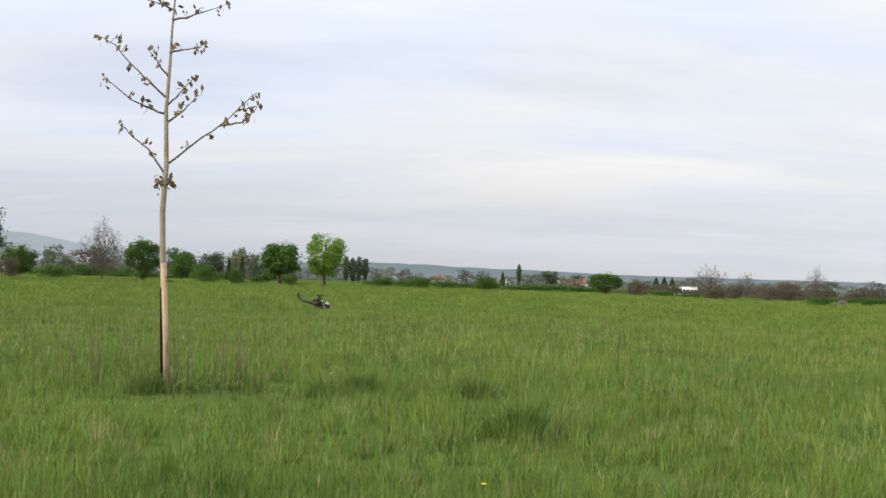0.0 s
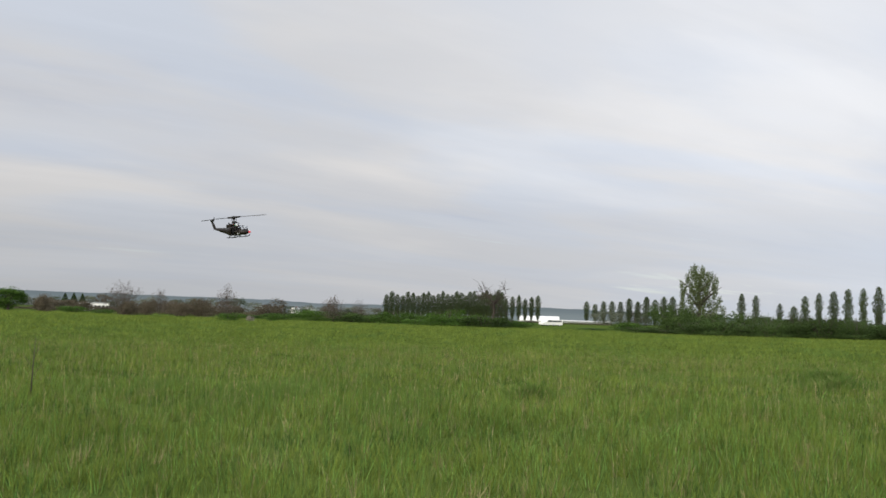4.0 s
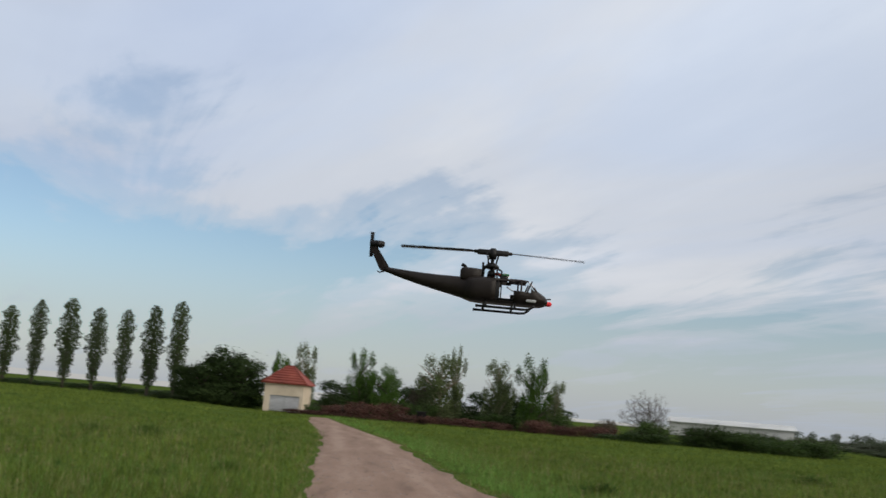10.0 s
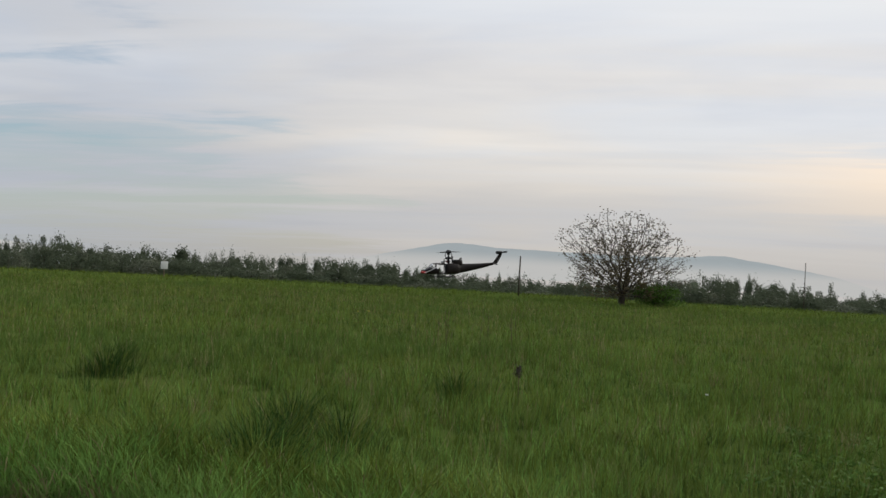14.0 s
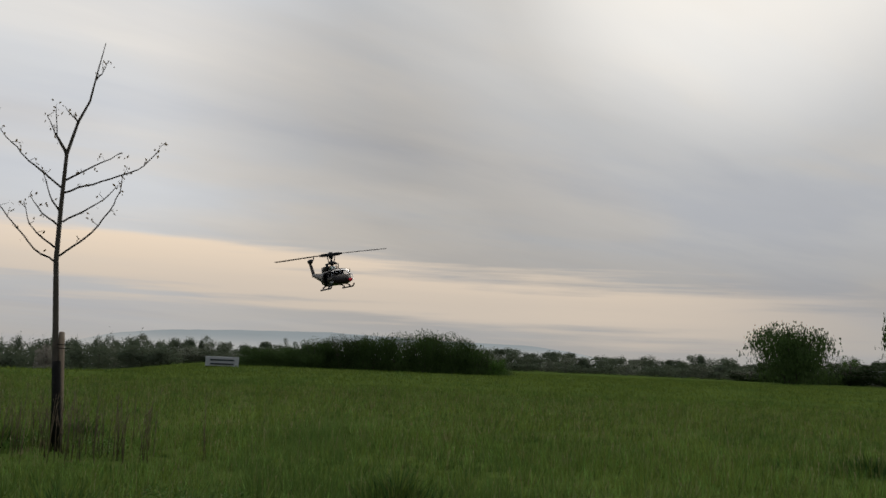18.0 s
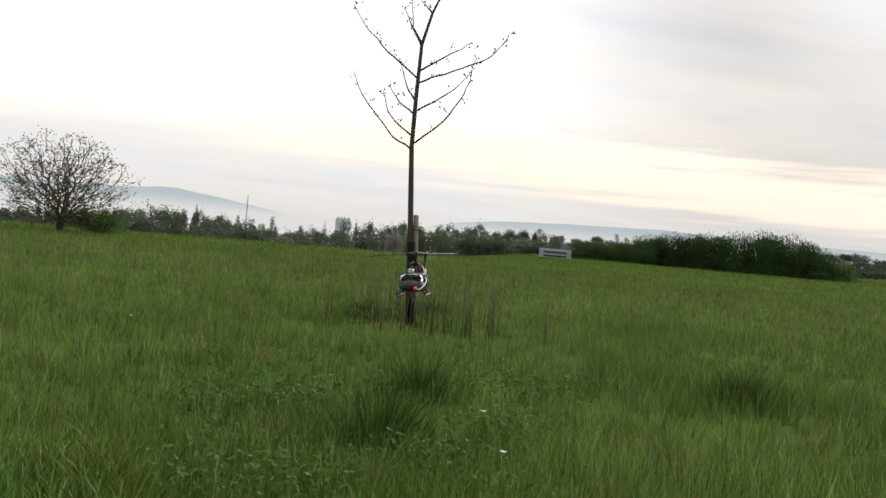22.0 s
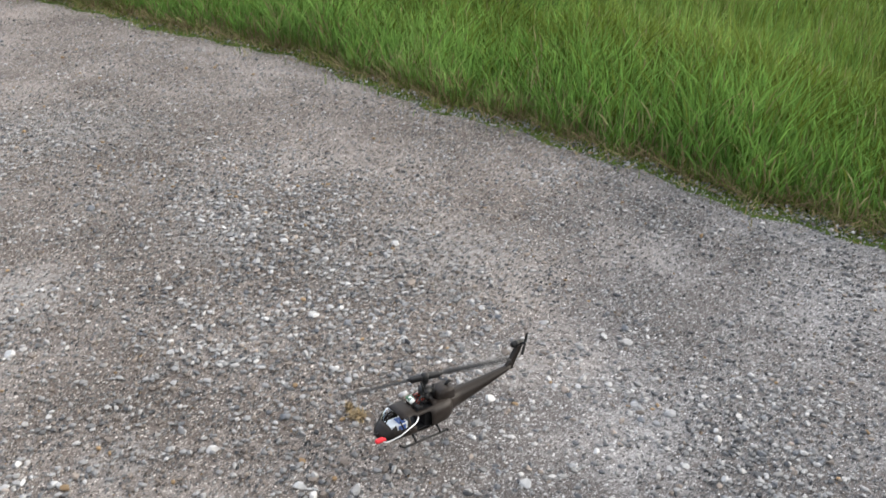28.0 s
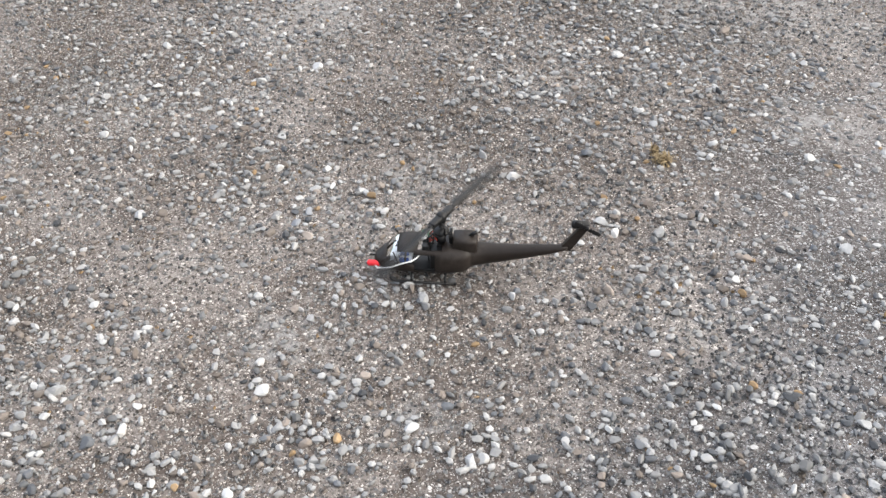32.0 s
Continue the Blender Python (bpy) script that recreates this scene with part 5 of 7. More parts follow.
SCATTERED = [
    ("oak", 25.44, 95, 8.4, 6.4),
    ("bare", 18.74, 110, 7.2, 5.2),
    ("round", 16.65, 118, 5.7, 3.9),
    ("round", 14.57, 140, 5.1, 3.5),
    ("bush", 13.35, 112, 3.1, 3.2),
    ("bush", 11.68, 105, 2.6, 2.0),
    ("oak", 9.19, 118, 5.8, 5.2),
    ("maple", 6.74, 108, 6.3, 4.1),
    ("bush", 21.10, 120, 2.5, 4.6),
    ("round", 22.83, 170, 5.3, 5.0),
    ("brown", 23.30, 115, 3.1, 1.9),
    ("wood", 21.41, 220, 5.9, 4.0),
    ("wood", 20.45, 220, 5.1, 4.5),
    ("wood", 13.01, 205, 6.0, 6.3),
    ("birch", 11.54, 195, 7.4, 3.7),
    ("conifer", 12.02, 160, 4.2, 1.3),
    ("conifer", 11.31, 160, 4.4, 1.3),
    ("wood", 10.62, 205, 6.4, 2.8),
    ("bush", 10.55, 116, 1.9, 2.5),
    ("bush", 8.68, 107, 2.2, 2.0),
    ("bush", 3.46, 135, 2.2, 3.9),
    ("bush", 2.09, 132, 2.1, 4.2),
    ("bush", 1.28, 130, 2.4, 2.9),
    ("bush", 0.02, 135, 1.9, 3.8),
    ("bush", -2.33, 150, 2.7, 5.4),
    ("bush", -4.10, 148, 1.6, 5.2),
    ("bush", -5.54, 150, 1.8, 5.2),
    ("bush", -7.14, 150, 1.8, 5.3),
    ("poplar", -4.33, 300, 7.4, 2.1),
    ("conifer", -3.41, 280, 4.8, 2.3),
    ("wood", -6.03, 255, 5.2, 6.2),
    ("brown", -7.90, 450, 7.0, 7.2),
    ("round", -9.13, 135, 3.5, 4.5),
    ("brown", -10.81, 135, 3.1, 3.1),
    ("conifer", -11.97, 225, 3.7, 3.0),
    ("conifer", -12.41, 225, 3.8, 2.9),
    ("conifer", -12.84, 225, 3.7, 2.6),
    ("bare", -14.85, 130, 4.6, 5.0),
    ("brown", -15.11, 128, 2.4, 3.5),
    ("brown", -16.15, 140, 2.9, 2.4),
    ("bare", -16.79, 150, 4.2, 3.2),
    ("brown", -17.84, 140, 3.0, 3.3),
    ("brown", -18.98, 140, 3.3, 3.7),
    ("bare", -20.34, 118, 4.4, 3.2),
    ("bush", -20.54, 112, 1.3, 3.3),
    ("blossom", -21.66, 118, 1.0, 1.3),
    ("bush", -22.79, 120, 1.3, 1.6),
    ("bush", -12.37, 140, 1.5, 4.6),
    ("bush", -13.85, 138, 1.1, 3.5),
    ("brown", -22.82, 170, 2.9, 6.2),
    ("bare", -26.31, 150, 4.1, 4.5),
    ("bare", -27.75, 160, 3.7, 3.3),
    ("hedge", -27.14, 150, 1.7, 7.3),
    ("bush", -33.15, 150, 3.2, 3.8),
    ("dead", -35.29, 140, 6.7, 7.4),
    ("hedge", -34.77, 138, 1.9, 7.5),
    ("weeping", -46.77, 150, 10.3, 8.6),
    ("hedge", -46.90, 140, 3.7, 7.2),
    ("hedge", -49.45, 135, 3.7, 6.2),
    ("hedge", -52.01, 130, 3.3, 6.7),
    ("hedge", -54.58, 130, 3.2, 6.0),
    ("hedge", -62.23, 130, 3.3, 8.2),
    ("brown", -62.06, 150, 5.2, 3.9),
    ("blossom", -67.54, 150, 4.9, 6.5),
    ("bush", -65.05, 130, 2.1, 5.2),
    ("bush", -68.70, 130, 2.3, 5.2),
    ("darkround", -100.81, 95, 4.0, 2.8),
    ("darkround", -102.74, 95, 5.6, 6.0),
    ("darkround", -102.42, 95, 5.5, 5.3),
    ("darkround", -100.45, 95, 3.9, 2.8),
    ("birch", -106.65, 100, 7.3, 2.4),
    ("round", -105.23, 120, 6.5, 2.2),
    ("aspen", -109.70, 95, 6.8, 2.8),
    ("aspen", -111.17, 92, 5.0, 3.7),
    ("birch", -114.25, 95, 7.0, 4.6),
    ("birch", -115.09, 96, 7.6, 1.9),
    ("birch", -117.50, 95, 6.8, 3.4),
    ("aspen", -119.40, 92, 7.0, 3.4),
    ("birch", -120.73, 95, 5.2, 2.5),
    ("brown", -112.96, 96, 4.1, 2.8),
    ("bare", -125.74, 100, 4.7, 5.5),
    ("hedge", -126.26, 90, 2.4, 4.6),
    ("hedge", -128.68, 90, 2.3, 5.7),
    ("hedge", -131.33, 90, 2.1, 5.7),
    ("hedge", -134.19, 95, 1.8, 4.9),
    ("brown", -123.66, 95, 2.1, 2.7),
    ("roundbare", -181.75, 53, 5.0, 7.3),
    ("bush", -183.75, 54, 1.45, 3.3),
    ("poplar", -168.08, 330, 5.7, 3.4),
    ("blossom", -199.79, 90, 2.8, 2.3),
    ("thicket", -210.9, 108, 2.2, 4.6),
    ("thicket", -212.7, 107, 2.5, 5.0),
    ("thicket", -214.1, 106, 3.4, 4.6),
    ("thicket", -215.5, 105, 3.8, 5.0),
    ("thicket", -217.0, 105, 4.0, 5.0),
    ("thicket", -218.6, 104, 4.3, 5.2),
    ("thicket", -220.2, 103, 4.6, 5.2),
    ("thicket", -221.6, 103, 4.4, 4.6),
    ("thicket", -222.9, 104, 3.3, 4.2),
    ("bush", -223.8, 105, 2.2, 3.6),
    ("thicket", -239.95, 143, 8.7, 12.6),
    ("bush", -242.72, 172, 5.5, 4.8),
    ("thicket", -246.62, 166, 14.0, 13.8),
    ("bush", -244.17, 195, 3.0, 9.0),
]


def all_trees():
    for i, (yaw, elev) in enumerate(POPLARS):
        d = row_distance(yaw)
        h = 1.6 + d * math.tan(radians(elev))
        plant("poplar", yaw, d, h, 2.4 + 0.35 * math.sin(i * 2.1), i)
    # the row goes on, shorter and closer set, into the distance
    for i in range(11):
        yaw = -45.4 + 0.47 * i
        d = min(row_distance(yaw), 520)
        plant("poplar", yaw, d, 1.6 + d * math.tan(radians(1.42 - 0.05 * i + 0.12 * math.sin(i * 2.7))), 3.6, i + 3)
    for i in range(6):
        plant("poplar", -37.95 + 0.36 * i, 330, 1.6 + 330 * math.tan(radians(1.28 - 0.1 * (i % 3))), 2.6, i + 1)
    for i in range(26):
        plant("poplar", -35.9 + 0.21 * i * (1 + 0.01 * i), 300, 9.0 + 0.7 * math.sin(i * 1.9) - 0.06 * i, 2.7, i + 2)
    for i in range(4):
        plant("poplar", 5.5 - 0.36 * i, 210, 6.2 - 0.3 * (i % 2), 2.2, i + 5)
    for i, (kind, yaw, d, h, w) in enumerate(SCATTERED):
        plant(kind, yaw, d, h, w, i)
    # hedges: from and to heading, distance, height, width of a bush, kind
    rng = random.Random(5)
    k = 0
    for y0, y1, d, h, w, kind in ((33, 25, 128, 2.6, 6, "bush"), (24, 11, 190, 2.4, 7, "bush"), (5, -9, 175, 1.35, 6, "bush"), (-10, -23, 180, 2.2, 7, "brown"), (-22, -37, 155, 1.8, 6, "bush"),
                                  (-31, -36.5, 140, 2.0, 5, "bush"), (-41, -46, 150, 1.6, 6, "bush"), (-36.5, -42.5, 300, 0.75, 8, "brown"), (-43.5, -63, 131, 3.4, 6, "hedge"), (-45, -64, 126, 2.5, 5, "hedge"), (-63, -101, 0, 1.7, 5, "hedge"),
                                  (-64, -80, 0, 1.2, 6, "darkround"), (-99.5, -104.5, 95, 3.2, 5, "darkround"), (-106.8, -124, 91, 1.5, 4.0, "redhedge"), (-106.8, -122, 96, 2.8, 5, "hedge"), (-107, -121, 101, 3.6, 5, "darkround"), (-124, -137, 90, 2.0, 5, "hedge"), (-210.5, -224.5, 108, 2.0, 4.4, "thicket"), (-238, -250, 165, 3.6, 8, "darkround")):
        yaw = y0
        while yaw > y1:
            dd = d or row_distance(max(-99, yaw)) + 3
            ends = min(1, 0.45 + abs(yaw - y0) / 2, 0.45 + abs(yaw - y1) / 2)
            plant(kind, yaw, dd + rng.uniform(-3, 3), h * rng.uniform(0.55, 1.3) * ends, w * rng.uniform(0.8, 1.3), k)
            yaw -= math.degrees(w / dd) * rng.uniform(0.5, 0.85)
            k += 1
    # the distant wood below the brow, tops by heading
    tops = [(-214, 0.4), (-212.4, 0.45), (-210, 0.5), (-207.6, 0.6), (-205.5, 0.3), (-203.8, 0.6), (-200, 0.4), (-197, 0.1), (-194.4, -0.2), (-192.5, -0.25), (-189.2, 0.1), (-187, 0.22), (-183, -0.2), (-178, -0.45),
            (-175.4, -0.33), (-173, -0.38), (-170.7, -0.2), (-166, 0.12), (-162.7, 0.05), (-160, -0.05), (-157.6, 0.15), (-154.7, 0.02), (-151, 0.42), (-146.7, -0.05), (-143.4, 0.2), (-141, 0.45), (-138.6, 0.39), (-132, 0.1)]
    wy, wt = zip(*tops)
    far_ones = []
    for near, far, drop, w0, w1, single in ((255, 300, -0.05, 3.6, 6.0, False), (215, 245, 0.10, 3.0, 5.2, True), (200, 212, 0.30, 4.5, 8.0, False), (170, 185, 0.56, 6.0, 9.0, False)):
        yaw = -132.5
        while yaw > -214:
            d = rng.uniform(near, far)
            top = float(np.interp(yaw, wy, wt)) - drop + rng.uniform(-0.30, 0.26)
            p = toward(yaw, 0, d)
            z = fall(p.x, p.y)
            slim = rng.random() < 0.22
            row = (yaw, d, 1.6 - z + d * math.tan(radians(top + (0.16 if slim else 0))), rng.uniform(w0, w1) * (0.45 if slim else 1), k, z)
            if single:
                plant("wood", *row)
            else:
                far_ones.append(row)
            yaw -= rng.uniform(0.55, 1.2) if single else rng.uniform(0.42, 0.85)
            k += 1
    for y0, y1, near, far, top, w0, w1, single in ((-222, -248, 195, 235, 0.66, 4.2, 6.5, True), (-222, -248, 185, 200, 0.42, 4.0, 6.0, False), (-222, -248, 170, 180, 0.05, 4.0, 6.0, False), (27, -48, 330, 400, 0.42, 7, 11, False), (27, 8.5, 195, 230, 1.12, 6, 9, False)):
        yaw = y0
        while yaw > y1:
            d = rng.uniform(near, far)
            if -41.5 < yaw < -36.5:
                yaw -= 0.5
                continue
            row = (yaw, d, 1.6 + d * math.tan(radians(top + rng.uniform(-0.25, 0.22))), rng.uniform(w0, w1), k)
            if single:
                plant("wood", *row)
            else:
                far_ones.append((*row, fall(*toward(yaw, 0, d)[:2])))
            yaw -= math.degrees(w0 / d) * rng.uniform(0.5, 0.9)
            k += 1
    joined_wood(far_ones)


def joined_wood(rows):
    """The farther ranks of the wood, whose trees run together."""
    gen = np.random.default_rng(41)
    vs, slots, trunks = [], [], Geo()
    for yaw, d, h, w, seed, z in rows:
        p = toward(yaw, 0, d)
        blobs = [((0, 0, 0.5), (0.30, 0.30, 0.48)), ((0.05, 0.02, 0.15), (0.40, 0.40, 0.2))]
        for _ in range(7):
            a, q, hgt = gen.uniform(0, 6.28), gen.uniform(0.12, 0.22), gen.uniform(0.3, 0.86)
            e = 0.36 * math.sqrt(max(0.05, 1 - ((hgt - 0.42) / 0.5) ** 2))
            blobs.append(((math.cos(a) * e, math.sin(a) * e, hgt), (q, q, q * 0.8)))
        c, face = crown_points(1200, blobs, gen, 0.5)
        v, _, _ = leaf_quads(c, 1.0, gen, 0.0, face)
        centre = np.repeat(c, 4, 0)
        v = (centre + (v - centre) * [0.038, 0.038, 0.030]) * [w, w, h] + [p.x, p.y, z]
        vs.append(v)
        # mostly leaves with painted haze; toward the village the greyer kind and some brown
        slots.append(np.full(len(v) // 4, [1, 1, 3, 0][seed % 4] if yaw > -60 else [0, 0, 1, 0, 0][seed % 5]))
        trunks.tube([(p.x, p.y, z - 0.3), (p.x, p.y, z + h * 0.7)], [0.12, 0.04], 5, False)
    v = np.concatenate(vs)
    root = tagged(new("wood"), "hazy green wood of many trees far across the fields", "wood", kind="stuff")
    ob = part("crowns", array_mesh("crowns", v, np.arange(len(v)), np.full(len(v) // 4, 4), [M_LEAF_FAR, M_LEAF_HAZED, M_LEAF, M_TWIG_BROWN], np.concatenate(slots)), M_LEAF_FAR, root)
    tagged(ob, "crowns that run together", kind="stuff")
    tagged(part("trunks", trunks, M_BARK, root), "thin dark trunks", kind="stuff")


def young_tree(name, label, yaw, dist, px, trunk, radii, branches, bark, leaf_mat, leaf_size, leaves, seed, lean=0.0, z0=0.0):
    """A planted young tree: trunk and shoots drawn in a plane across the line of sight, with some depth."""
    rng = np.random.default_rng(seed)
    root = tagged(new(name), label, "tree", "young trees")
    root.matrix_basis = pose(*toward(yaw, 0, dist), 0, 0, yaw)
    foot = trunk[0]

    def at(p, depth=0.0):
        u, w, c, s = (p[0] - foot[0]) * px, (foot[1] - p[1]) * px, math.cos(radians(lean)), math.sin(radians(lean))
        return Vector((u * c - w * s, depth, u * s + w * c + z0))
    g = Geo().tube([at(p, 0.03 * math.sin(i)) for i, p in enumerate(trunk)], radii, 9)
    part("trunk", g, bark, root)
    for b in branches:
        slope = rng.uniform(-0.45, 0.45)
        pts = [at(p, slope * abs(p[0] - b[0][0]) * px + 0.03 * math.sin(b[0][1])) for p in b]
        fine, n = [], len(pts)
        for i in range(n - 1):
            for k in range(3):
                fine.append(pts[i].lerp(pts[i + 1], k / 3) + Vector(rng.normal(size=3)) * 0.008 * (k > 0))
        fine.append(pts[-1])
        g = Geo().tube(fine, [0.016 - 0.0115 * i / (len(fine) - 1) for i in range(len(fine))], 6)
        tips = [fine[-1]]
        for i in range(2, len(fine), 2):
            d = Vector((rng.uniform(-1, 1), rng.uniform(-1, 1), rng.uniform(0.2, 1))).normalized() * rng.uniform(0.06, 0.14)
            g.tube([fine[i], fine[i] + d * 0.6, fine[i] + d], [0.005, 0.004, 0.003], 4)
            tips.append(fine[i] + d)
        branch = part("branch", g, M_BARK_SHOOT if bark is M_BARK_PALE else bark, root)
        c = np.array([tuple(t) for t in tips for _ in range(leaves)])
        c = c + rng.normal(size=c.shape) * 0.035 - [0, 0, 0.03]
        v, k, s = leaf_quads(c, leaf_size, rng, 1.4)
        part("leaves", array_mesh("leaves", v, k, s, leaf_mat), leaf_mat, branch)
    return root


def stake(root, x, y, r, height, mat, label, lean=0.0):
    g = Geo().tube([(x, y, -0.1), (x + lean * 0.5, y, height * 0.5), (x + lean, y, height - 0.015), (x + lean, y, height)], [r, r, r, r * 0.8], 12)
    s = part("stake", g, mat, root, label)
    g = Geo()
    for z in (height * 0.86, height * 0.89):
        g.tube([(0.02 + (x + lean) / 2 + math.cos(a) * (abs(x) / 2 + r + 0.02), y / 2 + math.sin(a) * (abs(y) / 2 + r + 0.02), z) for a in np.linspace(0, 2 * math.pi, 17)], 0.006, 5)
    part("tie", g, M_GUARD, root, "dark strap")
    return s


def young_trees():
    t1 = young_tree("young_tree", "planted young tree with opening leaves and a pale wooden stake", 15.5, 14.60, 0.00791,
                    [(299, 697), (294, 560), (290, 460), (289, 380), (295, 300), (294, 200), (300, 120), (303, 60), (308, 0), (314, -60)],
                    [0.05, 0.045, 0.042, 0.04, 0.035, 0.028, 0.022, 0.016, 0.012, 0.005],
                    [[(292, 312), (265, 270), (240, 250), (220, 230)], [(298, 295), (345, 255), (385, 225), (412, 200), (445, 165)], [(385, 225), (415, 220), (435, 215), (450, 190)],
                     [(293, 207), (260, 198), (235, 188), (190, 153)], [(293, 177), (265, 148), (240, 125), (207, 85), (185, 73)], [(296, 222), (325, 200), (345, 178)],
                     [(297, 190), (315, 170), (340, 140)], [(299, 100), (322, 92), (352, 85)], [(303, 42), (340, 30), (382, 15)], [(298, 142), (282, 122), (265, 100)],
                     [(304, 22), (288, 15), (265, 10)], [(291, 335), (283, 330), (276, 328)], [(290, 338), (300, 330), (308, 327)], [(309, 0), (325, -20), (345, -35)], [(310, -8), (290, -28), (280, -45)]],
                    M_BARK_PALE, M_BUD, 0.049, 4, 21, 1.7, -0.045)
    stake(t1, 0.0, -0.073, 0.041, 1.75, M_STAKE, "pale debarked wooden stake", -0.11)
    g = Geo().tube([(-0.058, 0.02, 0.0), (-0.097, 0.02, 0.78), (-0.122, 0.02, 1.41)], [0.032, 0.031, 0.028], 10)
    part("guard", g, M_GUARD, t1, "black trunk guard")
    t2 = young_tree("young_tree", "nearly bare young tree with black trunk guard and weathered stake", -201.77, 15.9, 0.00839,
                    [(143, 688), (140, 520), (138, 410), (137, 350), (143, 250), (150, 160), (168, 100), (187, 60), (200, 0), (212, -50)],
                    [0.056, 0.047, 0.042, 0.038, 0.033, 0.027, 0.021, 0.016, 0.011, 0.005],
                    [[(142, 342), (195, 300), (225, 260), (242, 225), (250, 188)], [(135, 353), (100, 330), (70, 292), (45, 258), (32, 235), (23, 207)], [(146, 282), (180, 262), (215, 238), (245, 205)],
                     [(134, 327), (112, 310), (92, 288), (82, 248)], [(137, 287), (112, 268), (92, 238)], [(147, 230), (180, 217), (225, 203), (272, 185), (298, 160), (317, 135)],
                     [(145, 222), (95, 180), (75, 162), (50, 135), (22, 92)], [(149, 207), (185, 185), (215, 168), (243, 150)], [(140, 262), (124, 235), (110, 190)],
                     [(150, 165), (133, 130), (130, 75)], [(152, 158), (128, 118), (115, 88)], [(168, 100), (160, 92), (152, 85)], [(196, 20), (206, 8), (214, -12)]],
                    M_BARK, M_BUD, 0.026, 3, 22, 3.0, -0.06)
    stake(t2, 0.065, 0.056, 0.042, 1.72, M_STAKE_OLD, "weathered wooden stake", -0.10)
    g = Geo().tube([(0, 0, -0.02), (-0.033, 0, 0.65), (-0.08, 0, 1.29)], [0.079, 0.068, 0.062], 12)
    part("guard", g, M_GUARD, t2, "black trunk guard")


def weeds():
    """Dry stalks, docks, saplings and flowers standing in the grass."""
    rng = np.random.default_rng(8)
    for yaw, d, count, spread, tall in ((15.6, 14.4, 30, 0.55, 0.90), (11.8, 14.6, 9, 0.3, 0.8), (-201.0, 15.6, 34, 0.6, 0.9), (-199.4, 16.2, 16, 0.5, 0.7), (-203.9, 15.2, 40, 0.6, 0.85), (-174.0, 19.5, 10, 0.5, 0.7)):
        p = toward(yaw, 0, d)
        g = Geo()
        for _ in range(count):
            x, y = rng.normal(size=2) * spread
            h = tall * rng.uniform(0.55, 1.1)
            lx, ly = rng.normal(size=2) * 0.06
            g.tube([(x, y, -0.05), (x + lx * 0.4, y + ly * 0.4, h * 0.5), (x + lx, y + ly, h)], [0.0068, 0.0055, 0.0035], 4)
            for _ in range(4):
                s = rng.uniform(0.5, 1.0)
                a = rng.uniform(0, 6.28)
                q = Vector((x + lx * s, y + ly * s, h * s))
                g.tube([q, q + Vector((math.cos(a) * 0.05, math.sin(a) * 0.05, 0.06))], [0.0035, 0.0025], 3)
        ob = new("dry_weeds", g.mesh("dry_weeds", M_STALK))
        ob.matrix_basis = pose(p.x, p.y, 0)
        tagged(ob, "clump of dry brown weed stalks in the grass", "weeds", kind="stuff")
    # a thin sapling
    root = tagged(new("sapling"), "thin bare sapling standing in the grass", "sapling")
    p = toward(-9.5, 0, 18.5)
    root.matrix_basis = pose(p.x, p.y, 0)
    part("stem", Geo().tube([(0, 0, -0.05), (0.01, 0, 0.5), (0.03, 0, 1.02)], [0.012, 0.009, 0.004], 6), M_BARK, root)
    for z, a, l in ((0.35, 0.3, 0.25), (0.5, 2.8, 0.22), (0.62, 0.9, 0.3), (0.75, 3.6, 0.16)):
        part("twig", Geo().tube([(0.01, 0, z), (0.01 + math.cos(a) * l * 0.5, math.sin(a) * l * 0.5, z + l * 0.6), (0.01 + math.cos(a) * l * 0.7, math.sin(a) * l * 0.7, z + l * 1.1)], [0.005, 0.004, 0.002], 4), M_BARK, root)
    # docks with a dark seed head
    for x, y, h in ((0.74, -12.0, 0.35),):
        root = tagged(new("dock_plant"), "dock with a dark brown seed head among grass", "plant", "docks")
        root.matrix_basis = pose(x, y, 0)
        part("stem", Geo().tube([(0, 0, -0.05), (0.01, 0, h)], 0.006, 5), M_STALK, root)
        c = rng.normal(size=(80, 3)) * [0.026, 0.026, 0.036] + [0.01, 0, h]
        v, k, s = leaf_quads(c, 0.02, rng)
        tagged(part("seed_head", array_mesh("seed_head", v, k, s, M_BARK), M_BARK, root), "dark seed head", kind="stuff")
    # white and yellow flowers
    for x, y, z, mat, text in [(-1.42, -11.8, 0.24, M_PETAL, "white"), (*toward(-209.2, 0, 6.1)[:2], 0.20, M_PETAL, "white"), (*toward(-207.5, 0, 7.3)[:2], 0.22, M_PETAL, "white"), (*toward(-38, 0, 6.2)[:2], 0.2, M_YELLOW, "yellow"), (*toward(7.6, 0, 6.3)[:2], 0.18, M_YELLOW, "yellow"),
                               (*toward(-1.5, 0, 7.2)[:2], 0.2, M_YELLOW, "yellow"), (*toward(6.7, 0, 13)[:2], 0.4, M_PETAL, "white"), (*toward(-5.2, 0, 16)[:2], 0.4, M_YELLOW, "yellow"), (*toward(-167, 0, 21)[:2], 0.5, M_YELLOW, "yellow"), (*toward(-167.6, 0, 21.3)[:2], 0.5, M_YELLOW, "yellow")]:
        root = tagged(new("flower"), "small " + text + " meadow flower among grass blades", "flower", "meadow flowers")
        root.matrix_basis = pose(x, y, 0)
        part("stem", Geo().tube([(0, 0, -0.04), (0.004, 0.004, z)], 0.002, 5), M_GRASS_DARK, root)
        g = Geo()
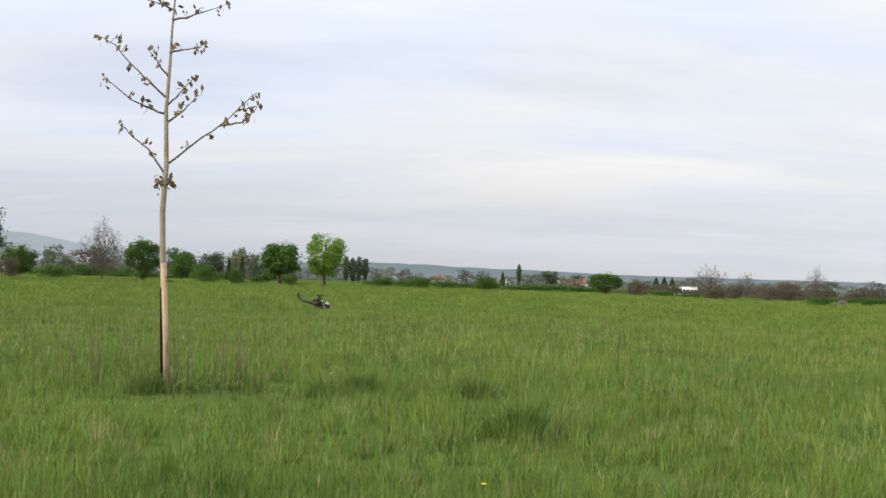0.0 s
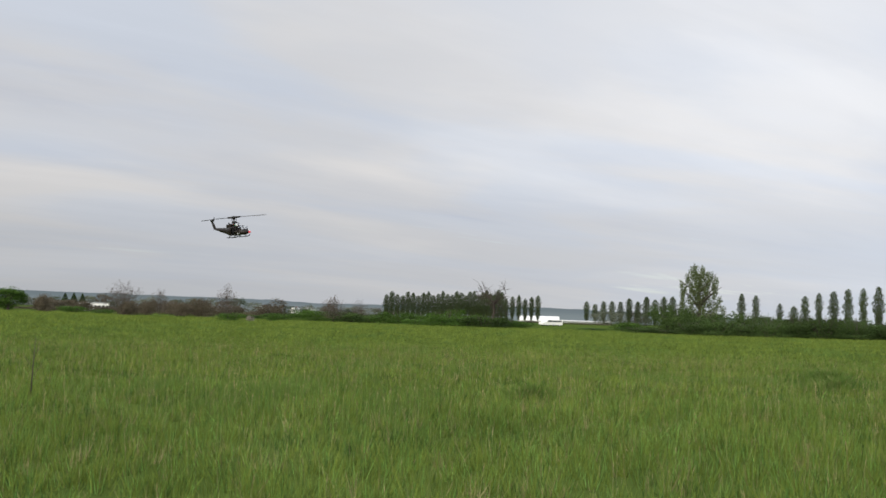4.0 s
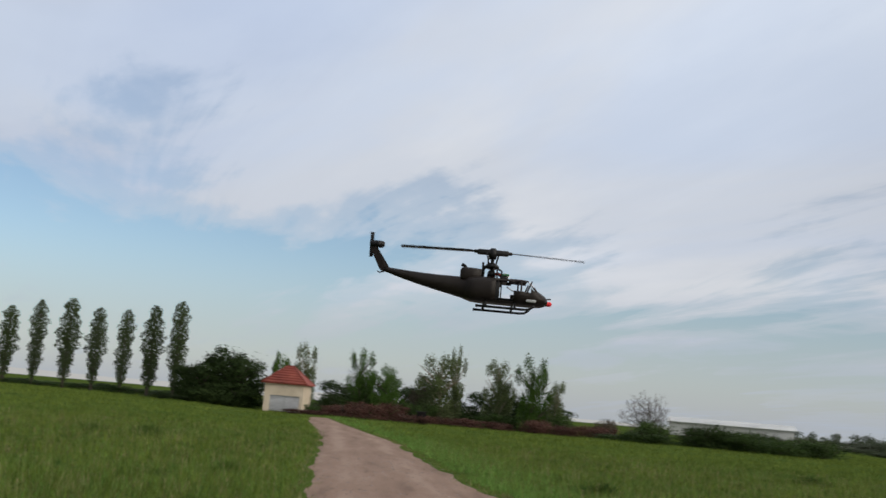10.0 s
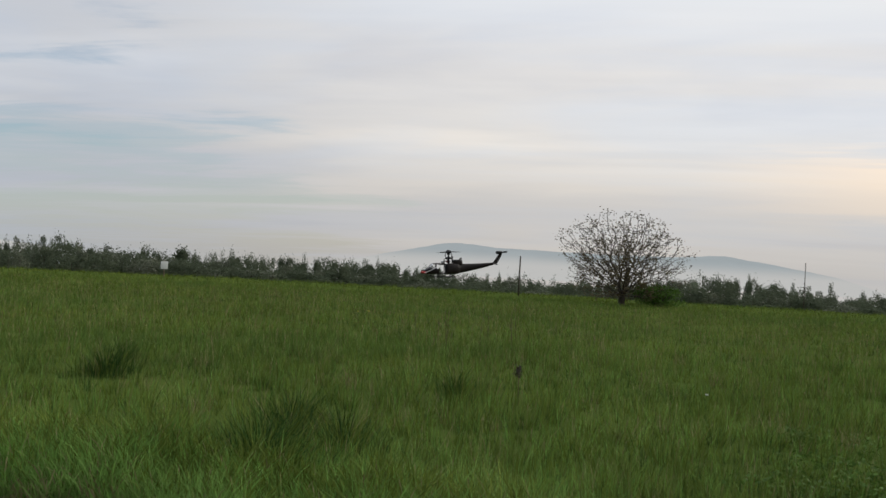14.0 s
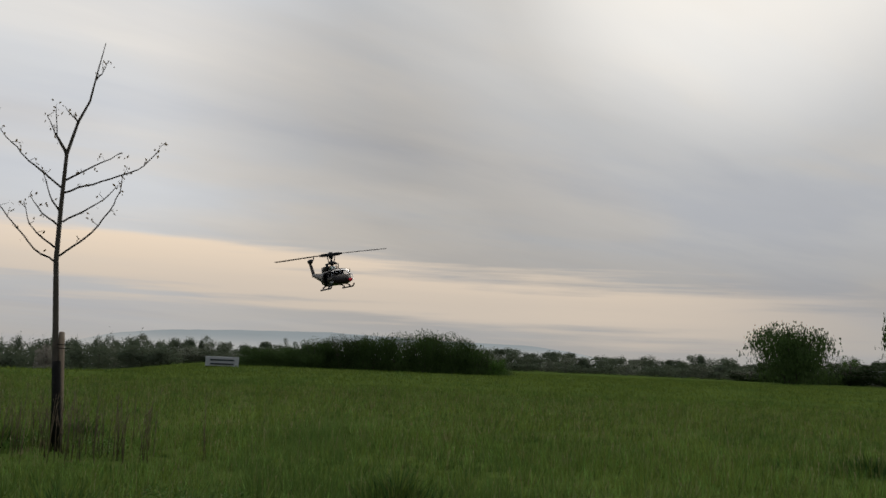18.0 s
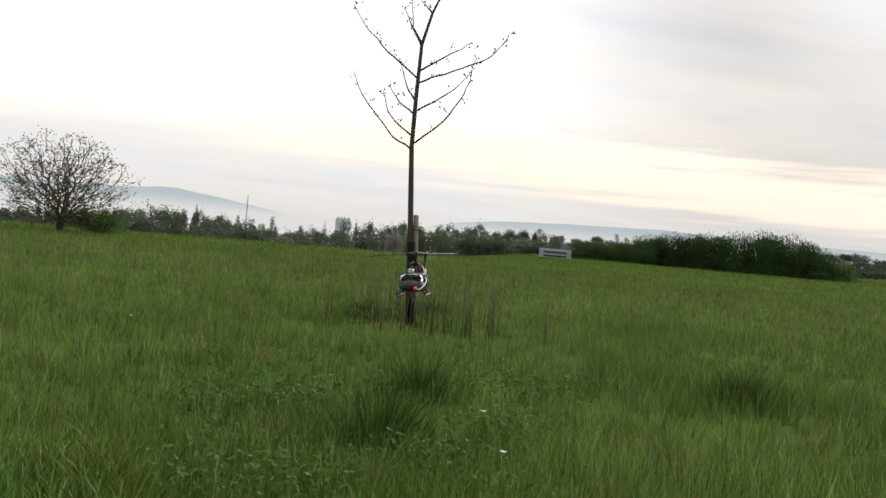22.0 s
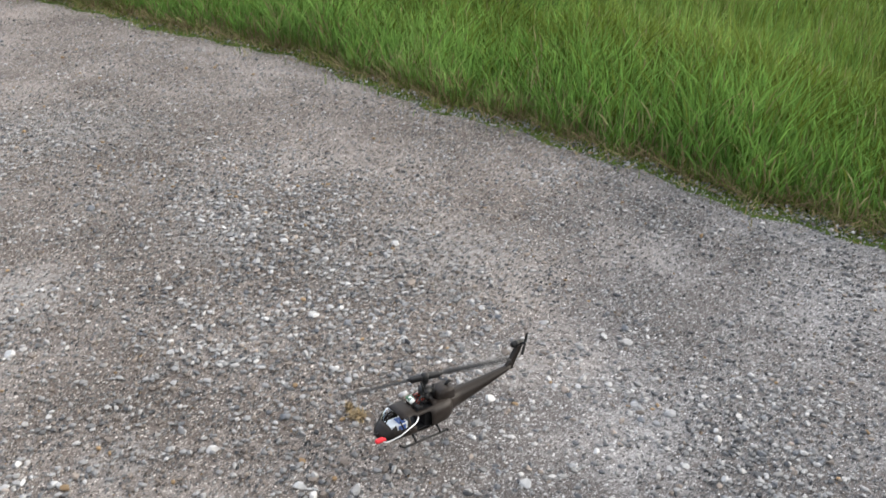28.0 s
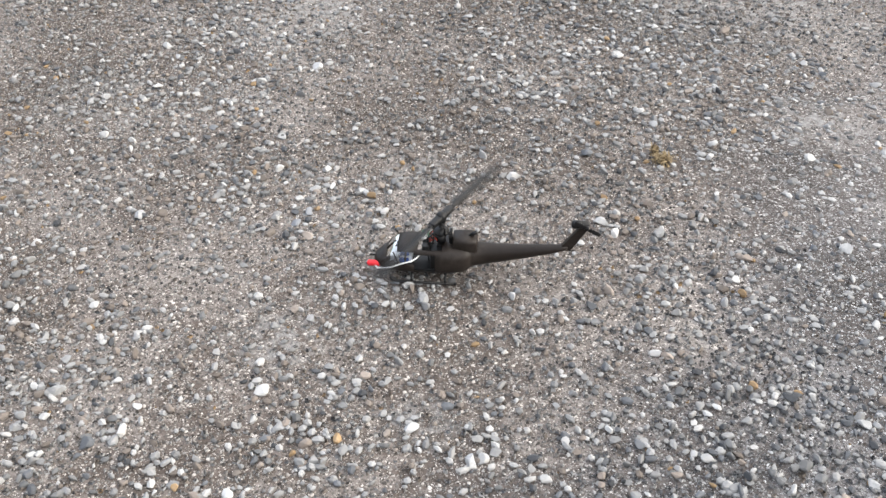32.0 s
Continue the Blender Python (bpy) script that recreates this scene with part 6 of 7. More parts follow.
        for k in range(9):
            a = 2 * math.pi * k / 9
            c, s = math.cos(a), math.sin(a)
            g.add([(0.004 * c, 0.004 * s, z), (0.016 * c - 0.005 * s, 0.016 * s + 0.005 * c, z + 0.006), (0.026 * c, 0.026 * s, z + 0.009), (0.016 * c + 0.005 * s, 0.016 * s - 0.005 * c, z + 0.006)], [(0, 1, 2, 3)])
        part("petals", g, mat, root)


# ---- distance ----
def ridge(name, label, dist, mat, crest, base=-40, rough=0.03):
    """A far range of hills under a crest of headings and elevations in degrees."""
    v, f, n = [], [], 220
    ys, es = (np.array(c[::-1], float) for c in zip(*crest))
    lo, hi = ys[0], ys[-1]
    for i in range(n + 1):
        yaw = lo + (hi - lo) * i / n
        e = sum(float(np.interp(yaw + o, ys, es)) for o in (-0.6, -0.2, 0.2, 0.6)) / 4
        e += rough * (noise.noise((yaw * 0.8, 0, 0)) + 0.6 * noise.noise((yaw * 2.3, 4, 0)))
        p, back = toward(yaw, 0, dist), toward(yaw, 0, dist + 300)
        top = 1.6 + dist * math.tan(radians(e))
        v += [(p.x, p.y, base), (p.x, p.y, base + (top - base) * 0.6), (back.x, back.y, top)]
    for i in range(n):
        for k in range(2):
            a = 3 * i + k
            f.append((a, a + 3, a + 4, a + 1))
    return tagged(new(name, Geo().add(v, f).mesh(name, mat)), label, "hills", kind="structure")


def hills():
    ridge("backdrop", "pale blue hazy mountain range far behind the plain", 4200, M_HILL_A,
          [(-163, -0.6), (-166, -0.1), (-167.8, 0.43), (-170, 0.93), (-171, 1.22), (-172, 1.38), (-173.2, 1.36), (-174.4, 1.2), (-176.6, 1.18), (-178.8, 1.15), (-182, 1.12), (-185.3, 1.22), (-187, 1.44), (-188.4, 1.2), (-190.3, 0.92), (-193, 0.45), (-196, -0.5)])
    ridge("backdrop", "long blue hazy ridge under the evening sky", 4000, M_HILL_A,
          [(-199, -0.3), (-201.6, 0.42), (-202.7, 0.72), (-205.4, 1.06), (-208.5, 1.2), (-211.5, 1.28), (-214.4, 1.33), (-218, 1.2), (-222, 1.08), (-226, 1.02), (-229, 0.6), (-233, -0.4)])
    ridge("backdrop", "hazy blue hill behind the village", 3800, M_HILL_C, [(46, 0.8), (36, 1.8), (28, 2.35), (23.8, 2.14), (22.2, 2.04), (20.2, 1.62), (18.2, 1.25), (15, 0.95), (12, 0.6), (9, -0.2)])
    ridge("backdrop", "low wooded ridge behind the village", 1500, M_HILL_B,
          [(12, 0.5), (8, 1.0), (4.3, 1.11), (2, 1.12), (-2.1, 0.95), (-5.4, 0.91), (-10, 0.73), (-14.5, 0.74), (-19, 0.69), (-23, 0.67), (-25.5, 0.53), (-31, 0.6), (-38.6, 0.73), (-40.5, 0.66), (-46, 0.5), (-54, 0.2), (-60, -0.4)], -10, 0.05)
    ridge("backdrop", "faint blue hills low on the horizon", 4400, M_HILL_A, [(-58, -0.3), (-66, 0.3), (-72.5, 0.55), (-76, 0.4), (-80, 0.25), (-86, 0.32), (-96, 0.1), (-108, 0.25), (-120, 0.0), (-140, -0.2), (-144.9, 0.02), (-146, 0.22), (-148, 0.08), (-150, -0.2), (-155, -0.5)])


# ---- buildings ----
def hut():
    root = tagged(new("hut"), "cream plastered hut with red tiled hip roof and steel gate", "hut")
    yaw, d = -105.75, 92.0
    p = toward(yaw, 0, d)
    root.matrix_basis = pose(p.x, p.y, 0, 0, 0, yaw - 14)
    w, l, h = 1.75, 1.5, 2.55
    front = Geo().add([(-w, 0, -0.1), (-1.2, 0, -0.1), (-1.2, 0, 1.45), (1.45, 0, 1.45), (1.45, 0, -0.1), (w, 0, -0.1), (w, 0, h), (-w, 0, h)], [])
    front.v = [(x, -l + y, z) for y in (0, 0.2) for x, _, z in front.v]
    ring = [(0, 1, 2, 7), (7, 2, 3, 6), (3, 4, 5, 6)]
    front.f = ring + [tuple(i + 8 for i in reversed(q)) for q in ring] + [(i, i + 8, (i + 1) % 8 + 8, (i + 1) % 8) for i in range(8)]
    front.s = [0] * len(front.f)
    part("wall", front, M_PLASTER, root, smooth=False)
    for a, b in (((-w, -l + 0.203, -0.1), (-w + 0.2, l, h)), ((w - 0.2, -l + 0.203, -0.1), (w, l, h)), ((-w + 0.203, l - 0.2, -0.1), (w - 0.203, l, h))):
        part("wall", Geo().box(a, b), M_PLASTER, root, smooth=False)
    e, top = 0.28, 4.1
    g = Geo()
    g.add([(-w - e, -l - e, h), (w + e, -l - e, h), (w + e, l + e, h), (-w - e, l + e, h), (-0.3, 0, top), (0.3, 0, top),
           (-w - e, -l - e, h - 0.1), (w + e, -l - e, h - 0.1), (w + e, l + e, h - 0.1), (-w - e, l + e, h - 0.1)],
          [(0, 1, 5, 4), (1, 2, 5), (2, 3, 4, 5), (3, 0, 4), (6, 7, 1, 0), (7, 8, 2, 1), (8, 9, 3, 2), (9, 6, 0, 3), (9, 8, 7, 6)])
    roof = part("roof", g, M_TILE, root, smooth=False)
    g = Geo()
    for a, b in (((-w - e, -l - e, h), (-0.3, 0, top)), ((w + e, -l - e, h), (0.3, 0, top)), ((w + e, l + e, h), (0.3, 0, top)), ((-w - e, l + e, h), (-0.3, 0, top)), ((-0.3, 0, top), (0.3, 0, top))):
        g.tube([a, b], 0.07, 6)
    part("ridge_tiles", g, M_TILE, roof)
    for r in range(7):
        s = r / 7
        y, z = -l - e + (l + e) * s, h + (top - h) * s
        half = (w + e) * (1 - s) + 0.3 * s
        part("tile_course", Geo().tube([(-half, y, z + 0.03), (half, y, z + 0.03)], 0.045, 6), M_TILE, roof)
    for x0, x1 in ((-1.18, 0.10), (0.14, 1.43)):
        g = Geo().box((x0, -l + 0.04, 0.05), (x1, -l + 0.08, 0.12)).box((x0, -l + 0.04, 1.34), (x1, -l + 0.08, 1.42))
        for k in range(9):
            x = x0 + (x1 - x0) * k / 8
            g.tube([(x, -l + 0.05, 0.05), (x, -l + 0.05, 1.42)], 0.028, 5)
        gate = part("gate_leaf", g, M_STEEL, root, "pale steel bar gate")
        part("sheet", Geo().box((x0 + 0.02, -l + 0.09, 0.12), (x1 - 0.02, -l + 0.1, 1.34)), M_CREAM, gate, smooth=False)


def house(yaw, d, w, h, turn, label, mat=None):
    root = tagged(new("house"), label, "house", "village houses")
    p = toward(yaw, 0, d)
    root.matrix_basis = pose(p.x, p.y, 0, 0, 0, yaw + turn)
    l, top, base = w * 0.8, h + w * 0.42, fall(p.x, p.y) - 0.3
    g = Geo().add([(-w / 2, -l, base), (w / 2, -l, base), (w / 2, l, base), (-w / 2, l, base), (-w / 2, -l, h), (w / 2, -l, h), (w / 2, l, h), (-w / 2, l, h), (0, -l, top), (0, l, top)],
                  [(0, 1, 5, 8, 4), (1, 2, 6, 5), (2, 3, 7, 9, 6), (3, 0, 4, 7)])
    part("wall", g, M_WHITE, root, smooth=False)
    e = 0.3
    g = Geo()
    for s in (-1, 1):
        a, b = (s * (w / 2 + e), h - e * 0.84), (0, top)
        g.add([(a[0], -l - e, a[1]), (a[0], l + e, a[1]), (0, l + e, top), (0, -l - e, top), (a[0], -l - e, a[1] + 0.25), (a[0], l + e, a[1] + 0.25), (0, l + e, top + 0.25), (0, -l - e, top + 0.25)],
              [(0, 1, 2, 3), (7, 6, 5, 4), (0, 4, 5, 1), (3, 2, 6, 7), (0, 3, 7, 4), (1, 5, 6, 2)])
    roof = part("roof", g, mat or M_TILE, root, smooth=False)
    part("chimney", Geo().box((w * 0.15, -0.4, top - w * 0.25), (w * 0.15 + 0.7, 0.4, top + 0.7)), M_TILE, roof, smooth=False)
    for x in (-w * 0.22, w * 0.22):
        for z in (h * 0.35, h * 0.8):
            win = part("window", Geo().box((x - 0.5, -l - 0.05, z - 0.6), (x + 0.5, -l + 0.02, z + 0.6)), M_WHITE, root, smooth=False)
            part("pane", Geo().box((x - 0.42, -l - 0.07, z - 0.52), (x + 0.42, -l - 0.045, z + 0.52)), M_WINDOW, win, smooth=False)


def block(name, label, cat, yaw0, yaw1, d, z0, z1, depth, mat, roof_mat, windows=0, gable=0.0, bands=1):
    """A long low building seen from its side, with a window band or rows of windows."""
    root = tagged(new(name), label, cat)
    a, b = toward(yaw0, 0, d), toward(yaw1, 0, d)
    mid, w = (a + b) / 2, (b - a).length
    root.matrix_basis = pose(mid.x, mid.y, 0, 0, 0, (yaw0 + yaw1) / 2)
    part("wall", Geo().box((-w / 2, 0, z0), (w / 2, depth, z1)), mat, root, smooth=False)
    g = Geo()
    o = 0.02 * w if gable else 0.004 * w
    n = 6
    lower = [(-o + (depth + 2 * o) * i / n, z1 + 0.01 + gable * math.sin(math.pi * i / n)) for i in range(n + 1)]
    ring = lower + [(y, z + 0.15) for y, z in reversed(lower)]
    m = len(ring)
    g.add([(-w / 2 - o, y, z) for y, z in ring] + [(w / 2 + o, y, z) for y, z in ring],
          [tuple(range(m)), tuple(reversed(range(m, 2 * m)))] + [(i, i + m, (i + 1) % m + m, (i + 1) % m) for i in range(m)])
    part("roof", g, roof_mat, root, smooth=False)
    for j in range(bands):
        zc = z0 + (z1 - z0) * (j + (0.62 if bands == 1 else 0.55)) / bands
        hh = (z1 - z0) / bands * 0.2
        for i in range(windows):
            x = -w / 2 + w * (i + 0.5) / windows
            part("window", Geo().box((x - w / windows * 0.36, -0.05, zc - hh), (x + w / windows * 0.36, 0.03, zc + hh)), M_WINDOW, root, smooth=False)
    return root


def car(yaw, d, label):
    root = tagged(new("van"), label, "van")
    p = toward(yaw, 0, d)
    root.matrix_basis = pose(p.x, p.y, fall(p.x, p.y) - 0.1, 0, 0, yaw + 40)
    prof = [(-2.4, 0.3), (-2.4, 0.75), (-1.9, 0.85), (-1.3, 1.3), (2.3, 1.36), (2.4, 1.2), (2.4, 0.3)]
    n = len(prof)
    g = Geo().add([(x, -0.9, z) for x, z in prof] + [(x, 0.9, z) for x, z in prof], [tuple(range(n)), tuple(reversed(range(n, 2 * n)))] + [(i, i + n, (i + 1) % n + n, (i + 1) % n) for i in range(n)])
    part("body", g, M_WHITE, root, smooth=False)
    for x0, x1 in ((-1.5, -0.3), (-0.1, 1.0), (1.2, 2.1)):
        part("window", Geo().box((x0, -0.93, 0.88), (x1, -0.9, 1.2)), M_WINDOW, root, smooth=False)
    for x in (-1.5, 1.5):
        for y in (-0.85, 0.65):
            wheel = part("wheel", Geo().tube([(x, y, 0.33), (x, y + 0.2, 0.33)], 0.33, 14), M_BLACK, root)
            part("rim", Geo().tube([(x, y - 0.01, 0.33), (x, y + 0.21, 0.33)], 0.2, 10), M_ALLOY, wheel)


def post(yaw, d, height, r, label, name="post"):
    root = tagged(new(name), label, "post")
    p = toward(yaw, 0, d)
    root.matrix_basis = pose(p.x, p.y, fall(p.x, p.y), 0, 0, yaw)
    part("pole", Geo().tube([(0, 0, -0.1), (0, 0, height * 0.5), (0.01, 0, height)], [r, r * 0.9, r * 0.75], 8), M_BARK, root)
    part("cap", Geo().tube([(0.01, 0, height), (0.01, 0, height + 0.03)], [r, r * 0.6], 8), M_BARK, root)


def trailer_feet():
    """Grey skirt panels and legs under the site trailer."""
    root = bpy.data.objects["trailer"]
    part("skirt", Geo().box((-1.5, 0.05, -0.3), (1.5, 2.3, -0.003)), M_GUARD, root, "dark skirt panel", smooth=False)


def sign():
    root = tagged(new("sign_board"), "small pale board on a post in the meadow", "sign")
    p = toward(-156.12, 0, 60)
    z = fall(p.x, p.y)
    root.matrix_basis = pose(p.x, p.y, z, 0, 0, -156)
    part("post", Geo().tube([(0, 0, -0.1), (0, 0, 0.95 - z)], 0.03, 8), M_STAKE_OLD, root)
    part("board", rounded_box((-0.2, -0.05, 0.45 - z), (0.2, -0.03, 0.9 - z), 0.008), M_WHITE, root, "pale weathered board")


def buildings():
    hut()
    house(-3.5, 420, 4.4, 1.9, 10, "white gabled village house with a brown roof", M_ROOF_BROWN)
    house(-6.75, 400, 5.0, 1.7, -25, "white house with a wide brown roof behind hedges", M_ROOF_BROWN)
    house(-7.5, 420, 6.5, 1.2, 70, "low house with a brown tiled roof", M_ROOF_BROWN)
    house(0.2, 520, 5.0, 2.0, 60, "small house with a brown roof among trees", M_ROOF_BROWN)
    house(-22.4, 1400, 8, 3.2, 20, "pale house in the far village", M_ROOF_GREY)
    house(-24.3, 1400, 9, 2.8, -30, "pale house in the far village", M_ROOF_GREY)
    house(-25.1, 1380, 8, 2.6, 60, "pale house in the far village", M_ROOF_GREY)
    block("warehouse", "long pale warehouse with a rounded white roof", "warehouse", -127.0, -133.5, 210, -0.5, 2.5, 20, M_SHEET, M_SHEET, 0, 1.0)
    block("greenhouse", "low white greenhouse roofs beyond the poplars", "greenhouse", -36.9, -39.15, 420, -1, 0.5, 24, M_WHITE, M_WHITE, 0, 1.9)
    block("greenhouse", "long low pale greenhouse behind the poplars", "greenhouse", -39.3, -42.0, 425, -1, 0.6, 20, M_ROOF_GREY, M_SHEET, 0, 0.4)
    block("long_shed", "low white shed behind the hedge", "shed", -12.6, -14.2, 190, -0.2, 1.75, 6, M_WHITE, M_ROOF_GREY, 8)
    car(-38.65, 205, "white van parked at the edge of the field")
    block("trailer", "white site trailer with a dark window band", "trailer", -207.94, -209.75, 100, 0.0, 0.74, 2.4, M_ROOF_GREY, M_ROOF_GREY, 1, 0, 2)
    block("apartment_tower", "pale apartment block far off in the haze", "building", -196.15, -196.98, 900, -38, 7.0, 10, M_CREAM, M_ROOF_GREY)
    root = bpy.data.objects["apartment_tower"]
    for x in (-4.6, -1.6, 1.4, 4.4):
        part("stair_head", Geo().box((x - 0.9, 1, 7.16), (x + 0.9, 8, 8.7)), M_CREAM, root, smooth=False)
    block("flat_building", "grey flat-roofed building behind bushes", "building", -243.4, -245.2, 190, -0.2, 2.5, 10, M_STEEL, M_ROOF_GREY, 6)
    trailer_feet()
    p = toward(-113.29, 0, 88)
    root = tagged(new("service_box"), "dark green service box beside the field track", "box")
    root.matrix_basis = pose(p.x, p.y, 0, 0, 0, -113)
    part("housing", rounded_box((-0.42, -0.25, -0.05), (0.42, 0.25, 1.0), 0.03), M_GUARD, root)
    part("lid", rounded_box((-0.46, -0.29, 1.003), (0.46, 0.29, 1.07), 0.02), M_BLACK, root)
    post(-175.97, 60, 2.3, 0.05, "weathered wooden post standing in the grass")
    post(-191.4, 70, 3.2, 0.03, "thin bare pole standing in the meadow")
    sign()


# ---- an airliner climbing out, far behind the field ----
def airliner():
    root = tagged(new("airliner"), "grey twin-engined airliner climbing far behind the poplars", "airplane")
    body = [(31, 0.3), (30, 1.2), (27.5, 2.2), (23, 2.8), (-12, 2.8), (-22, 2.0), (-29, 0.8), (-31, 0.3)]
    part("fuselage", Geo().tube([(x, 0, 0.8 if x < -25 else 0) for x, r in body], [r for x, r in body], 16), M_JET, root)
    for s in (-1, 1):
        def plate(pts, t):
            n = len(pts)
            g = Geo().add([(x, y, z + t) for x, y, z in pts] + [(x, y, z - t) for x, y, z in pts], [])
            g.f = [tuple(range(n)), tuple(reversed(range(n, 2 * n)))] + [(i, i + n, (i + 1) % n + n, (i + 1) % n) for i in range(n)]
            g.s = [0] * len(g.f)
            return g
        wing = part("wing", plate([(7, s * 2, -1.4), (-3, s * 29, 1.6), (-5.5, s * 29.5, 1.6), (-3.5, s * 10, -0.6), (-5, s * 2, -1.4)], 0.25), M_JET, root, smooth=False)
        engine = part("engine", Geo().tube([(7.5, s * 9.5, -3.0), (7.0, s * 9.5, -3.0), (3, s * 9.5, -3.0), (0.5, s * 9.5, -2.8)], [1.3, 1.6, 1.6, 0.9], 14), M_JET, wing)
        part("stabiliser", plate([(-23, s * 1, 1.2), (-28, s * 10, 1.8), (-30, s * 10, 1.8), (-28.5, s * 1, 1.2)], 0.15), M_JET, root, smooth=False)
    fin = Geo().add([(x, y, z) for y in (0.2, -0.2) for x, z in ((-20, 2.2), (-28, 10.5), (-31, 10.5), (-28.5, 1.6))], [(0, 1, 2, 3), (7, 6, 5, 4), (0, 4, 5, 1), (1, 5, 6, 2), (2, 6, 7, 3), (3, 7, 4, 0)])
    part("tail_fin", fin, M_JET, root, smooth=False)
    return root


# ---- the model helicopter ----
def loft(stations, ring, power):
    v, f = [], []
    for i, (x, z0, z1, hw) in enumerate(stations):
        p = power[i] if hasattr(power, "__len__") else power
        for k in range(ring):
            a = 2 * math.pi * k / ring
            c, s = math.cos(a), math.sin(a)
            y = hw * math.copysign(abs(c) ** (2 / p), c)
            z = (z0 + z1) / 2 + (z1 - z0) / 2 * math.copysign(abs(s) ** (2 / p), s)
            v.append((x, y, z))
    for i in range(len(stations) - 1):
        for k in range(ring):
            f.append((i * ring + k, i * ring + (k + 1) % ring, (i + 1) * ring + (k + 1) % ring, (i + 1) * ring + k))
    return v, f


def helicopter():
    """A scale model helicopter; its origin is the rotor head, x forward, z up. Returns the thing, the main rotor and the tail rotor."""
    root = tagged(new("model_helicopter"), "olive drab radio-controlled scale model helicopter with skids and red tape", "helicopter")
    st = [(0.168, -0.136, -0.131, 0.004), (0.165, -0.142, -0.124, 0.015), (0.158, -0.146, -0.118, 0.026), (0.148, -0.149, -0.112, 0.035), (0.135, -0.150, -0.105, 0.042),
          (0.124, -0.150, -0.091, 0.046), (0.114, -0.150, -0.080, 0.048), (0.107, -0.150, -0.0775, 0.049), (0.088, -0.150, -0.076, 0.051), (0.083, -0.150, -0.076, 0.051), (0.064, -0.150, -0.076, 0.052),
          (0.056, -0.150, -0.076, 0.052), (0.028, -0.150, -0.076, 0.052), (0.012, -0.150, -0.076, 0.052), (-0.004, -0.150, -0.076, 0.052), (-0.022, -0.150, -0.077, 0.051), (-0.040, -0.149, -0.078, 0.049),
          (-0.055, -0.148, -0.079, 0.046), (-0.066, -0.145, -0.080, 0.041), (-0.073, -0.143, -0.081, 0.032), (-0.079, -0.141, -0.081, 0.0265), (-0.12, -0.132, -0.081, 0.0225), (-0.16, -0.1235, -0.081, 0.0195),
          (-0.21, -0.112, -0.0795, 0.0160), (-0.26, -0.099, -0.0765, 0.0125), (-0.30, -0.087, -0.0735, 0.0098), (-0.314, -0.082, -0.0725, 0.007)]
    pw = [2.0, 2.0, 2.1, 2.2, 2.4] + [3.2] * 12 + [3.0, 2.8, 2.6, 2.4] + [2.2] * 6
    ring = 32
    v, f = loft(st, ring, pw)
    keep, glass = [], []
    for q in f:
        x, y, z = (sum(v[i][k] for i in q) / 4 for k in range(3))
        shield = 0.107 < x < 0.135 and z > -0.105 + max(0, 0.118 - x) * 0.9 and abs(y) > 0.003
        side = 0.088 < x < 0.114 and -0.118 < z < -0.083 and abs(y) > 0.04
        rear_side = 0.064 < x < 0.083 and -0.118 < z < -0.083 and abs(y) > 0.04
        door = 0.012 < x < 0.064 and -0.144 < z < -0.086 and abs(y) > 0.04
        hatch = -0.004 < x < 0.056 and z > -0.084 and abs(y) < 0.034
        if shield or side or rear_side:
            glass.append(q)
        elif not (door or hatch):
            keep.append(q)
    n = len(st)
    keep += [tuple(reversed(range(ring))), tuple((n - 1) * ring + k for k in range(ring))]
    hull = part("fuselage", Geo().add(v, keep), M_OLIVE, root)
    sol = hull.modifiers.new("shell", "SOLIDIFY")
    sol.thickness, sol.offset = 0.0016, -1
    middle = [(q, [sum(v[i][k] for i in q) / 4 for k in range(3)]) for q in glass]
    for s in (-1, 1):
        pane = [q for q, c in middle if c[0] > 0.107 and c[2] > -0.106 and c[1] * s > 0]
        part("windscreen_pane", Geo().add(v, pane), M_GLASS, hull, "clear plastic pane").visible_shadow = False
    for y in (-0.047, 0.047):
        part("door_post", Geo().tube([(0.116, y * 0.97, -0.082), (0.102, y * 1.05, -0.118)], 0.0022, 6), M_OLIVE, hull)
    part("windscreen_bar", Geo().tube([(0.136, 0, -0.105), (0.124, 0, -0.0905), (0.113, 0, -0.079)], 0.0022, 6), M_OLIVE, hull)
    part("nose_probe", Geo().tube([(0.163, 0.006, -0.124), (0.180, 0.006, -0.122)], 0.0022, 8), M_BLACK, hull)
    # engine cowl, exhaust and intake on the roof
    cv, cf = loft([(-0.030, -0.088, -0.058, 0.022), (-0.032, -0.088, -0.0535, 0.027), (-0.060, -0.090, -0.052, 0.029), (-0.086, -0.092, -0.053, 0.028), (-0.091, -0.092, -0.058, 0.023)], 24, 5.0)
    cowl = part("engine_cowl", Geo().add(cv, cf + [tuple(reversed(range(24))), tuple(96 + k for k in range(24))]), M_OLIVE, root)
    part("exhaust", Geo().tube([(-0.070, 0, -0.058), (-0.080, 0, -0.047), (-0.089, 0, -0.043)], [0.005, 0.005, 0.0055], 12), M_BLACK, cowl, "dark exhaust pipe")
    # tail fin
    fin = [(-0.268, -0.0755), (-0.306, -0.086), (-0.322, -0.0835), (-0.329, -0.077), (-0.362, -0.016), (-0.342, -0.012), (-0.298, -0.074)]
    g, m = Geo(), len(fin)
    for s in (-1, 1):
        g.v += [(x, s * (0.0055 if i not in (3, 4) else 0.0025), z) for i, (x, z) in enumerate(fin)]
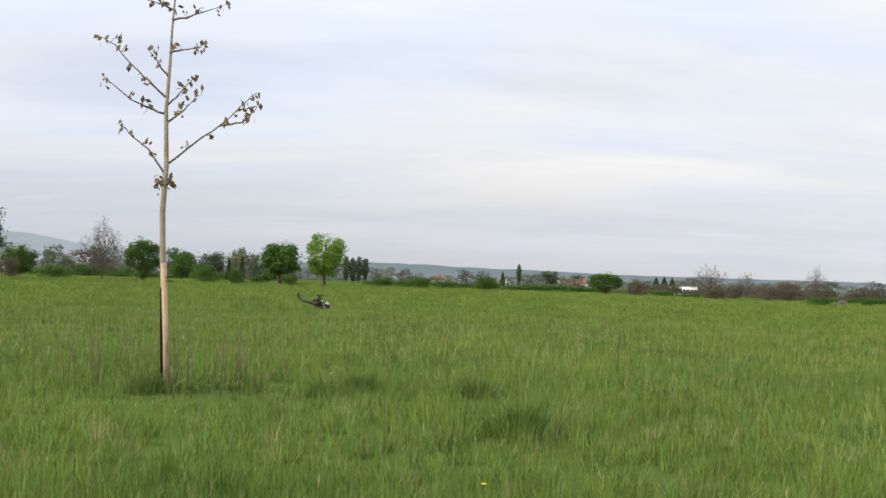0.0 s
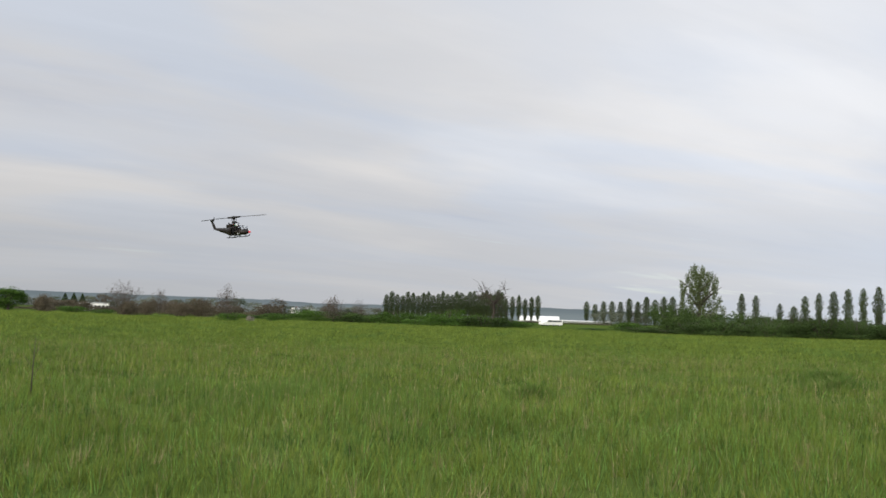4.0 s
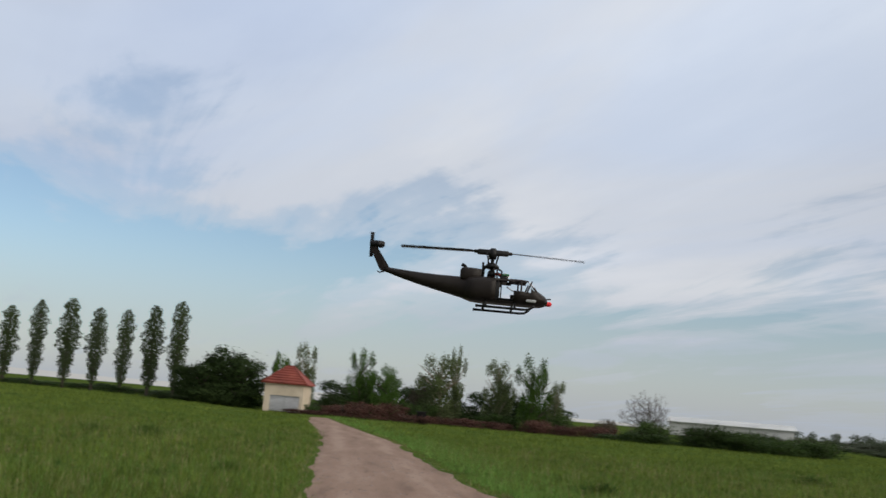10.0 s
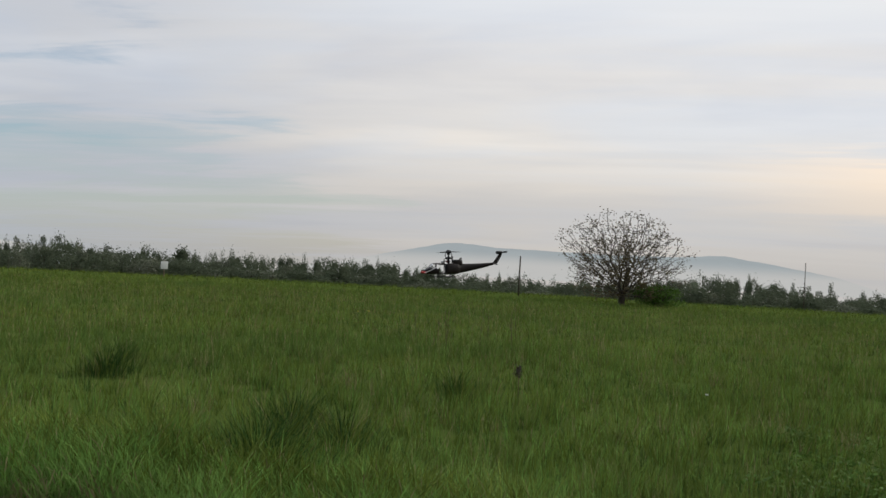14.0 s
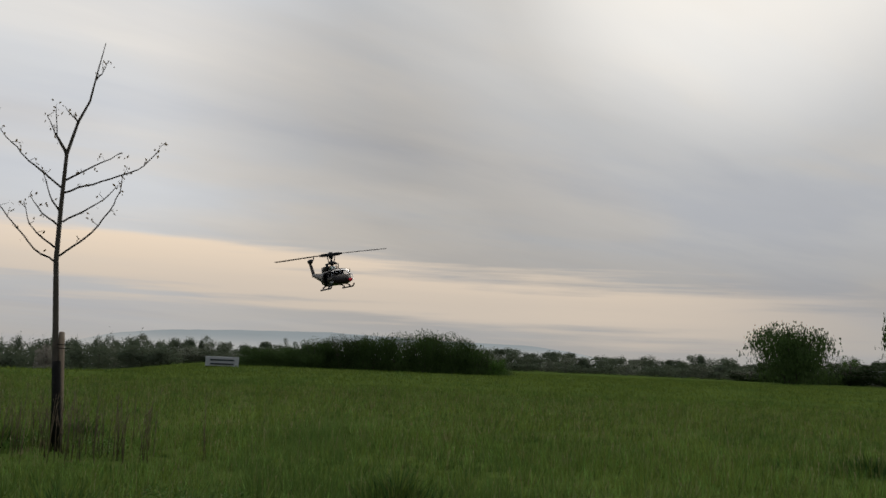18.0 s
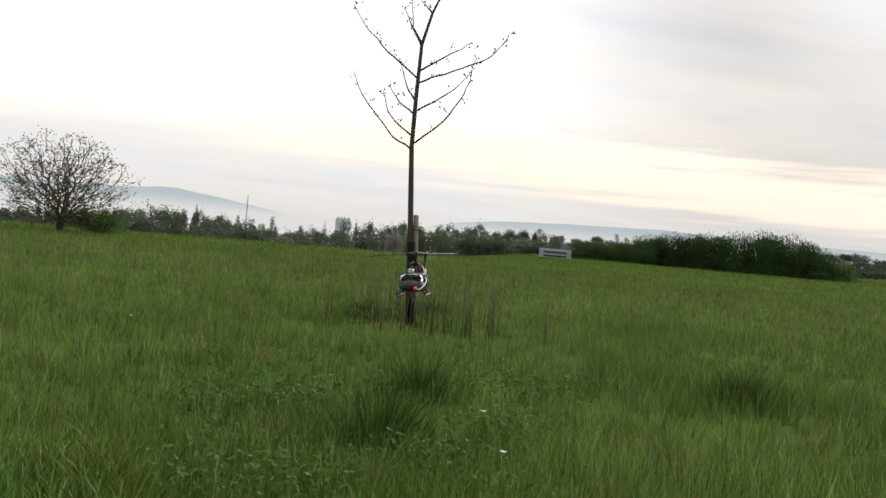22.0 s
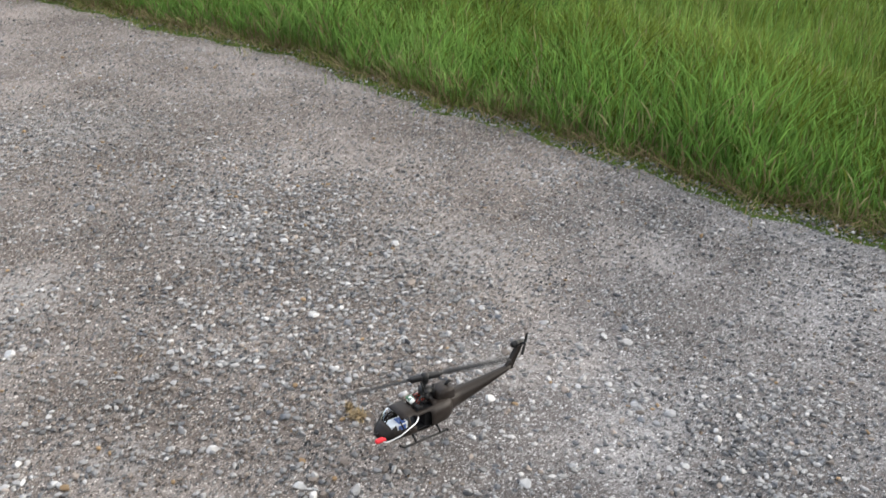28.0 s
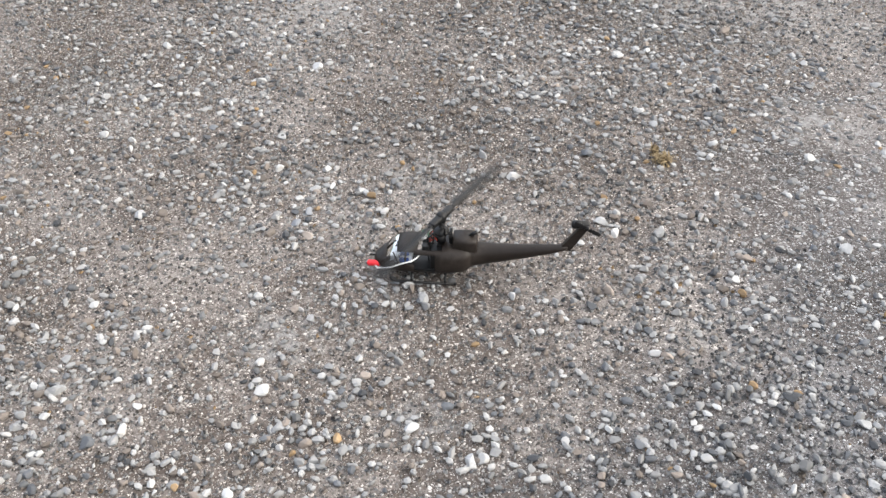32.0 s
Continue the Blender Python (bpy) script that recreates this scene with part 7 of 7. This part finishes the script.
    g.f = [tuple(range(m)), tuple(reversed(range(m, 2 * m)))] + [(i, i + m, (i + 1) % m + m, (i + 1) % m) for i in range(m)]
    g.s = [0] * len(g.f)
    finob = part("tail_fin", g, M_OLIVE, root, smooth=False)
    part("tail_bumper", Geo().tube([(-0.312, 0, -0.084), (-0.326, 0, -0.089), (-0.334, 0, -0.086)], 0.0018, 6), M_BLACK, finob)
    box = part("tail_gearbox", Geo().tube([(-0.363, 0, -0.006), (-0.359, 0, -0.006), (-0.324, 0, -0.006), (-0.319, 0, -0.006)], [0.006, 0.0102, 0.0102, 0.006], 16), M_BLACK, root)
    part("motor_band", Geo().tube([(-0.344, 0, -0.006), (-0.330, 0, -0.006)], 0.0106, 14), M_BLACK, box, "glossy black band")
    part("gearbox_mount", Geo().tube([(-0.352, 0, -0.018), (-0.350, 0, -0.006)], 0.004, 8), M_BLACK, box)
    # skids
    for s in (-1, 1):
        y = s * 0.056
        skid = part("skid", Geo().tube([(-0.040, y, -0.166), (0.098, y, -0.166), (0.111, y, -0.164), (0.121, y, -0.157), (0.125, y, -0.152)], 0.0036, 8), M_BLACK, root)
        part("skid_plug", Geo().tube([(-0.043, y, -0.166), (-0.037, y, -0.166)], 0.0042, 8), M_BLACK, skid)
    for x in (-0.014, 0.070):
        part("cross_tube", Geo().tube([(x, -0.056, -0.165), (x, -0.052, -0.157), (x, -0.042, -0.150), (x, -0.022, -0.147), (x, 0.022, -0.147), (x, 0.042, -0.150), (x, 0.052, -0.157), (x, 0.056, -0.165)], 0.0036, 8), M_BLACK, root)
    # mast, swash plates, guide posts and links
    mast = part("mast", Geo().tube([(0, 0, -0.12), (0, 0, -0.002)], 0.0052, 10), M_BLACK, root)
    part("mast_sleeve", Geo().tube([(0, 0, -0.072), (0, 0, -0.060), (0, 0, -0.054)], [0.013, 0.012, 0.008], 12), M_BLACK, mast)
    swash = part("swash_plate", Geo().tube([(0, 0, -0.050), (0, 0, -0.046), (0, 0, -0.041), (0, 0, -0.036), (0, 0, -0.032)], [0.012, 0.021, 0.021, 0.016, 0.010], 16), M_BLACK, root)
    for a in (40, 160, 280):
        c, s = math.cos(radians(a)), math.sin(radians(a))
        part("link_rod", Geo().tube([(0.024 * c, 0.024 * s, -0.072), (0.022 * c, 0.022 * s, -0.045)], 0.0022, 6), M_BLACK, swash)
        part("ball_joint", Geo().tube([(0.016 * c, 0.016 * s, -0.0435), (0.026 * c, 0.026 * s, -0.0435)], 0.0036, 8), M_BLACK, swash)
    post_ = part("guide_post", Geo().tube([(-0.026, 0.006, -0.078), (-0.026, 0.006, -0.030)], 0.0034, 8), M_BLACK, root)
    part("guide_arm", Geo().tube([(-0.026, 0.006, -0.050), (-0.014, 0.003, -0.046)], 0.0022, 6), M_BLACK, post_)
    part("servo_arm", Geo().tube([(0.030, 0.020, -0.070), (0.032, 0.022, -0.050), (0.022, 0.016, -0.046)], 0.0028, 6), M_BLACK, root)
    # electronics in the cabin
    part("bulkhead", rounded_box((-0.012, -0.040, -0.136), (0.024, 0.036, -0.086), 0.001), M_BLACK, root)
    pack = part("battery", rounded_box((0.072, -0.019, -0.136), (0.134, 0.019, -0.112), 0.003), M_LABEL, root, "pale printed battery pack")
    part("label_print", Geo().box((0.080, -0.012, -0.1118), (0.102, 0.0195, -0.1114)).box((0.080, 0.0191, -0.134), (0.104, 0.0195, -0.118)), M_BLUE, pack, "blue print", smooth=False)
    part("deck", rounded_box((-0.06, -0.040, -0.140), (0.13, 0.040, -0.136), 0.001), M_BLACK, root)
    frame_part = part("main_frame", Geo().box((-0.02, -0.012, -0.135), (0.010, 0.012, -0.080)).box((-0.05, -0.008, -0.135), (-0.02, 0.008, -0.09)).box((0.030, -0.003, -0.135), (0.033, 0.003, -0.08)), M_BLACK, root, smooth=False)
    part("main_gear", Geo().tube([(0, 0, -0.100), (0, 0, -0.094)], 0.030, 28), M_BLACK, frame_part)
    for k in range(3):
        part("servo", rounded_box((0.024 + 0.002 * k, -0.03 + 0.021 * k, -0.088), (0.046, -0.012 + 0.021 * k, -0.072), 0.001), M_BLACK, root)
    for k in range(2):
        can = part("capacitor", Geo().tube([(0.050, -0.016 + 0.013 * k, -0.072), (0.036, -0.016 + 0.013 * k, -0.064)], 0.0058, 12), M_CABLE, root, "white can")
        part("can_end", Geo().tube([(0.036, -0.016 + 0.013 * k, -0.064), (0.0355, -0.016 + 0.013 * k, -0.0637)], 0.0053, 12), M_ALLOY, can)
    part("receiver", rounded_box((0.030, -0.028, -0.070), (0.050, -0.006, -0.063), 0.002), M_GREEN, root, "green receiver housing")
    rng = random.Random(4)
    for k in range(9):
        y0 = -0.022 + 0.005 * k
        pts = [(0.034, y0, -0.074), (0.024, y0 + rng.uniform(-0.006, 0.006), -0.064), (0.014, y0 + rng.uniform(-0.008, 0.008), -0.062 + rng.uniform(-0.003, 0.003)), (0.004, y0 + rng.uniform(-0.006, 0.006), -0.074)]
        part("wire", Geo().tube(pts, 0.0012, 5), M_REDWIRE if k % 2 else M_BLACK, root)
    part("chin_plate", rounded_box((0.102, -0.0525, -0.1425), (0.130, -0.0465, -0.1345), 0.001), M_STEEL, root, "pale plate low on the nose")
    part("tape_flag", rounded_box((0.148, 0.017, -0.142), (0.186, 0.032, -0.128), 0.006), M_RED, root, "red tape flag on the nose")
    part("cable", Geo().tube([(0.166, 0.028, -0.137), (0.158, 0.039, -0.139), (0.142, 0.047, -0.132), (0.122, 0.056, -0.122), (0.104, 0.060, -0.110), (0.086, 0.059, -0.103), (0.070, 0.056, -0.100), (0.058, 0.050, -0.094), (0.052, 0.042, -0.092)], 0.0018, 8), M_CABLE, root, "loose white cable along the side")
    # main rotor
    rotor = part("main_rotor", rounded_box((-0.046, -0.0095, -0.008), (0.046, 0.0095, 0.007), 0.003), M_BLACK, root)
    part("hub_cap", Geo().tube([(0, 0, -0.020), (0, 0, -0.006), (0, 0, 0.006), (0, 0, 0.012)], [0.010, 0.013, 0.013, 0.008], 14), M_BLACK, rotor)
    for s in (-1, 1):
        b = Geo()
        xs = [0.040, 0.052, 0.075, 0.268, 0.272]
        for x, c0, c1 in zip(xs, (-0.006, -0.007, -0.010, -0.010, -0.006), (0.006, 0.008, 0.013, 0.013, 0.008)):
            droop = -0.004 * ((x - 0.04) / 0.21) ** 2
            b.v += [(s * x, s * c1, droop + 0.2 * c1), (s * x, s * (c1 * 0.4), droop + 0.0018 + 0.08 * c1), (s * x, s * c0, droop + 0.2 * c0), (s * x, s * (c1 * 0.4), droop - 0.0014 + 0.08 * c1)]
        for i in range(4):
            for k in range(4):
                b.f.append((4 * i + k, 4 * i + (k + 1) % 4, 4 * i + 4 + (k + 1) % 4, 4 * i + 4 + k))
        b.f += [(3, 2, 1, 0), (16, 17, 18, 19)]
        b.s = [0] * len(b.f)
        blade = part("rotor_blade", b, M_BLADE, rotor, "dark carbon blade")
        part("blade_grip", Geo().tube([(s * 0.030, 0, 0), (s * 0.056, 0, 0)], [0.006, 0.005], 8), M_BLACK, blade)
        part("pitch_link", Geo().tube([(s * 0.012, s * 0.018, -0.040), (s * 0.014, s * 0.020, -0.022), (s * 0.018, s * 0.014, -0.004)], 0.0026, 6), M_BLACK, rotor)
    tail = new("tail_rotor", Geo().tube([(0, -0.004, 0), (0, 0.012, 0)], 0.004, 10).mesh("tail_rotor", M_BLACK))
    tail.parent = root
    tail.matrix_basis = pose(-0.358, 0.008, -0.006)
    for s in (-1, 1):
        part("tail_blade", rounded_box((-0.005, 0.008, s * 0.021 - 0.016), (0.006, 0.0095, s * 0.021 + 0.016), 0.0006), M_BLACK, tail)
    root.scale = (0.835, 0.835, 0.835)
    return root, rotor, tail


ground_sheet()
hills()
buildings()
all_trees()
young_trees()
dead_tufts()
weeds()
model, main_rotor, tail_rotor = helicopter()
jet = airliner()
track = track_sheet()
gravel(track)
tussocks()
grass()

FLIGHT = [
    (0.0, -1.472, 11.065, 1.423, 1.0, 2.6, -28.0),
    (0.5, -1.872, 12.570, 1.302, 1.0, 1.7, -67.1),
    (1.0, -1.555, 11.490, 1.351, 1.4, -0.1, -78.0),
    (1.5, -1.171, 11.666, 1.382, 2.9, -0.3, -79.9),
    (2.0, -0.625, 10.783, 1.453, 4.0, -0.7, -77.5),
    (2.5, 0.136, 10.130, 1.504, 7.7, -2.1, -77.0),
    (3.0, 0.810, 9.352, 1.734, 3.1, -1.8, -66.6),
    (3.5, 1.497, 7.802, 2.042, 1.2, -1.5, -53.5),
    (4.0, 2.197, 6.947, 2.224, 9.5, -0.9, -78.9),
    (4.5, 2.629, 5.895, 2.216, 1.0, -0.7, -82.9),
    (6.5, 2.818, 4.247, 1.745, 0.1, -0.1, -96.2),
    (7.0, 2.623, 3.405, 1.812, 1.1, -0.6, -99.5),
    (7.5, 2.657, 2.769, 1.961, 1.7, -1.3, -96.8),
    (8.0, 2.650, 2.088, 2.035, 1.7, -1.4, -102.3),
    (8.5, 2.654, 1.407, 2.051, 2.0, -0.9, -105.3),
    (9.0, 2.544, 0.656, 2.031, 1.5, 0.4, -107.6),
    (9.5, 2.416, -0.174, 2.027, 0.6, 0.6, -106.4),
    (10.0, 2.187, -1.061, 2.009, -0.4, 0.3, -112.4),
    (10.5, 2.121, -2.044, 2.075, -0.7, 2.7, -125.2),
    (11.0, 1.879, -3.005, 2.125, -1.0, 3.1, -137.4),
    (11.5, 1.282, -4.104, 2.196, -2.1, 2.1, -144.1),
    (12.0, 1.413, -4.789, 2.093, -2.2, 3.1, -134.5),
    (12.5, 1.194, -5.083, 2.023, -3.7, 4.7, -82.5),
    (13.0, 1.083, -5.366, 1.869, -0.5, 0.6, 3.2),
    (13.5, 1.011, -5.618, 1.638, -0.5, 3.3, 2.4),
    (15.5, -0.781, -4.520, 1.651, 3.9, 0.6, 74.1),
    (16.0, -1.287, -4.255, 1.642, 4.9, 0.2, 73.7),
    (16.5, -1.816, -4.297, 1.670, 4.3, -0.4, 74.9),
    (17.0, -2.257, -4.127, 1.802, 4.2, 1.3, 74.8),
    (17.5, -2.559, -3.774, 1.965, 8.9, -1.4, 73.7),
    (18.0, -2.666, -3.202, 1.952, 10.3, -0.7, 73.5),
    (18.5, -3.046, -3.306, 1.903, 7.4, 1.6, 82.6),
    (19.0, -3.262, -3.693, 1.866, 8.2, 2.1, 83.4),
    (19.5, -3.082, -3.966, 1.762, 3.8, 0.3, 51.5),
    (20.0, -3.850, -5.988, 1.557, 3.0, 0.0, 60.2),
    (20.5, -2.890, -5.014, 1.299, 3.7, 0.1, 61.4),
    (21.0, -2.098, -3.917, 1.217, 4.6, -0.0, 65.9),
    (21.5, -1.746, -3.554, 1.258, 4.8, 0.2, 66.3),
    (22.0, -1.539, -3.286, 1.380, 4.8, 0.7, 61.4),
    (22.5, -1.271, -2.782, 1.411, 4.5, 0.8, 60.3),
    (23.0, -0.921, -2.430, 1.476, 2.8, 0.6, 60.7),
    (23.5, -0.655, -2.254, 1.547, 2.9, 1.3, 53.7),
    (24.0, -0.456, -1.937, 1.556, -2.0, 1.6, 53.6),
    (24.5, -0.258, -1.793, 1.394, 3.0, 2.1, 49.9),
    (25.0, -0.088, -1.675, 1.368, 3.4, 2.5, 53.2),
    (25.5, 0.068, -1.618, 1.311, 2.6, 2.0, 56.9),
    (27.5, 0.580, -2.149, 0.683, 2.1, 3.2, 49.8),
    (28.0, 0.740, -1.979, 0.230, 1.3, 2.2, 55.8),
    (28.5, 0.908, -1.728, 0.187, 1.1, 2.3, 51.1),
    (29.0, 1.077, -1.478, 0.145, 0.0, -0.0, 46.5),
    (29.5, 1.146, -1.415, 0.145, 0.0, -0.0, 41.3),
    (30.0, 1.168, -1.395, 0.145, 0.0, -0.0, 39.6),
    (30.5, 1.167, -1.395, 0.145, 0.0, -0.0, 40.4),
    (31.0, 1.165, -1.395, 0.145, 0.0, -0.0, 41.2),
    (31.5, 1.160, -1.395, 0.145, 0.0, -0.0, 36.2),
    (32.0, 1.155, -1.396, 0.145, 0.0, -0.0, 31.2),
]
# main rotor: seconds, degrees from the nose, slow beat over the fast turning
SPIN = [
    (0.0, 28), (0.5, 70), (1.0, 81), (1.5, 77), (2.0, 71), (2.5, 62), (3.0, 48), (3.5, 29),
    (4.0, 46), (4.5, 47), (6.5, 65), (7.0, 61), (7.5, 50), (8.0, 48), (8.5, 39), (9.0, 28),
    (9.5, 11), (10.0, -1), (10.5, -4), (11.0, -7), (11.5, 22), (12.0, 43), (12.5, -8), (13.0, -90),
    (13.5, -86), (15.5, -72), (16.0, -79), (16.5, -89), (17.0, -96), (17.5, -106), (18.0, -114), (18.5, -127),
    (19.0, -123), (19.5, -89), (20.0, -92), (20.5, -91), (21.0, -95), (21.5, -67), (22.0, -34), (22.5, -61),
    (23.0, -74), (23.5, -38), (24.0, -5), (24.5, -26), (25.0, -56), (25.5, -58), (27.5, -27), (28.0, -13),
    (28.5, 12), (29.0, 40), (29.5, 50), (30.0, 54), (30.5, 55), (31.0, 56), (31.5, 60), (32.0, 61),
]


def motions():
    start, end = toward(-77.88, 6.93, 2300), toward(-74.74, 8.34, 2400)
    climb = end - start
    walk(jet, [(t, Matrix.Translation(start + climb * (t - 8.5)) @ pose(0, 0, 0, -14, -12, 62)) for t in (0.0, 8.5, 9.5, 32.0)])
    walk(model, [(r[0], pose(*r[1:])) for r in FLIGHT])
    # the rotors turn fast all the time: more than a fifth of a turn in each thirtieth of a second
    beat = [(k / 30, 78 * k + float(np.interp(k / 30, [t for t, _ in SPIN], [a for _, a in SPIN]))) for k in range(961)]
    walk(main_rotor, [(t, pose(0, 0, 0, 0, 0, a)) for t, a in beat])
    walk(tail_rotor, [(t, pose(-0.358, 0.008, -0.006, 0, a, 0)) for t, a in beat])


motions()
